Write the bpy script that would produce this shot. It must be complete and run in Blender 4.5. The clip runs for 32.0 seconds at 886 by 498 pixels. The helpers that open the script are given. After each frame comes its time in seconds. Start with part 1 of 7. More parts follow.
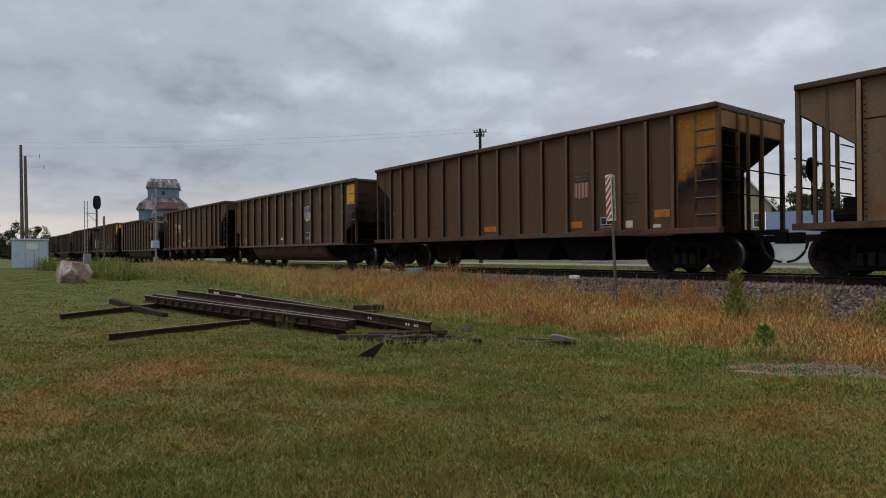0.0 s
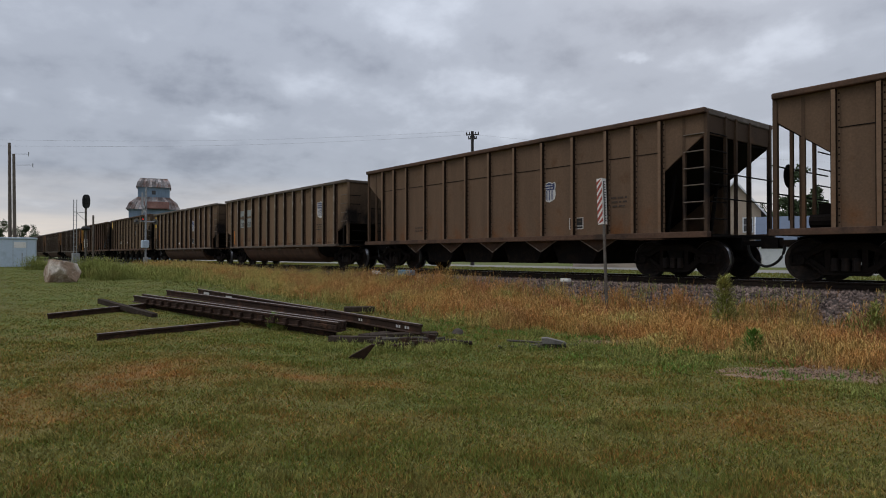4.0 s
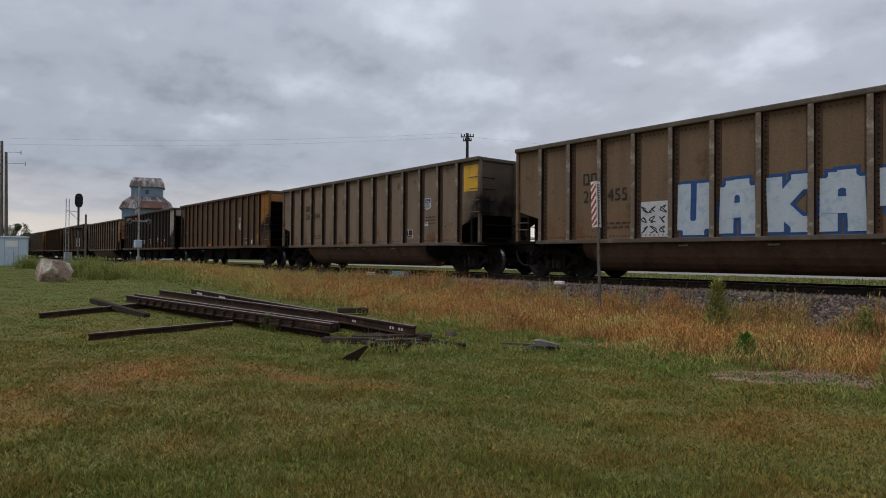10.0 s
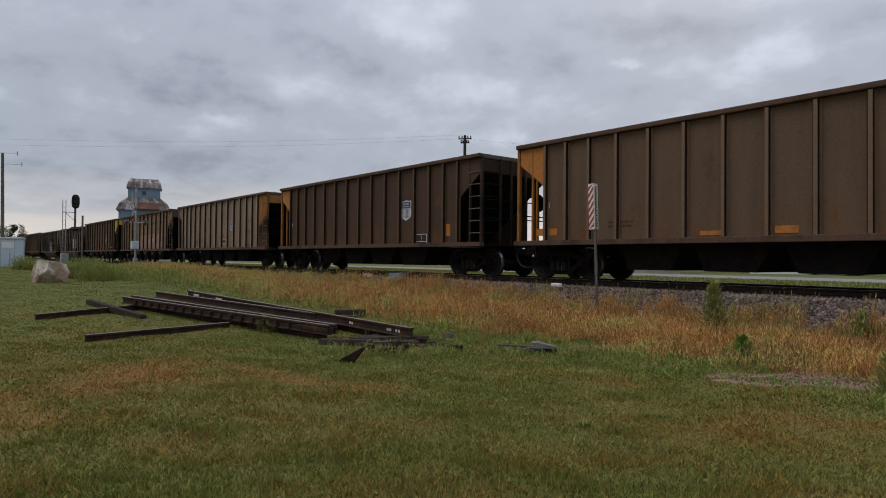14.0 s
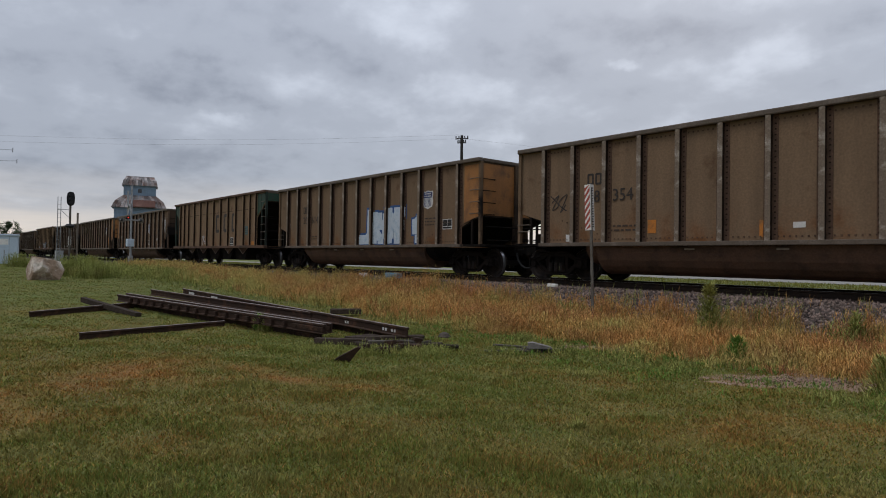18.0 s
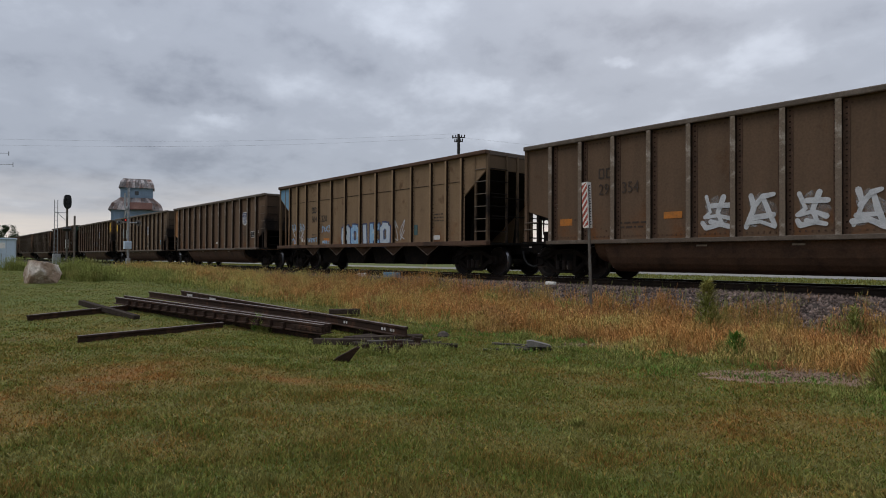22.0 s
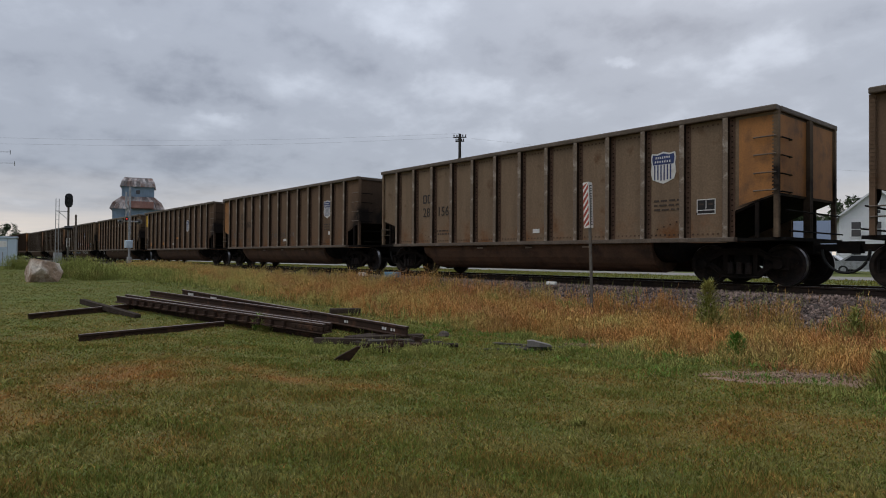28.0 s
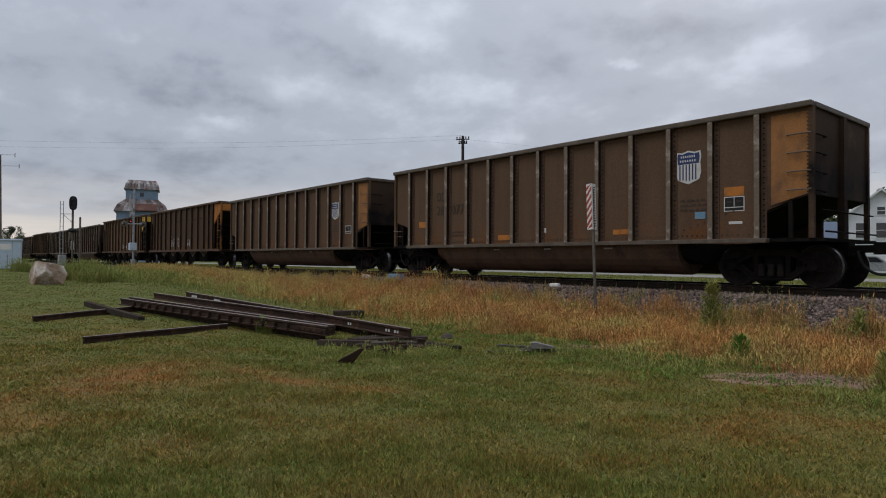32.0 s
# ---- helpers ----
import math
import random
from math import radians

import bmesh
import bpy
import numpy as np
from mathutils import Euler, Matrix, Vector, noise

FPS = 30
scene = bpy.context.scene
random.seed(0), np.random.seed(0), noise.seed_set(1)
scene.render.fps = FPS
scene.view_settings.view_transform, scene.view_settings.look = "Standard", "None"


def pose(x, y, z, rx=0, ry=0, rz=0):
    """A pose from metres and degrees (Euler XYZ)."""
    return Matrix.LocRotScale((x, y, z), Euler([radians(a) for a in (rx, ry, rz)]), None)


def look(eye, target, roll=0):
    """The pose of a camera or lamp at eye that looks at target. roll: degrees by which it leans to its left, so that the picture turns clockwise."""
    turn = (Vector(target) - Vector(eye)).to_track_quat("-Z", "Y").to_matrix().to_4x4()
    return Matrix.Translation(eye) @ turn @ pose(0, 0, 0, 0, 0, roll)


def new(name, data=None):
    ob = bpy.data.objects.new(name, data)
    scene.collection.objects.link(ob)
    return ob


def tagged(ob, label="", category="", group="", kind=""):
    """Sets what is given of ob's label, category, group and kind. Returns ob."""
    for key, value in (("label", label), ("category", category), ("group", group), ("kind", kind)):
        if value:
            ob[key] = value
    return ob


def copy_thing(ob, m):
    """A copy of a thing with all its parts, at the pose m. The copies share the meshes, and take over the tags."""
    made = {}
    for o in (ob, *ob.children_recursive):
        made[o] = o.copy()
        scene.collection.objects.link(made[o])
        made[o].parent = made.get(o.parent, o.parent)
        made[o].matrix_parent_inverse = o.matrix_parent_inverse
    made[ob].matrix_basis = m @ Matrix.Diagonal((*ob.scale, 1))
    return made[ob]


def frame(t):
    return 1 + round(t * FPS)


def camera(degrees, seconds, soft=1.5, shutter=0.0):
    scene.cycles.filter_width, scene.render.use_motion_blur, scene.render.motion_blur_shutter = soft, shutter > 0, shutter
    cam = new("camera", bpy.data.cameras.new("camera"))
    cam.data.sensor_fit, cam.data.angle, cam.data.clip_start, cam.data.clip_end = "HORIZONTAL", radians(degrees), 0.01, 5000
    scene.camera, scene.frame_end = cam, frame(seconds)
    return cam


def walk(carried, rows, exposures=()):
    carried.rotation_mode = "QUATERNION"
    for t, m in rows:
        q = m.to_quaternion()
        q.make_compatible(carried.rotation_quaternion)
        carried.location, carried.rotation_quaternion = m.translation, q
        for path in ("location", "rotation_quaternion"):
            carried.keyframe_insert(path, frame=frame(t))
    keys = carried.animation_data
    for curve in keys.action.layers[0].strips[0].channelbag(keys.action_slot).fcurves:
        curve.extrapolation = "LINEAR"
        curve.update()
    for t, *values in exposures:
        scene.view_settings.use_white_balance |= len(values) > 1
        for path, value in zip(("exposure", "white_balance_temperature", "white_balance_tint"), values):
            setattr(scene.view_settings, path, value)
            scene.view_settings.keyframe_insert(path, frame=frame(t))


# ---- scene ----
# ---- camera ----
EYE = (0.0, 0.0, 0.564)          # rail top is z = 0; the track runs along x
TURNS = [  # seconds, tilt, lean, heading
   (0.0, 90.361, 0.442, 52.132), (0.5, 90.333, 0.444, 52.011),
   (1.0, 90.335, 0.406, 51.878), (1.5, 90.378, 0.437, 51.739),
   (2.0, 90.440, 0.436, 51.670), (2.5, 90.475, 0.390, 51.605),
   (3.0, 90.480, 0.306, 51.508), (3.5, 90.528, 0.152, 51.431),
   (5.5, 90.568, -0.440, 51.112), (6.0, 90.625, -0.498, 51.031),
   (6.5, 90.631, -0.416, 50.960), (7.0, 90.640, -0.294, 50.943),
   (7.5, 90.690, -0.257, 50.941), (8.0, 90.699, -0.279, 50.933),
   (8.5, 90.704, -0.427, 50.902), (9.0, 90.705, -0.484, 50.883),
   (9.5, 90.707, -0.447, 50.859), (10.0, 90.712, -0.411, 50.834),
   (10.5, 90.715, -0.381, 50.794), (11.0, 90.718, -0.391, 50.786),
   (11.5, 90.751, -0.391, 50.757), (12.0, 90.769, -0.364, 50.731),
   (12.5, 90.792, -0.345, 50.711), (13.0, 90.854, -0.442, 50.666),
   (13.5, 90.866, -0.485, 50.641), (14.0, 90.882, -0.515, 50.598),
   (14.5, 90.872, -0.496, 50.543), (16.5, 90.956, -0.763, 50.420),
   (17.0, 90.911, -0.786, 50.368), (17.5, 90.884, -0.821, 50.312),
   (18.0, 90.871, -0.893, 50.247), (18.5, 90.860, -0.856, 50.165),
   (19.0, 90.868, -0.819, 50.111), (19.5, 90.879, -0.714, 50.069),
   (20.0, 90.903, -0.614, 50.060), (20.5, 90.917, -0.505, 50.071),
   (21.0, 90.869, -0.395, 50.067), (21.5, 90.827, -0.316, 50.080),
   (22.0, 90.793, -0.281, 50.074), (22.5, 90.725, -0.329, 50.031),
   (23.0, 90.713, -0.376, 50.020), (23.5, 90.716, -0.408, 49.977),
   (24.0, 90.711, -0.479, 49.972), (24.5, 90.705, -0.497, 49.974),
   (25.0, 90.710, -0.471, 49.976), (25.5, 90.719, -0.405, 49.985),
   (27.5, 90.782, -0.435, 50.118), (28.0, 90.764, -0.429, 50.155),
   (28.5, 90.787, -0.424, 50.209), (29.0, 90.797, -0.468, 50.273),
   (29.5, 90.823, -0.527, 50.316), (30.0, 90.832, -0.545, 50.364),
   (30.5, 90.860, -0.549, 50.379), (31.0, 90.904, -0.519, 50.401),
   (31.5, 90.949, -0.405, 50.427), (32.0, 90.934, -0.342, 50.445),
]
cam = camera(69.69, 32.0, soft=1.0)
walk(cam, [(t, pose(*EYE, rx, ry, rz)) for t, rx, ry, rz in TURNS])

# ---- light ----
world = bpy.data.worlds.new("overcast")
scene.world = world
world.use_nodes = True


def node(tree, kind, **inputs):
    n = tree.nodes.new(kind)
    for key, value in inputs.items():
        n.inputs[key.replace("_", " ")].default_value = value
    return n


def build_world():
    nt = world.node_tree
    nt.nodes.clear()
    link = nt.links.new
    out = nt.nodes.new("ShaderNodeOutputWorld")
    bg = node(nt, "ShaderNodeBackground", Strength=1.0)
    sky = nt.nodes.new("ShaderNodeTexSky")
    sky.sky_type, sky.sun_disc = "NISHITA", False
    sky.sun_elevation, sky.sun_rotation = radians(34), radians(-30)
    dim = node(nt, "ShaderNodeVectorMath")
    dim.operation = "SCALE"
    dim.inputs["Scale"].default_value = 0.09
    link(sky.outputs[0], dim.inputs[0])
    co = nt.nodes.new("ShaderNodeTexCoord")
    sep = nt.nodes.new("ShaderNodeSeparateXYZ")
    link(co.outputs["Generated"], sep.inputs[0])

    def math_(op, a, b=0.0, clamp=False):
        n = nt.nodes.new("ShaderNodeMath")
        n.operation, n.use_clamp = op, clamp
        for i, v in enumerate((a, b)):
            if isinstance(v, (int, float)):
                n.inputs[i].default_value = v
            else:
                link(v, n.inputs[i])
        return n.outputs[0]

    # the cloud deck is flat: the way is laid out on a plane overhead
    up = math_("MAXIMUM", sep.outputs["Z"], 0.0)
    den = math_("ADD", up, 0.30)
    px, py = math_("DIVIDE", sep.outputs["X"], den), math_("DIVIDE", sep.outputs["Y"], den)
    comb = nt.nodes.new("ShaderNodeCombineXYZ")
    link(px, comb.inputs[0]), link(py, comb.inputs[1])
    big = node(nt, "ShaderNodeTexNoise", Scale=1.9, Detail=6.0, Roughness=0.5, Distortion=0.15)
    small = node(nt, "ShaderNodeTexNoise", Scale=5.5, Detail=6.0, Roughness=0.55)
    for n in (big, small):
        link(comb.outputs[0], n.inputs["Vector"])
    mixed = math_("ADD", math_("MULTIPLY", big.outputs[0], 0.36), math_("MULTIPLY", small.outputs[0], 0.36))
    # the larger cloud masses: bearing, height, half width, half height in degrees, lighter or darker
    masses = [(72.4, 14.1, 5.5, 2.1, -1), (69.2, 12.7, 4.9, 0.9, -0.5), (58.1, 17.0, 5.4, 1.9, -0.9), (42.9, 17.4, 4.8, 2.1, -0.7),
              (34.1, 19.6, 5.8, 1.5, -0.7), (27.3, 18.2, 5.4, 1.9, -0.8), (81.4, 13.1, 3.3, 1.9, -0.35), (77.0, 8.3, 7.6, 2.0, -0.35),
              (34.5, 16.6, 1.5, 0.6, 1.1), (22.6, 16.3, 3.1, 2.1, 1.0), (48.4, 15.3, 4.6, 2.6, 0.7), (44.9, 11.1, 2.8, 1.3, 0.9),
              (68.3, 11.5, 2.1, 0.7, 0.6), (60.1, 10.5, 3.9, 1.5, 0.35), (78.7, 17.4, 4.2, 1.4, 0.35), (51.0, 20.0, 4.6, 1.8, 0.4),
              (39.9, 13.3, 7.5, 1.7, 0.35), (18.2, 17.7, 2.6, 1.2, -0.35),
              (78.0, 6.0, 14.0, 2.8, -0.7)]
    bearing = math_("MULTIPLY", math_("ARCTAN2", math_("MULTIPLY", sep.outputs["X"], -1.0), sep.outputs["Y"]), 180 / math.pi)
    height = math_("MULTIPLY", math_("ARCSINE", sep.outputs["Z"]), 180 / math.pi)
    at = nt.nodes.new("ShaderNodeCombineXYZ")
    link(bearing, at.inputs[0]), link(height, at.inputs[1])
    ragged = node(nt, "ShaderNodeTexNoise", Scale=0.22, Detail=5.0, Roughness=0.6)
    link(at.outputs[0], ragged.inputs["Vector"])
    torn = nt.nodes.new("ShaderNodeVectorMath")
    torn.operation = "MULTIPLY_ADD"
    link(ragged.outputs["Color"], torn.inputs[0])
    torn.inputs[1].default_value, torn.inputs[2].default_value = (7.0, 3.4, 0), (-3.5, -1.7, 0)
    moved = nt.nodes.new("ShaderNodeVectorMath")
    link(at.outputs[0], moved.inputs[0]), link(torn.outputs[0], moved.inputs[1])
    for b, h, wide, tall, tone in masses:
        off = nt.nodes.new("ShaderNodeVectorMath")
        off.operation = "MULTIPLY_ADD"
        off.inputs[1].default_value, off.inputs[2].default_value = (1 / wide, 1 / tall, 0), (-b / wide, -h / tall, 0)
        link(moved.outputs[0], off.inputs[0])
        far = nt.nodes.new("ShaderNodeVectorMath")
        far.operation = "LENGTH"
        link(off.outputs[0], far.inputs[0])
        soft = nt.nodes.new("ShaderNodeMapRange")
        soft.interpolation_type = "SMOOTHERSTEP"
        for key, v in zip(("From Min", "From Max", "To Min", "To Max"), (0.1, 1.7, (0.115 if tone < 0 else 0.09) * tone, 0.0)):
            soft.inputs[key].default_value = v
        link(far.outputs["Value"], soft.inputs["Value"])
        mixed = math_("ADD", mixed, soft.outputs[0])
    mixed = math_("ADD", mixed, 0.158)
    ramp = nt.nodes.new("ShaderNodeValToRGB")
    ramp.color_ramp.interpolation = "EASE"
    e = ramp.color_ramp.elements
    e[0].position, e[0].color = 0.34, (0.235, 0.258, 0.314, 1)
    e[1].position, e[1].color = 0.68, (0.50, 0.54, 0.62, 1)
    m = e.new(0.5)
    m.color = (0.345, 0.375, 0.44, 1)
    link(mixed, ramp.inputs[0])
    # a lighter, warmer strip low over the horizon
    low = math_("SUBTRACT", 1.15, math_("MULTIPLY", up, 9.5), clamp=True)
    streak = node(nt, "ShaderNodeTexNoise", Scale=1.0, Detail=4.0, Roughness=0.55)
    mp = node(nt, "ShaderNodeMapping")
    mp.inputs["Scale"].default_value = (3.0, 3.0, 26.0)
    link(co.outputs["Generated"], mp.inputs[0])
    link(mp.outputs[0], streak.inputs["Vector"])
    glow = math_("MULTIPLY", low, math_("MULTIPLY", math_("SUBTRACT", streak.outputs[0], 0.20), 3.0), clamp=True)
    warm = nt.nodes.new("ShaderNodeMix")
    warm.data_type = "RGBA"
    warm.inputs["B"].default_value = (0.66, 0.60, 0.55, 1)
    link(glow, warm.inputs["Factor"])
    link(ramp.outputs[0], warm.inputs["A"])
    # an overcast sky is about three times brighter overhead than low down
    over = math_("ADD", 1.17, math_("ADD", math_("MULTIPLY", up, -0.45), math_("MULTIPLY", math_("MULTIPLY", up, up), 2.6)))
    bright = node(nt, "ShaderNodeVectorMath")
    bright.operation = "SCALE"
    link(warm.outputs[2], bright.inputs[0])
    link(over, bright.inputs["Scale"])
    mix = nt.nodes.new("ShaderNodeMix")
    mix.data_type = "RGBA"
    mix.inputs["Factor"].default_value = 0.93
    link(dim.outputs[0], mix.inputs["A"])
    link(bright.outputs[0], mix.inputs["B"])
    link(mix.outputs[2], bg.inputs[0])
    link(bg.outputs[0], out.inputs[0])


build_world()
sun = new("sun", bpy.data.lights.new("sun", "SUN"))
sun.data.energy, sun.data.angle, sun.data.color = 0.9, radians(28), (1.0, 0.95, 0.88)
sun.matrix_world = look((0, 0, 50), (12, 20, 14))
scene.view_settings.exposure = 0.0

# ---- materials ----
MATS = {}


def material(name, base, rough=0.8, metal=0.0, grain=0.25, scale=6.0, bump=0.2, second=None, spots=0.5, by_object=False,
             per_piece=0.0, island=0.0, fine=60.0, streaks=0.0, attribute="", attribute_color=None, spec=0.3, soot=False):
    """Procedural surface: base colour, a second colour in patches, fine grain, relief."""
    if name in MATS:
        return MATS[name]
    mat = bpy.data.materials.new(name)
    mat.use_nodes = True
    nt = mat.node_tree
    link = nt.links.new
    bsdf = nt.nodes["Principled BSDF"]
    bsdf.inputs["Roughness"].default_value, bsdf.inputs["Metallic"].default_value = rough, metal
    bsdf.inputs["Specular IOR Level"].default_value = spec
    geo = nt.nodes.new("ShaderNodeTexCoord")
    coarse = node(nt, "ShaderNodeTexNoise", Scale=scale, Detail=6.0, Roughness=0.6)
    finen = node(nt, "ShaderNodeTexNoise", Scale=fine, Detail=3.0, Roughness=0.6)
    link(geo.outputs["Object"], coarse.inputs["Vector"]), link(geo.outputs["Object"], finen.inputs["Vector"])

    def mixed(fac, a, b, blend="MIX"):
        n = nt.nodes.new("ShaderNodeMix")
        n.data_type, n.blend_type = "RGBA", blend
        for key, v in (("Factor", fac), ("A", a), ("B", b)):
            if isinstance(v, (int, float)):
                n.inputs[key].default_value = v
            elif isinstance(v, tuple):
                n.inputs[key].default_value = (*v[:3], 1)
            else:
                link(v, n.inputs[key])
        return n.outputs[2]

    def spread(src, lo, hi, a=0.0, b=1.0):
        n = nt.nodes.new("ShaderNodeMapRange")
        for key, v in zip(("From Min", "From Max", "To Min", "To Max"), (lo, hi, a, b)):
            n.inputs[key].default_value = v
        link(src, n.inputs["Value"])
        return n.outputs[0]

    col = base
    info = nt.nodes.new("ShaderNodeObjectInfo")
    if by_object:
        col = info.outputs["Color"]
    if attribute:
        at = nt.nodes.new("ShaderNodeAttribute")
        at.attribute_name = attribute
        col = mixed(at.outputs["Fac"], col, attribute_color)
    if second:
        col = mixed(spread(coarse.outputs[0], 0.62 - 0.3 * spots, 0.72 - 0.1 * spots), col, second)
    if streaks:
        mp = nt.nodes.new("ShaderNodeMapping")
        mp.inputs["Scale"].default_value = (2.6, 2.6, 0.4)
        link(geo.outputs["Object"], mp.inputs[0])
        st = node(nt, "ShaderNodeTexNoise", Scale=1.0, Detail=4.0, Roughness=0.55)
        link(mp.outputs[0], st.inputs["Vector"])
        col = mixed(spread(st.outputs[0], 0.42, 0.75, 0, streaks), col, (0.035, 0.028, 0.022))
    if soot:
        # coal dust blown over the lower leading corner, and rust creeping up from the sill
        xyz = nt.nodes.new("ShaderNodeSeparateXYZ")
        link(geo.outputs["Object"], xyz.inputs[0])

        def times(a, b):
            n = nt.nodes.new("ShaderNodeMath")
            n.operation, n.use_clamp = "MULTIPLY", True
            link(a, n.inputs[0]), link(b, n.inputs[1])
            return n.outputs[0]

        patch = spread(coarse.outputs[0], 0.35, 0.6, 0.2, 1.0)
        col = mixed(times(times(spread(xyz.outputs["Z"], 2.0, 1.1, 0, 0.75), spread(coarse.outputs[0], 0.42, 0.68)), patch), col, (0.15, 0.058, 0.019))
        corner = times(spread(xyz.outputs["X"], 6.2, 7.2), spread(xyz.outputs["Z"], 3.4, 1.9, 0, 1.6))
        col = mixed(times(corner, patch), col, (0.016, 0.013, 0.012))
    shade = spread(finen.outputs[0], 0.25, 0.75, 1 - grain, 1 + grain)
    comb = nt.nodes.new("ShaderNodeCombineColor")
    for i in range(3):
        link(shade, comb.inputs[i])
    col = mixed(1.0, col, comb.outputs[0], "MULTIPLY")
    rnd = None
    if per_piece:
        rnd = spread(info.outputs["Random"], 0, 1, 1 - per_piece, 1 + per_piece)
    if island:
        g = nt.nodes.new("ShaderNodeNewGeometry")
        rnd = spread(g.outputs["Random Per Island"], 0, 1, 1 - island, 1 + island)
    if rnd is not None:
        c2 = nt.nodes.new("ShaderNodeCombineColor")
        for i in range(3):
            link(rnd, c2.inputs[i])
        col = mixed(1.0, col, c2.outputs[0], "MULTIPLY")
    if isinstance(col, tuple):
        bsdf.inputs["Base Color"].default_value = (*col, 1)
    else:
        link(col, bsdf.inputs["Base Color"])
    if bump:
        bp = node(nt, "ShaderNodeBump", Strength=bump, Distance=0.02)
        link(finen.outputs[0], bp.inputs["Height"])
        link(bp.outputs[0], bsdf.inputs["Normal"])
    MATS[name] = mat
    return mat


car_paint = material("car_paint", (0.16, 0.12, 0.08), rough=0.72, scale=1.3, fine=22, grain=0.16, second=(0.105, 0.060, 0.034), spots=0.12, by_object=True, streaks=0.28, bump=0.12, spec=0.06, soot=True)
# near-black for the ribs' side faces: their shade is put into the colour
rib_shade = material("rib_shade", (0.026, 0.018, 0.013), rough=0.85, scale=4, fine=30, second=(0.040, 0.026, 0.018), spots=0.4, bump=0.1, spec=0.05)
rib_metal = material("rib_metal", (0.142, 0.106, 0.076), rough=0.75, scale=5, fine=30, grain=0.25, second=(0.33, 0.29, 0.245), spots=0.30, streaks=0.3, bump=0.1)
chord_metal = material("chord_metal", (0.092, 0.071, 0.054), rough=0.55, scale=3, fine=30, second=(0.135, 0.108, 0.086), spots=0.4, bump=0.1, spec=0.15)
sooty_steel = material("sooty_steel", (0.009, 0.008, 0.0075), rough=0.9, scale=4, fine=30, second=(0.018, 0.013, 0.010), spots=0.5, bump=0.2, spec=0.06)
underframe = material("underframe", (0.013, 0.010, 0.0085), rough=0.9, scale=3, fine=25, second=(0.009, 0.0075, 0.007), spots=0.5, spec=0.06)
tub_paint = material("tub_paint", (0.098, 0.057, 0.038), rough=0.75, scale=1.5, fine=25, second=(0.045, 0.030, 0.022), spots=0.4, streaks=0.4, spec=0.12)
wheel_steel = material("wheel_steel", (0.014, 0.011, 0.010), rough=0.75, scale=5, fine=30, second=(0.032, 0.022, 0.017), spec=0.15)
tread_steel = material("tread_steel", (0.30, 0.30, 0.31), rough=0.35, metal=1.0, grain=0.1, bump=0.03)
rail_side = material("rail_side", (0.024, 0.018, 0.015), rough=0.85, scale=4, fine=40, second=(0.042, 0.028, 0.02), spec=0.1)
rail_head = material("rail_head", (0.30, 0.30, 0.31), rough=0.35, metal=1.0, grain=0.1, bump=0.02)
rusty_rail = material("rusty_rail", (0.034, 0.020, 0.014), rough=0.85, scale=5, fine=50, second=(0.075, 0.037, 0.022), spots=0.4, spec=0.15)
worn_head = material("worn_head", (0.19, 0.155, 0.14), rough=0.55, metal=0.3, scale=6, fine=50, second=(0.07, 0.045, 0.035))
tie_wood = material("tie_wood", (0.045, 0.036, 0.029), rough=0.9, scale=7, fine=50, second=(0.075, 0.06, 0.048), per_piece=0.3, bump=0.5)
old_timber = material("old_timber", (0.034, 0.025, 0.019), rough=0.95, scale=7, fine=50, second=(0.06, 0.045, 0.034), per_piece=0.3, bump=0.5, spec=0.1)
grey_wood = material("grey_wood", (0.06, 0.05, 0.04), rough=0.9, scale=8, fine=60, second=(0.045, 0.036, 0.03), per_piece=0.2, bump=0.5)
grey_slab = material("grey_slab", (0.17, 0.155, 0.14), rough=0.95, scale=8, fine=60, second=(0.11, 0.10, 0.09), bump=0.5)
stone_gravel = material("stone_gravel", (0.158, 0.116, 0.098), rough=0.9, scale=3, fine=30, second=(0.082, 0.060, 0.052), island=0.8, bump=0.3)
ballast_bed = material("ballast_bed", (0.070, 0.054, 0.046), rough=0.95, scale=14, fine=45, second=(0.05, 0.043, 0.042), bump=0.9, grain=0.5)
field_rock = material("field_rock", (0.25, 0.175, 0.12), rough=0.9, scale=1.3, fine=14, second=(0.60, 0.54, 0.47), spots=0.48, bump=0.6, grain=0.25)
cabinet_paint = material("cabinet_paint", (0.42, 0.50, 0.58), rough=0.45, metal=0.2, scale=2, fine=12, grain=0.06, second=(0.34, 0.41, 0.47), spots=0.3, bump=0.03)
galvanized = material("galvanized", (0.30, 0.31, 0.32), rough=0.5, metal=0.5, scale=5, fine=30, second=(0.2, 0.2, 0.2))
black_paint = material("black_paint", (0.012, 0.012, 0.013), rough=0.6, scale=4, fine=40, bump=0.05)
wire_grey = material("wire_grey", (0.20, 0.20, 0.21), rough=0.6, bump=0)
bare_stone = material("bare_stone", (0.25, 0.172, 0.125), rough=1.0, spec=0.03, scale=3, fine=20, second=(0.17, 0.11, 0.08), island=0.5)
pole_wood = material("pole_wood", (0.14, 0.115, 0.095), rough=0.9, scale=4, fine=40, second=(0.085, 0.07, 0.058), streaks=0.3)
dark_pole = material("dark_pole", (0.03, 0.026, 0.024), rough=0.9, scale=4, fine=40)
sign_white = material("sign_white", (0.68, 0.66, 0.62), rough=0.5, grain=0.06, second=(0.55, 0.52, 0.48), spots=0.3, bump=0.02)
sign_red = material("sign_red", (0.30, 0.055, 0.035), rough=0.5, grain=0.1, second=(0.33, 0.05, 0.03), spots=0.3, bump=0.02)
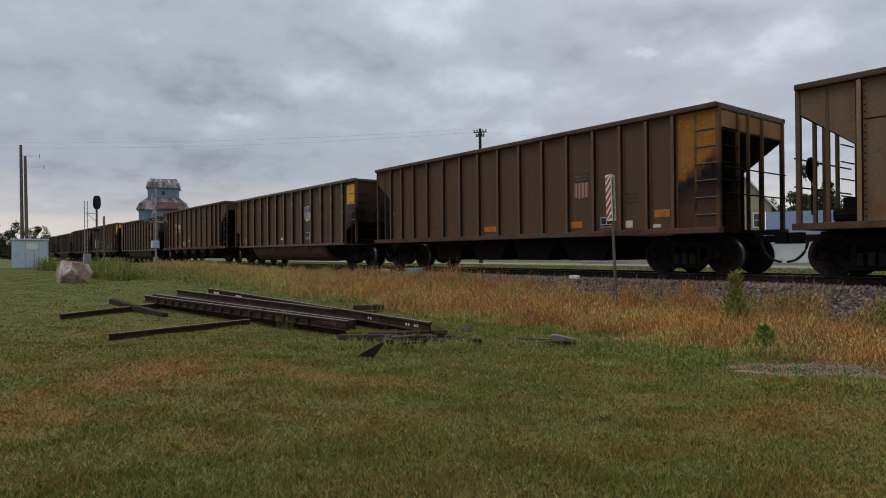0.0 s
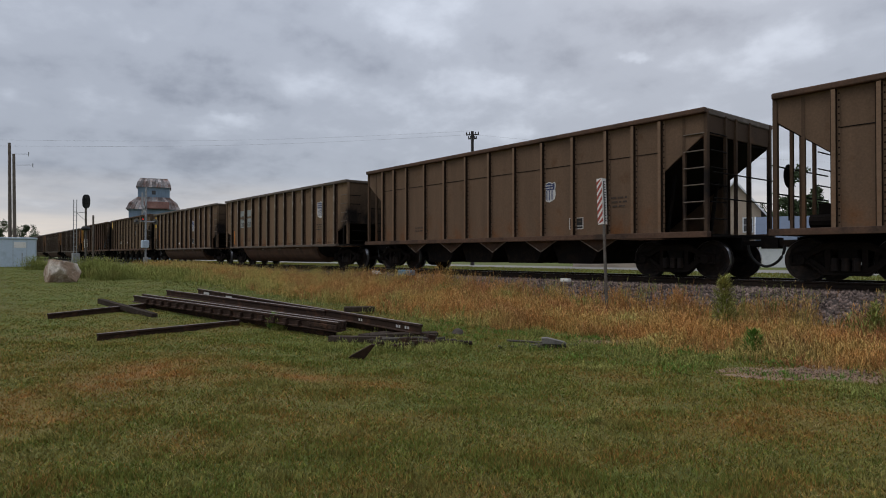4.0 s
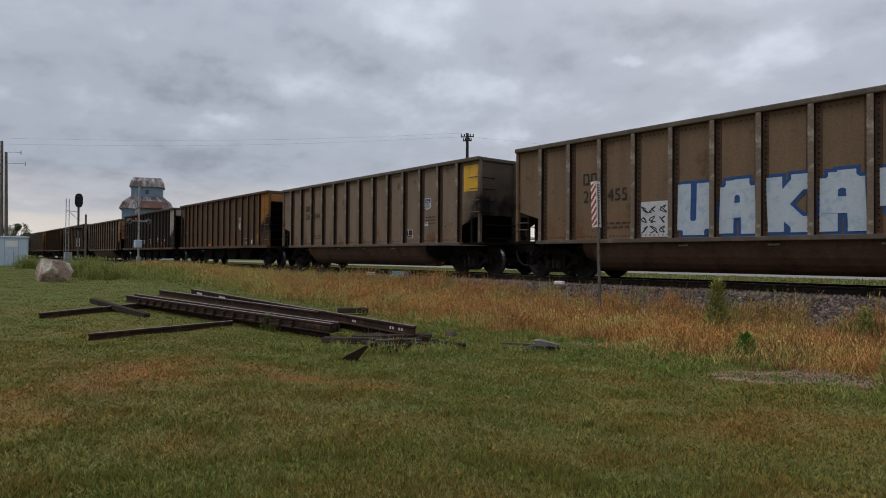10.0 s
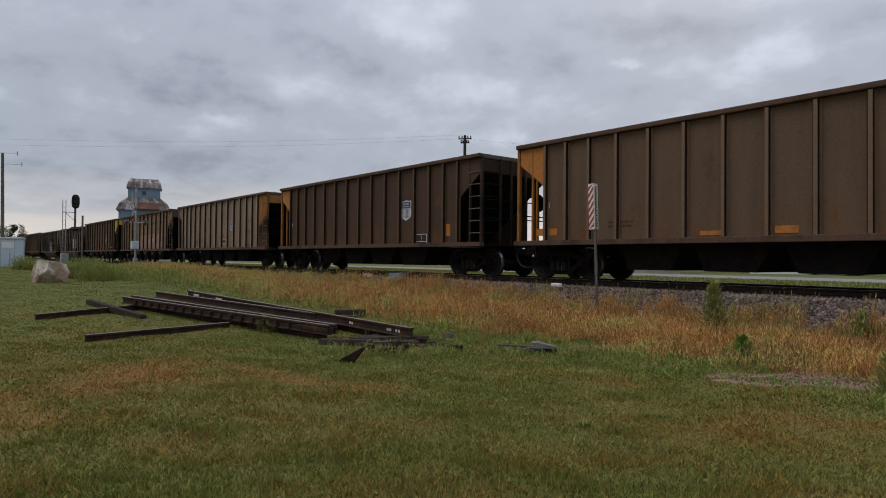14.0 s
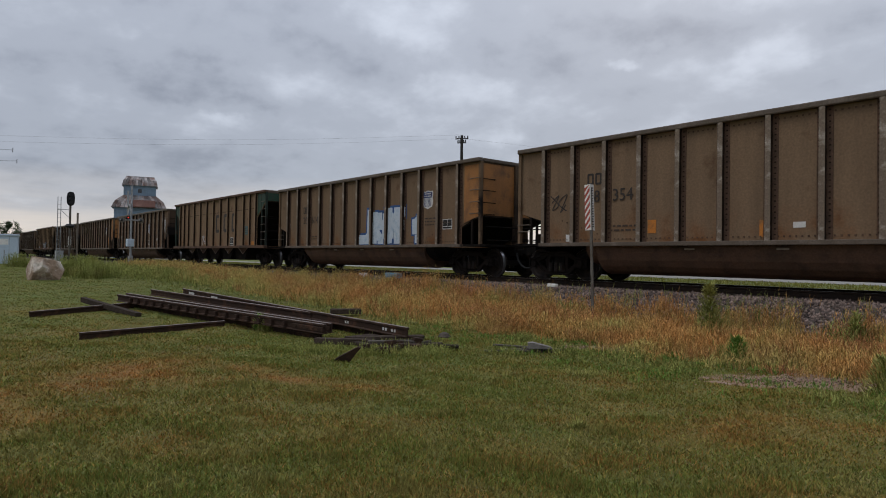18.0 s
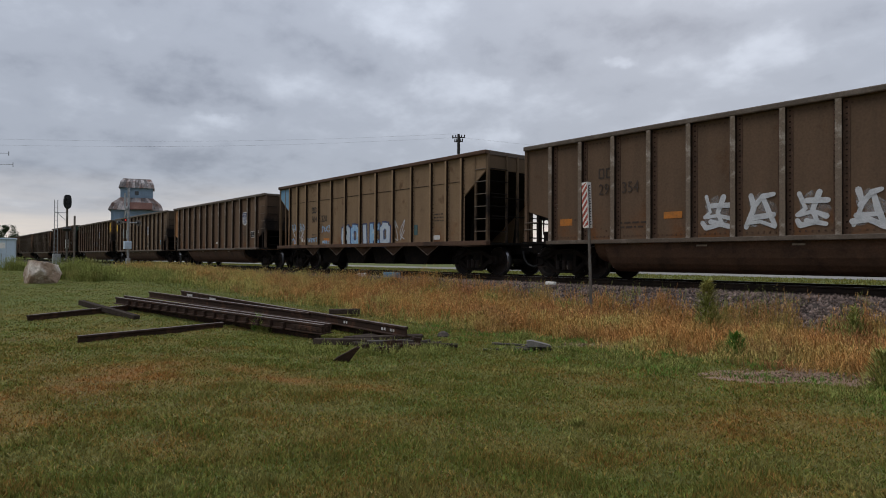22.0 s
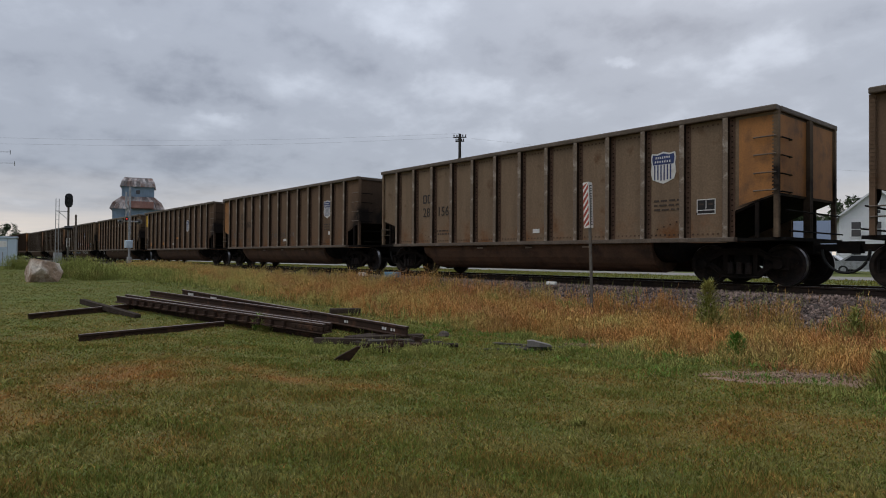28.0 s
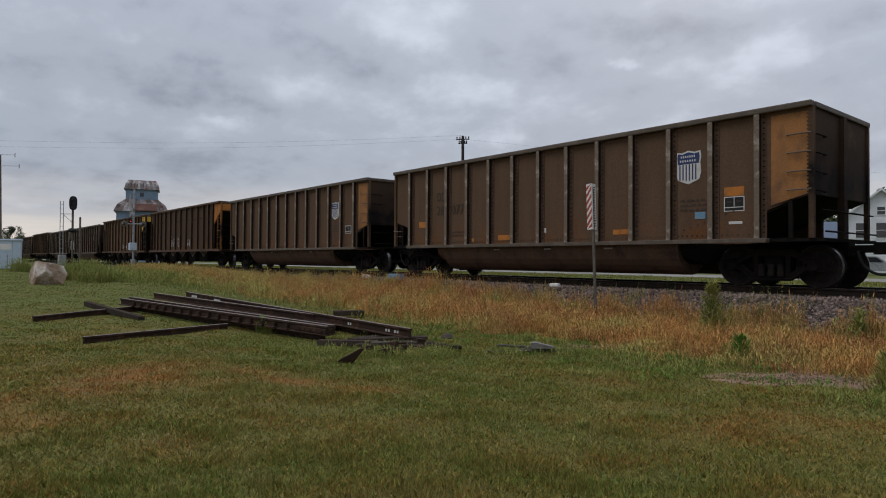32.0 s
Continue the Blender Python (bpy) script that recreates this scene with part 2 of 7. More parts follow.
decal_white = material("decal_white", (0.52, 0.51, 0.49), rough=0.6, grain=0.12, scale=4, second=(0.45, 0.42, 0.38), spots=0.3, bump=0.02)
decal_navy = material("decal_navy", (0.022, 0.038, 0.12), rough=0.6, grain=0.15, second=(0.04, 0.045, 0.08), bump=0.02)
decal_black = material("decal_black", (0.014, 0.013, 0.013), rough=0.7, grain=0.1, bump=0.02)
decal_orange = material("decal_orange", (0.40, 0.14, 0.02), rough=0.6, scale=5, second=(0.22, 0.10, 0.03), spots=0.45, bump=0.02)
decal_yellow = material("decal_yellow", (0.60, 0.345, 0.03), rough=0.6, scale=4, second=(0.36, 0.20, 0.04), spots=0.30, bump=0.02, streaks=0.25)
post_steel = material("post_steel", (0.115, 0.105, 0.09), rough=0.7, metal=0.2, scale=5, fine=30, second=(0.08, 0.055, 0.04))
tan_yellow = material("tan_yellow", (0.290, 0.125, 0.036), rough=0.7, scale=2.5, second=(0.17, 0.080, 0.032), spots=0.45, bump=0.03, streaks=0.35)
decal_blue = material("decal_blue", (0.11, 0.24, 0.36), rough=0.6, second=(0.16, 0.22, 0.26), spots=0.4, bump=0.02)
decal_teal = material("decal_teal", (0.05, 0.105, 0.11), rough=0.6, second=(0.075, 0.10, 0.095), spots=0.4, bump=0.02)
spray_pale = material("spray_pale", (0.40, 0.45, 0.50), rough=0.7, scale=5, second=(0.28, 0.36, 0.44), spots=0.4, bump=0.02)
decal_red = material("decal_red", (0.30, 0.05, 0.035), rough=0.6, second=(0.2, 0.06, 0.04), bump=0.02)
faded_red = material("faded_red", (0.21, 0.062, 0.036), rough=0.7, scale=5, second=(0.13, 0.06, 0.04), spots=0.4, bump=0.02)
decal_green = material("decal_green", (0.014, 0.042, 0.024), rough=0.6, second=(0.025, 0.034, 0.022), bump=0.02)
pale_panel = material("pale_panel", (0.25, 0.275, 0.265), rough=0.7, scale=3, second=(0.19, 0.20, 0.19), spots=0.4, bump=0.02, streaks=0.2)
pale_end = material("pale_end", (0.33, 0.265, 0.225), rough=0.7, scale=1.6, second=(0.16, 0.115, 0.09), spots=0.4, bump=0.02, streaks=0.4)
spray_rim = material("spray_rim", (0.018, 0.065, 0.19), rough=0.7, scale=5, second=(0.02, 0.05, 0.13), spots=0.4, bump=0.02)
decal_pink = material("decal_pink", (0.26, 0.135, 0.12), rough=0.7, second=(0.26, 0.15, 0.13), bump=0.02)
spray_white = material("spray_white", (0.46, 0.47, 0.48), rough=0.7, scale=5, second=(0.34, 0.35, 0.36), spots=0.4, bump=0.02)
spray_blue = material("spray_blue", (0.20, 0.34, 0.50), rough=0.7, scale=5, second=(0.38, 0.46, 0.54), spots=0.4, bump=0.02)
faint_spray = material("faint_spray", (0.33, 0.31, 0.28), rough=0.7, scale=6, second=(0.22, 0.19, 0.16), spots=0.45, bump=0.02)
faint_tag = material("faint_tag", (0.26, 0.21, 0.16), rough=0.7, grain=0.12, scale=4, second=(0.2, 0.15, 0.11), spots=0.3, bump=0.02)
dark_letter = material("dark_letter", (0.03, 0.025, 0.022), rough=0.8, scale=7, second=(0.055, 0.043, 0.034), spots=0.45, bump=0.02)
faint_letter = material("faint_letter", (0.045, 0.032, 0.024), rough=0.8, scale=7, second=(0.075, 0.052, 0.034), spots=0.45, bump=0.02)
gravel_road = material("gravel_road", (0.20, 0.188, 0.17), rough=0.95, scale=1.0, fine=20, second=(0.22, 0.20, 0.18), bump=0.3)
siding_white = material("siding_white", (0.62, 0.63, 0.64), rough=0.6, scale=1.2, fine=14, grain=0.06, second=(0.54, 0.55, 0.56), spots=0.3, bump=0.05)
siding_tan = material("siding_tan", (0.36, 0.29, 0.22), rough=0.7, scale=1.2, fine=14, grain=0.08, second=(0.30, 0.24, 0.18), spots=0.3, bump=0.05)
siding_beige = material("siding_beige", (0.36, 0.30, 0.235), rough=0.7, scale=1.2, fine=14, grain=0.08, second=(0.30, 0.25, 0.195), spots=0.3, bump=0.05)
siding_blue = material("siding_blue", (0.13, 0.17, 0.22), rough=0.7, scale=1.2, fine=14, grain=0.08, second=(0.10, 0.13, 0.17), spots=0.3, bump=0.05)
shingle_grey = material("shingle_grey", (0.12, 0.115, 0.115), rough=0.9, scale=2, fine=12, second=(0.09, 0.085, 0.085), bump=0.3)
tin_blue = material("tin_blue", (0.17, 0.235, 0.31), rough=0.5, metal=0.3, scale=0.25, fine=2.0, grain=0.12, second=(0.12, 0.16, 0.21), spots=0.45, bump=0.05, streaks=0.15)
tin_rust = material("tin_rust", (0.22, 0.20, 0.195), rough=0.65, metal=0.1, scale=0.6, fine=2.0, second=(0.10, 0.052, 0.038), spots=0.62, bump=0.05, per_piece=0.6)
old_rust = material("old_rust", (0.105, 0.048, 0.036), rough=0.8, scale=0.7, fine=3, second=(0.15, 0.08, 0.06), spots=0.4)
glass_dark = material("glass_dark", (0.02, 0.022, 0.026), rough=0.08, grain=0.0, bump=0.0, spec=0.6)
leaf_dark = material("leaf_dark", (0.045, 0.065, 0.025), rough=0.8, scale=1.5, fine=10, second=(0.03, 0.045, 0.02), island=0.4, bump=0)
bark = material("bark", (0.07, 0.055, 0.042), rough=0.95, scale=6, fine=30, bump=0.5)
soil = material("soil", (0.100, 0.116, 0.034), rough=0.95, scale=0.9, fine=35, grain=0.45, second=(0.115, 0.096, 0.038), spots=0.3, bump=0.6, attribute="dry", attribute_color=(0.19, 0.10, 0.036), spec=0.1)
lawn_blade = material("lawn_blade", (0.128, 0.150, 0.032), rough=0.75, scale=2.4, fine=16, grain=0.25, second=(0.205, 0.180, 0.056), spots=0.40, island=0.32, attribute="dry", attribute_color=(0.31, 0.148, 0.046), bump=0, spec=0.03)
weed_gold = material("weed_gold", (0.46, 0.235, 0.078), rough=0.85, scale=0.9, fine=7, grain=0.25, second=(0.31, 0.130, 0.060), spots=0.46, island=0.6, attribute="dry", attribute_color=(0.40, 0.34, 0.11), bump=0, spec=0.1)
straw = material("straw", (0.30, 0.225, 0.105), rough=0.9, scale=3, fine=12, second=(0.22, 0.13, 0.055), spots=0.45, island=0.4, bump=0, spec=0.03)
weed_green = material("weed_green", (0.20, 0.22, 0.058), rough=0.8, scale=1.2, fine=9, second=(0.31, 0.28, 0.09), spots=0.45, island=0.5, bump=0, spec=0.1)
bare_soil = material("bare_soil", (0.23, 0.148, 0.105), rough=1.0, spec=0.03, scale=6, fine=40, grain=0.4, second=(0.26, 0.20, 0.155), spots=0.4, bump=0.6)
leaf_bright = material("leaf_bright", (0.10, 0.19, 0.030), rough=0.7, scale=3, fine=12, second=(0.17, 0.23, 0.05), spots=0.4, island=0.45, bump=0, spec=0.1)
roof_blue = material("roof_blue", (0.085, 0.11, 0.155), rough=0.6, scale=1.2, fine=14, grain=0.08, second=(0.07, 0.09, 0.125), spots=0.3, bump=0.05)
rubber = material("rubber", (0.015, 0.015, 0.015), rough=0.8, bump=0.05)


def smeared_end(name, paint, inner, below):
    """Painted sheet at the end of a hopper: clean paint on top, a ragged smear of coal soot, dull brown at the foot."""
    mat = bpy.data.materials.new(name)
    mat.use_nodes = True
    nt = mat.node_tree
    link = nt.links.new
    bsdf = nt.nodes["Principled BSDF"]
    bsdf.inputs["Roughness"].default_value, bsdf.inputs["Specular IOR Level"].default_value = 0.8, 0.06
    co, xyz = nt.nodes.new("ShaderNodeTexCoord"), nt.nodes.new("ShaderNodeSeparateXYZ")
    link(co.outputs["Object"], xyz.inputs[0])
    rough_, grain_ = node(nt, "ShaderNodeTexNoise", Scale=2.2, Detail=6.0, Roughness=0.65), node(nt, "ShaderNodeTexNoise", Scale=24.0, Detail=3.0)
    for n in (rough_, grain_):
        link(co.outputs["Object"], n.inputs["Vector"])

    def sums(op, a, b, c=0.0):
        n = nt.nodes.new("ShaderNodeMath")
        n.operation = op
        for i, v in enumerate((a, b, c)):
            if isinstance(v, (int, float)):
                n.inputs[i].default_value = v
            else:
                link(v, n.inputs[i])
        return n.outputs[0]

    def band(v, lo, hi):
        n = nt.nodes.new("ShaderNodeMapRange")
        n.interpolation_type = "SMOOTHSTEP"
        n.inputs["From Min"].default_value, n.inputs["From Max"].default_value = lo, hi
        link(v, n.inputs["Value"])
        return n.outputs[0]

    def mixed(fac, a, b):
        n = nt.nodes.new("ShaderNodeMix")
        n.data_type = "RGBA"
        link(fac, n.inputs["Factor"])
        for key, v in (("A", a), ("B", b)):
            if isinstance(v, tuple):
                n.inputs[key].default_value = (*v, 1)
            else:
                link(v, n.inputs[key])
        return n.outputs[2]

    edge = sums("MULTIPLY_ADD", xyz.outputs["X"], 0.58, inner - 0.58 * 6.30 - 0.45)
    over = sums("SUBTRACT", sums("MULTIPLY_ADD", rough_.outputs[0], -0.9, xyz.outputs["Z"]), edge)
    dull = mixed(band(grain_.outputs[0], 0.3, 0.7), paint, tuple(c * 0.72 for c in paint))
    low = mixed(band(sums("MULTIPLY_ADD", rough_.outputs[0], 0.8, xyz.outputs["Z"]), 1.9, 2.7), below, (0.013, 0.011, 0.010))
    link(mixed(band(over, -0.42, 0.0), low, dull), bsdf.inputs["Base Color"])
    bp = node(nt, "ShaderNodeBump", Strength=0.15, Distance=0.02)
    link(grain_.outputs[0], bp.inputs["Height"]), link(bp.outputs[0], bsdf.inputs["Normal"])
    return mat


smeared_orange = smeared_end("smeared_orange", (0.30, 0.125, 0.032), 2.45, (0.065, 0.036, 0.022))
smeared_pale = smeared_end("smeared_pale", (0.36, 0.29, 0.245), 2.1, (0.022, 0.018, 0.016))


def lamp_material():
    mat = bpy.data.materials.new("red_lamp")
    mat.use_nodes = True
    b = mat.node_tree.nodes["Principled BSDF"]
    b.inputs["Base Color"].default_value = (0.5, 0.02, 0.01, 1)
    b.inputs["Emission Color"].default_value = (1.0, 0.06, 0.03, 1)
    b.inputs["Emission Strength"].default_value = 0.5
    return mat


red_lamp = lamp_material()


def mist_material():
    """Thin overspray: pale paint that lets most of the steel show."""
    mat = bpy.data.materials.new("spray_mist")
    mat.use_nodes = True
    nt = mat.node_tree
    b = nt.nodes["Principled BSDF"]
    b.inputs["Base Color"].default_value, b.inputs["Roughness"].default_value = (0.42, 0.43, 0.44, 1), 0.8
    co = nt.nodes.new("ShaderNodeTexCoord")
    nz = node(nt, "ShaderNodeTexNoise", Scale=9.0, Detail=4.0, Roughness=0.6)
    mr = nt.nodes.new("ShaderNodeMapRange")
    for key, v in zip(("From Min", "From Max", "To Min", "To Max"), (0.35, 0.7, 0.02, 0.26)):
        mr.inputs[key].default_value = v
    nt.links.new(co.outputs["Object"], nz.inputs["Vector"])
    nt.links.new(nz.outputs[0], mr.inputs["Value"])
    nt.links.new(mr.outputs[0], b.inputs["Alpha"])
    return mat


spray_mist = mist_material()


# ---- mesh tools ----
class Shape:
    """Collects corners and faces of one part."""

    def __init__(self):
        self.v, self.f, self.m = [], [], []

    def add(self, verts, faces, slot=0):
        n = len(self.v)
        self.v += [tuple(p) for p in verts]
        self.f += [tuple(n + i for i in f) for f in faces]
        self.m += [slot] * len(faces)
        return self

    def box(self, x0, x1, y0, y1, z0, z1, slot=0, cut=0.0):
        if cut:
            c = cut
            ring = lambda z, d: [(x0 + d, y0 + c + d, z), (x0 + c + d, y0 + d, z), (x1 - c - d, y0 + d, z), (x1 - d, y0 + c + d, z),
                                 (x1 - d, y1 - c - d, z), (x1 - c - d, y1 - d, z), (x0 + c + d, y1 - d, z), (x0 + d, y1 - c - d, z)]
            rings = [ring(z0, c * 0.5), ring(z0 + c, 0), ring(z1 - c, 0), ring(z1, c * 0.5)]
            fs = [tuple(range(7, -1, -1)), tuple(range(24, 32))]
            for k in range(3):
                fs += [(8 * k + i, 8 * k + (i + 1) % 8, 8 * k + 8 + (i + 1) % 8, 8 * k + 8 + i) for i in range(8)]
            return self.add(sum(rings, []), fs, slot)
        vs = [(x, y, z) for z in (z0, z1) for x, y in ((x0, y0), (x1, y0), (x1, y1), (x0, y1))]
        return self.add(vs, [(3, 2, 1, 0), (4, 5, 6, 7), (0, 1, 5, 4), (1, 2, 6, 5), (2, 3, 7, 6), (3, 0, 4, 7)], slot)

    def prism(self, poly, axis, a, b, slot=0):
        """A polygon drawn in the two other axes, pushed from a to b along axis."""
        put = {"x": lambda p, q, s: (s, p, q), "y": lambda p, q, s: (p, s, q), "z": lambda p, q, s: (p, q, s)}[axis]
        n = len(poly)
        vs = [put(p, q, a) for p, q in poly] + [put(p, q, b) for p, q in poly]
        fs = [tuple(range(n)), tuple(range(2 * n - 1, n - 1, -1))] + [(i, n + i, n + (i + 1) % n, (i + 1) % n) for i in range(n)]
        return self.add(vs, fs, slot)

    def tube(self, points, radii, n=8, slot=0):
        """A round bar through points."""
        pts = [Vector(p) for p in points]
        if isinstance(radii, (int, float)):
            radii = [radii] * len(pts)
        vs, fs = [], []
        for i, p in enumerate(pts):
            d = (pts[min(i + 1, len(pts) - 1)] - pts[max(i - 1, 0)]).normalized()
            side = d.cross(Vector((0, 0, 1)) if abs(d.z) < 0.9 else Vector((1, 0, 0))).normalized()
            other = d.cross(side)
            vs += [p + radii[i] * (math.cos(2 * math.pi * k / n) * side + math.sin(2 * math.pi * k / n) * other) for k in range(n)]
        for i in range(len(pts) - 1):
            fs += [(i * n + k, i * n + (k + 1) % n, (i + 1) * n + (k + 1) % n, (i + 1) * n + k) for k in range(n)]
        fs += [tuple(range(n - 1, -1, -1)), tuple(range(len(vs) - n, len(vs)))]
        return self.add(vs, fs, slot)

    def lathe(self, profile, axis_y=True, n=24, slot=0, caps=True):
        """A profile of (radius, along) turned about the y axis, or about z."""
        vs, fs = [], []
        for r, a in profile:
            for k in range(n):
                w = 2 * math.pi * k / n
                vs.append((r * math.cos(w), a, r * math.sin(w)) if axis_y else (r * math.cos(w), r * math.sin(w), a))
        for i in range(len(profile) - 1):
            fs += [(i * n + k, i * n + (k + 1) % n, (i + 1) * n + (k + 1) % n, (i + 1) * n + k) for k in range(n)]
        if caps:
            fs += [tuple(range(n)), tuple(range(len(vs) - n, len(vs)))]
        return self.add(vs, fs, slot)

    def mesh(self, name, mats, smooth=False):
        me = bpy.data.meshes.new(name)
        me.from_pydata(self.v, [], self.f)
        bm = bmesh.new()
        bm.from_mesh(me)
        bmesh.ops.recalc_face_normals(bm, faces=bm.faces)
        bm.to_mesh(me)
        bm.free()
        for m in mats if isinstance(mats, (list, tuple)) else [mats]:
            me.materials.append(m)
        me.polygons.foreach_set("material_index", self.m)
        me.polygons.foreach_set("use_smooth", [smooth] * len(me.polygons))
        return me


def part(name, shape, mats, parent, label="", at=None, smooth=False):
    """Links a shape (or a mesh that is shared) as one object under parent."""
    me = shape if isinstance(shape, bpy.types.Mesh) else shape.mesh(name, mats, smooth)
    ob = new(name, me)
    ob.parent = parent
    if at is not None:
        ob.matrix_basis = at
    if label:
        ob["label"] = label
    return ob


def thing(name, label, category, at=None, group="", kind=""):
    ob = tagged(new(name), label, category, group, kind)
    ob.empty_display_size = 0.2
    if at is not None:
        ob.matrix_basis = at
    return ob


def solid(name, shape, mats, label, category, at=None, group="", kind="", smooth=False):
    ob = tagged(new(name, shape.mesh(name, mats, smooth)), label, category, group, kind)
    if at is not None:
        ob.matrix_basis = at
    return ob


def cloud_mesh(name, verts, tris, mats, dry=None):
    """A mesh of very many small triangles, from arrays."""
    me = bpy.data.meshes.new(name)
    me.vertices.add(len(verts))
    me.vertices.foreach_set("co", np.ascontiguousarray(verts, np.float32).ravel())
    me.loops.add(len(tris) * 3)
    me.loops.foreach_set("vertex_index", np.ascontiguousarray(tris, np.int32).ravel())
    me.polygons.add(len(tris))
    me.polygons.foreach_set("loop_start", np.arange(0, len(tris) * 3, 3, dtype=np.int32))
    me.update()
    me.validate()
    me.materials.append(mats)
    if dry is not None:
        me.attributes.new("dry", "FLOAT", "POINT").data.foreach_set("value", np.ascontiguousarray(dry, np.float32))
    return me


# ---- ground ----
def ease(a):
    a = np.clip(a, 0, 1)
    return a * a * (3 - 2 * a)


def ground_z(x, y):
    """The lawn lies about a metre below the rails and rises to them towards the road crossing."""
    z = -0.99 + 0.74 * ease((-np.asarray(x, float) - 8) / 40.0)
    w = ease((np.asarray(y, float) - 17.0) / 3.0)
    return z * (1 - w) - 0.45 * w


PHASES = np.random.RandomState(5).rand(14, 3)


def ripple(x, y, size):
    """Smooth uneven field between about -1 and 1."""
    s = 0
    for i, (a, b, c) in enumerate(PHASES):
        w = 2 * math.pi * a * 3
        k = (0.6 + 1.7 * b) / size
        s = s + np.sin(x * k * math.cos(w) * 3 + y * k * math.sin(w) * 3 + c * 40 + i)
    return s / 5.0


def dryness(x, y):
    """Where the lawn has gone brown: patches and one long dry strip."""
    d = 0.20 + 0.20 * ripple(x, y, 2.6) + 0.20 * ripple(x, y, 0.7)
    strip = np.exp(-((x + 8.16 + 0.62 * np.clip(y - 0.97, -1, 3) + 0.2 * ripple(x, y, 0.8)) / 0.75) ** 2) * ease((3.4 - y) / 1.4)
    strip2 = np.exp(-((y - 3.2 - 0.27 * (x + 9.6) + 0.14 * ripple(x, y, 0.8)) / 0.32) ** 2) * ease((x + 10.3) / 1.0) * ease((-5.2 - x) / 1.8)
    green = np.exp(-((x + 9.0) / 3.0) ** 2 - ((y - 5.6) / 1.3) ** 2)
    d = d * (1 - 0.75 * ease((-x - 14) / 8))
    return np.clip(d + (0.85 + 0.3 * ripple(x, y, 0.45)) * strip + (0.40 + 0.3 * ripple(x, y, 0.45)) * strip2 - 0.5 * green, 0, 1)


def along_patch(x, y, cx, cy):
    """Distances from a patch's middle along its long side and across it."""
    return (x - cx) * 0.643 + (y - cy) * 0.766, (y - cy) * 0.643 - (x - cx) * 0.766


def build_ground():
    xs = np.concatenate([-np.geomspace(3000, 70, 16), np.linspace(-60, 10, 141), np.geomspace(14, 3000, 16)])
    ys = np.concatenate([-np.geomspace(3000, 12, 14), np.linspace(-8, 22, 91), np.geomspace(25, 3000, 20)])
    X, Y = np.meshgrid(xs, ys)
    Z = ground_z(X, Y) + 0.018 * ripple(X, Y, 1.2) * (np.abs(X) < 70)
    bed = ((np.abs(Y - 15.62) < 3.0))
    Z = np.where(bed, np.minimum(Z, -0.62), Z)
    nx, ny = len(xs), len(ys)
    idx = np.arange(nx * ny).reshape(ny, nx)
    a, b, c, d = idx[:-1, :-1].ravel(), idx[:-1, 1:].ravel(), idx[1:, 1:].ravel(), idx[1:, :-1].ravel()
    tris = np.concatenate([np.stack([a, b, c], 1), np.stack([a, c, d], 1)])
    me = cloud_mesh("ground", np.stack([X, Y, Z], -1).reshape(-1, 3), tris, soil, dryness(X, Y).ravel() * (np.abs(Y.ravel()) < 20))
    me.polygons.foreach_set("use_smooth", [True] * len(me.polygons))
    tagged(new("ground", me), "mown green and browned prairie lawn", "ground", kind="structure")


build_ground()

# ---- the railway line ----
TRACK_Y = 15.62


def rail_profile():
    half = [(0.037, 0.0), (0.037, -0.036), (0.010, -0.052), (0.009, -0.150), (0.070, -0.168), (0.070, -0.180)]
    return half + [(-p, q) for p, q in reversed(half)]


def build_track():
    track = thing("railway_track", "straight railway track on a grey stone bed", "railway track", pose(0, TRACK_Y, 0), kind="structure")
    bed = Shape().prism([(-3.6, -1.0), (-2.95, -0.82), (-1.75, -0.20), (1.75, -0.20), (2.95, -0.62), (3.4, -0.8)], "x", -420, 160)
    part("ballast_bed", bed, ballast_bed, track, "sloped bed of crushed grey stone")
    for y in (-0.755, 0.755):
        part("rail", Shape().prism([(p + y, q) for p, q in rail_profile()], "x", -420, 160), rail_side, track)
        part("rail_head", Shape().prism([(y - 0.03, -0.004), (y - 0.03, 0.001), (y + 0.03, 0.001), (y + 0.03, -0.004)], "x", -420, 160), rail_head, track, "bright worn running surface")
    tie = Shape().box(-0.115, 0.115, -1.3, 1.3, -0.36, -0.182, cut=0.012).mesh("tie", tie_wood)
    for i in range(130):
        part("tie", tie, None, track, at=pose(-58 + 0.53 * i, random.uniform(-0.03, 0.03), random.uniform(-0.006, 0.003), 0, 0, random.uniform(-1, 1)))
    far = Shape()
    for i in range(500):
        x = -59 - 0.53 * i
        far.box(x - 0.115, x + 0.115, -1.3, 1.3, -0.36, -0.182)
    part("far_ties", far, tie_wood, track)["kind"] = "stuff"


build_track()

# ---- coal cars ----
WHEEL_R = 0.457
HALF = 7.30          # half the length of a car's body
PITCH = 16.35        # from one car to the next


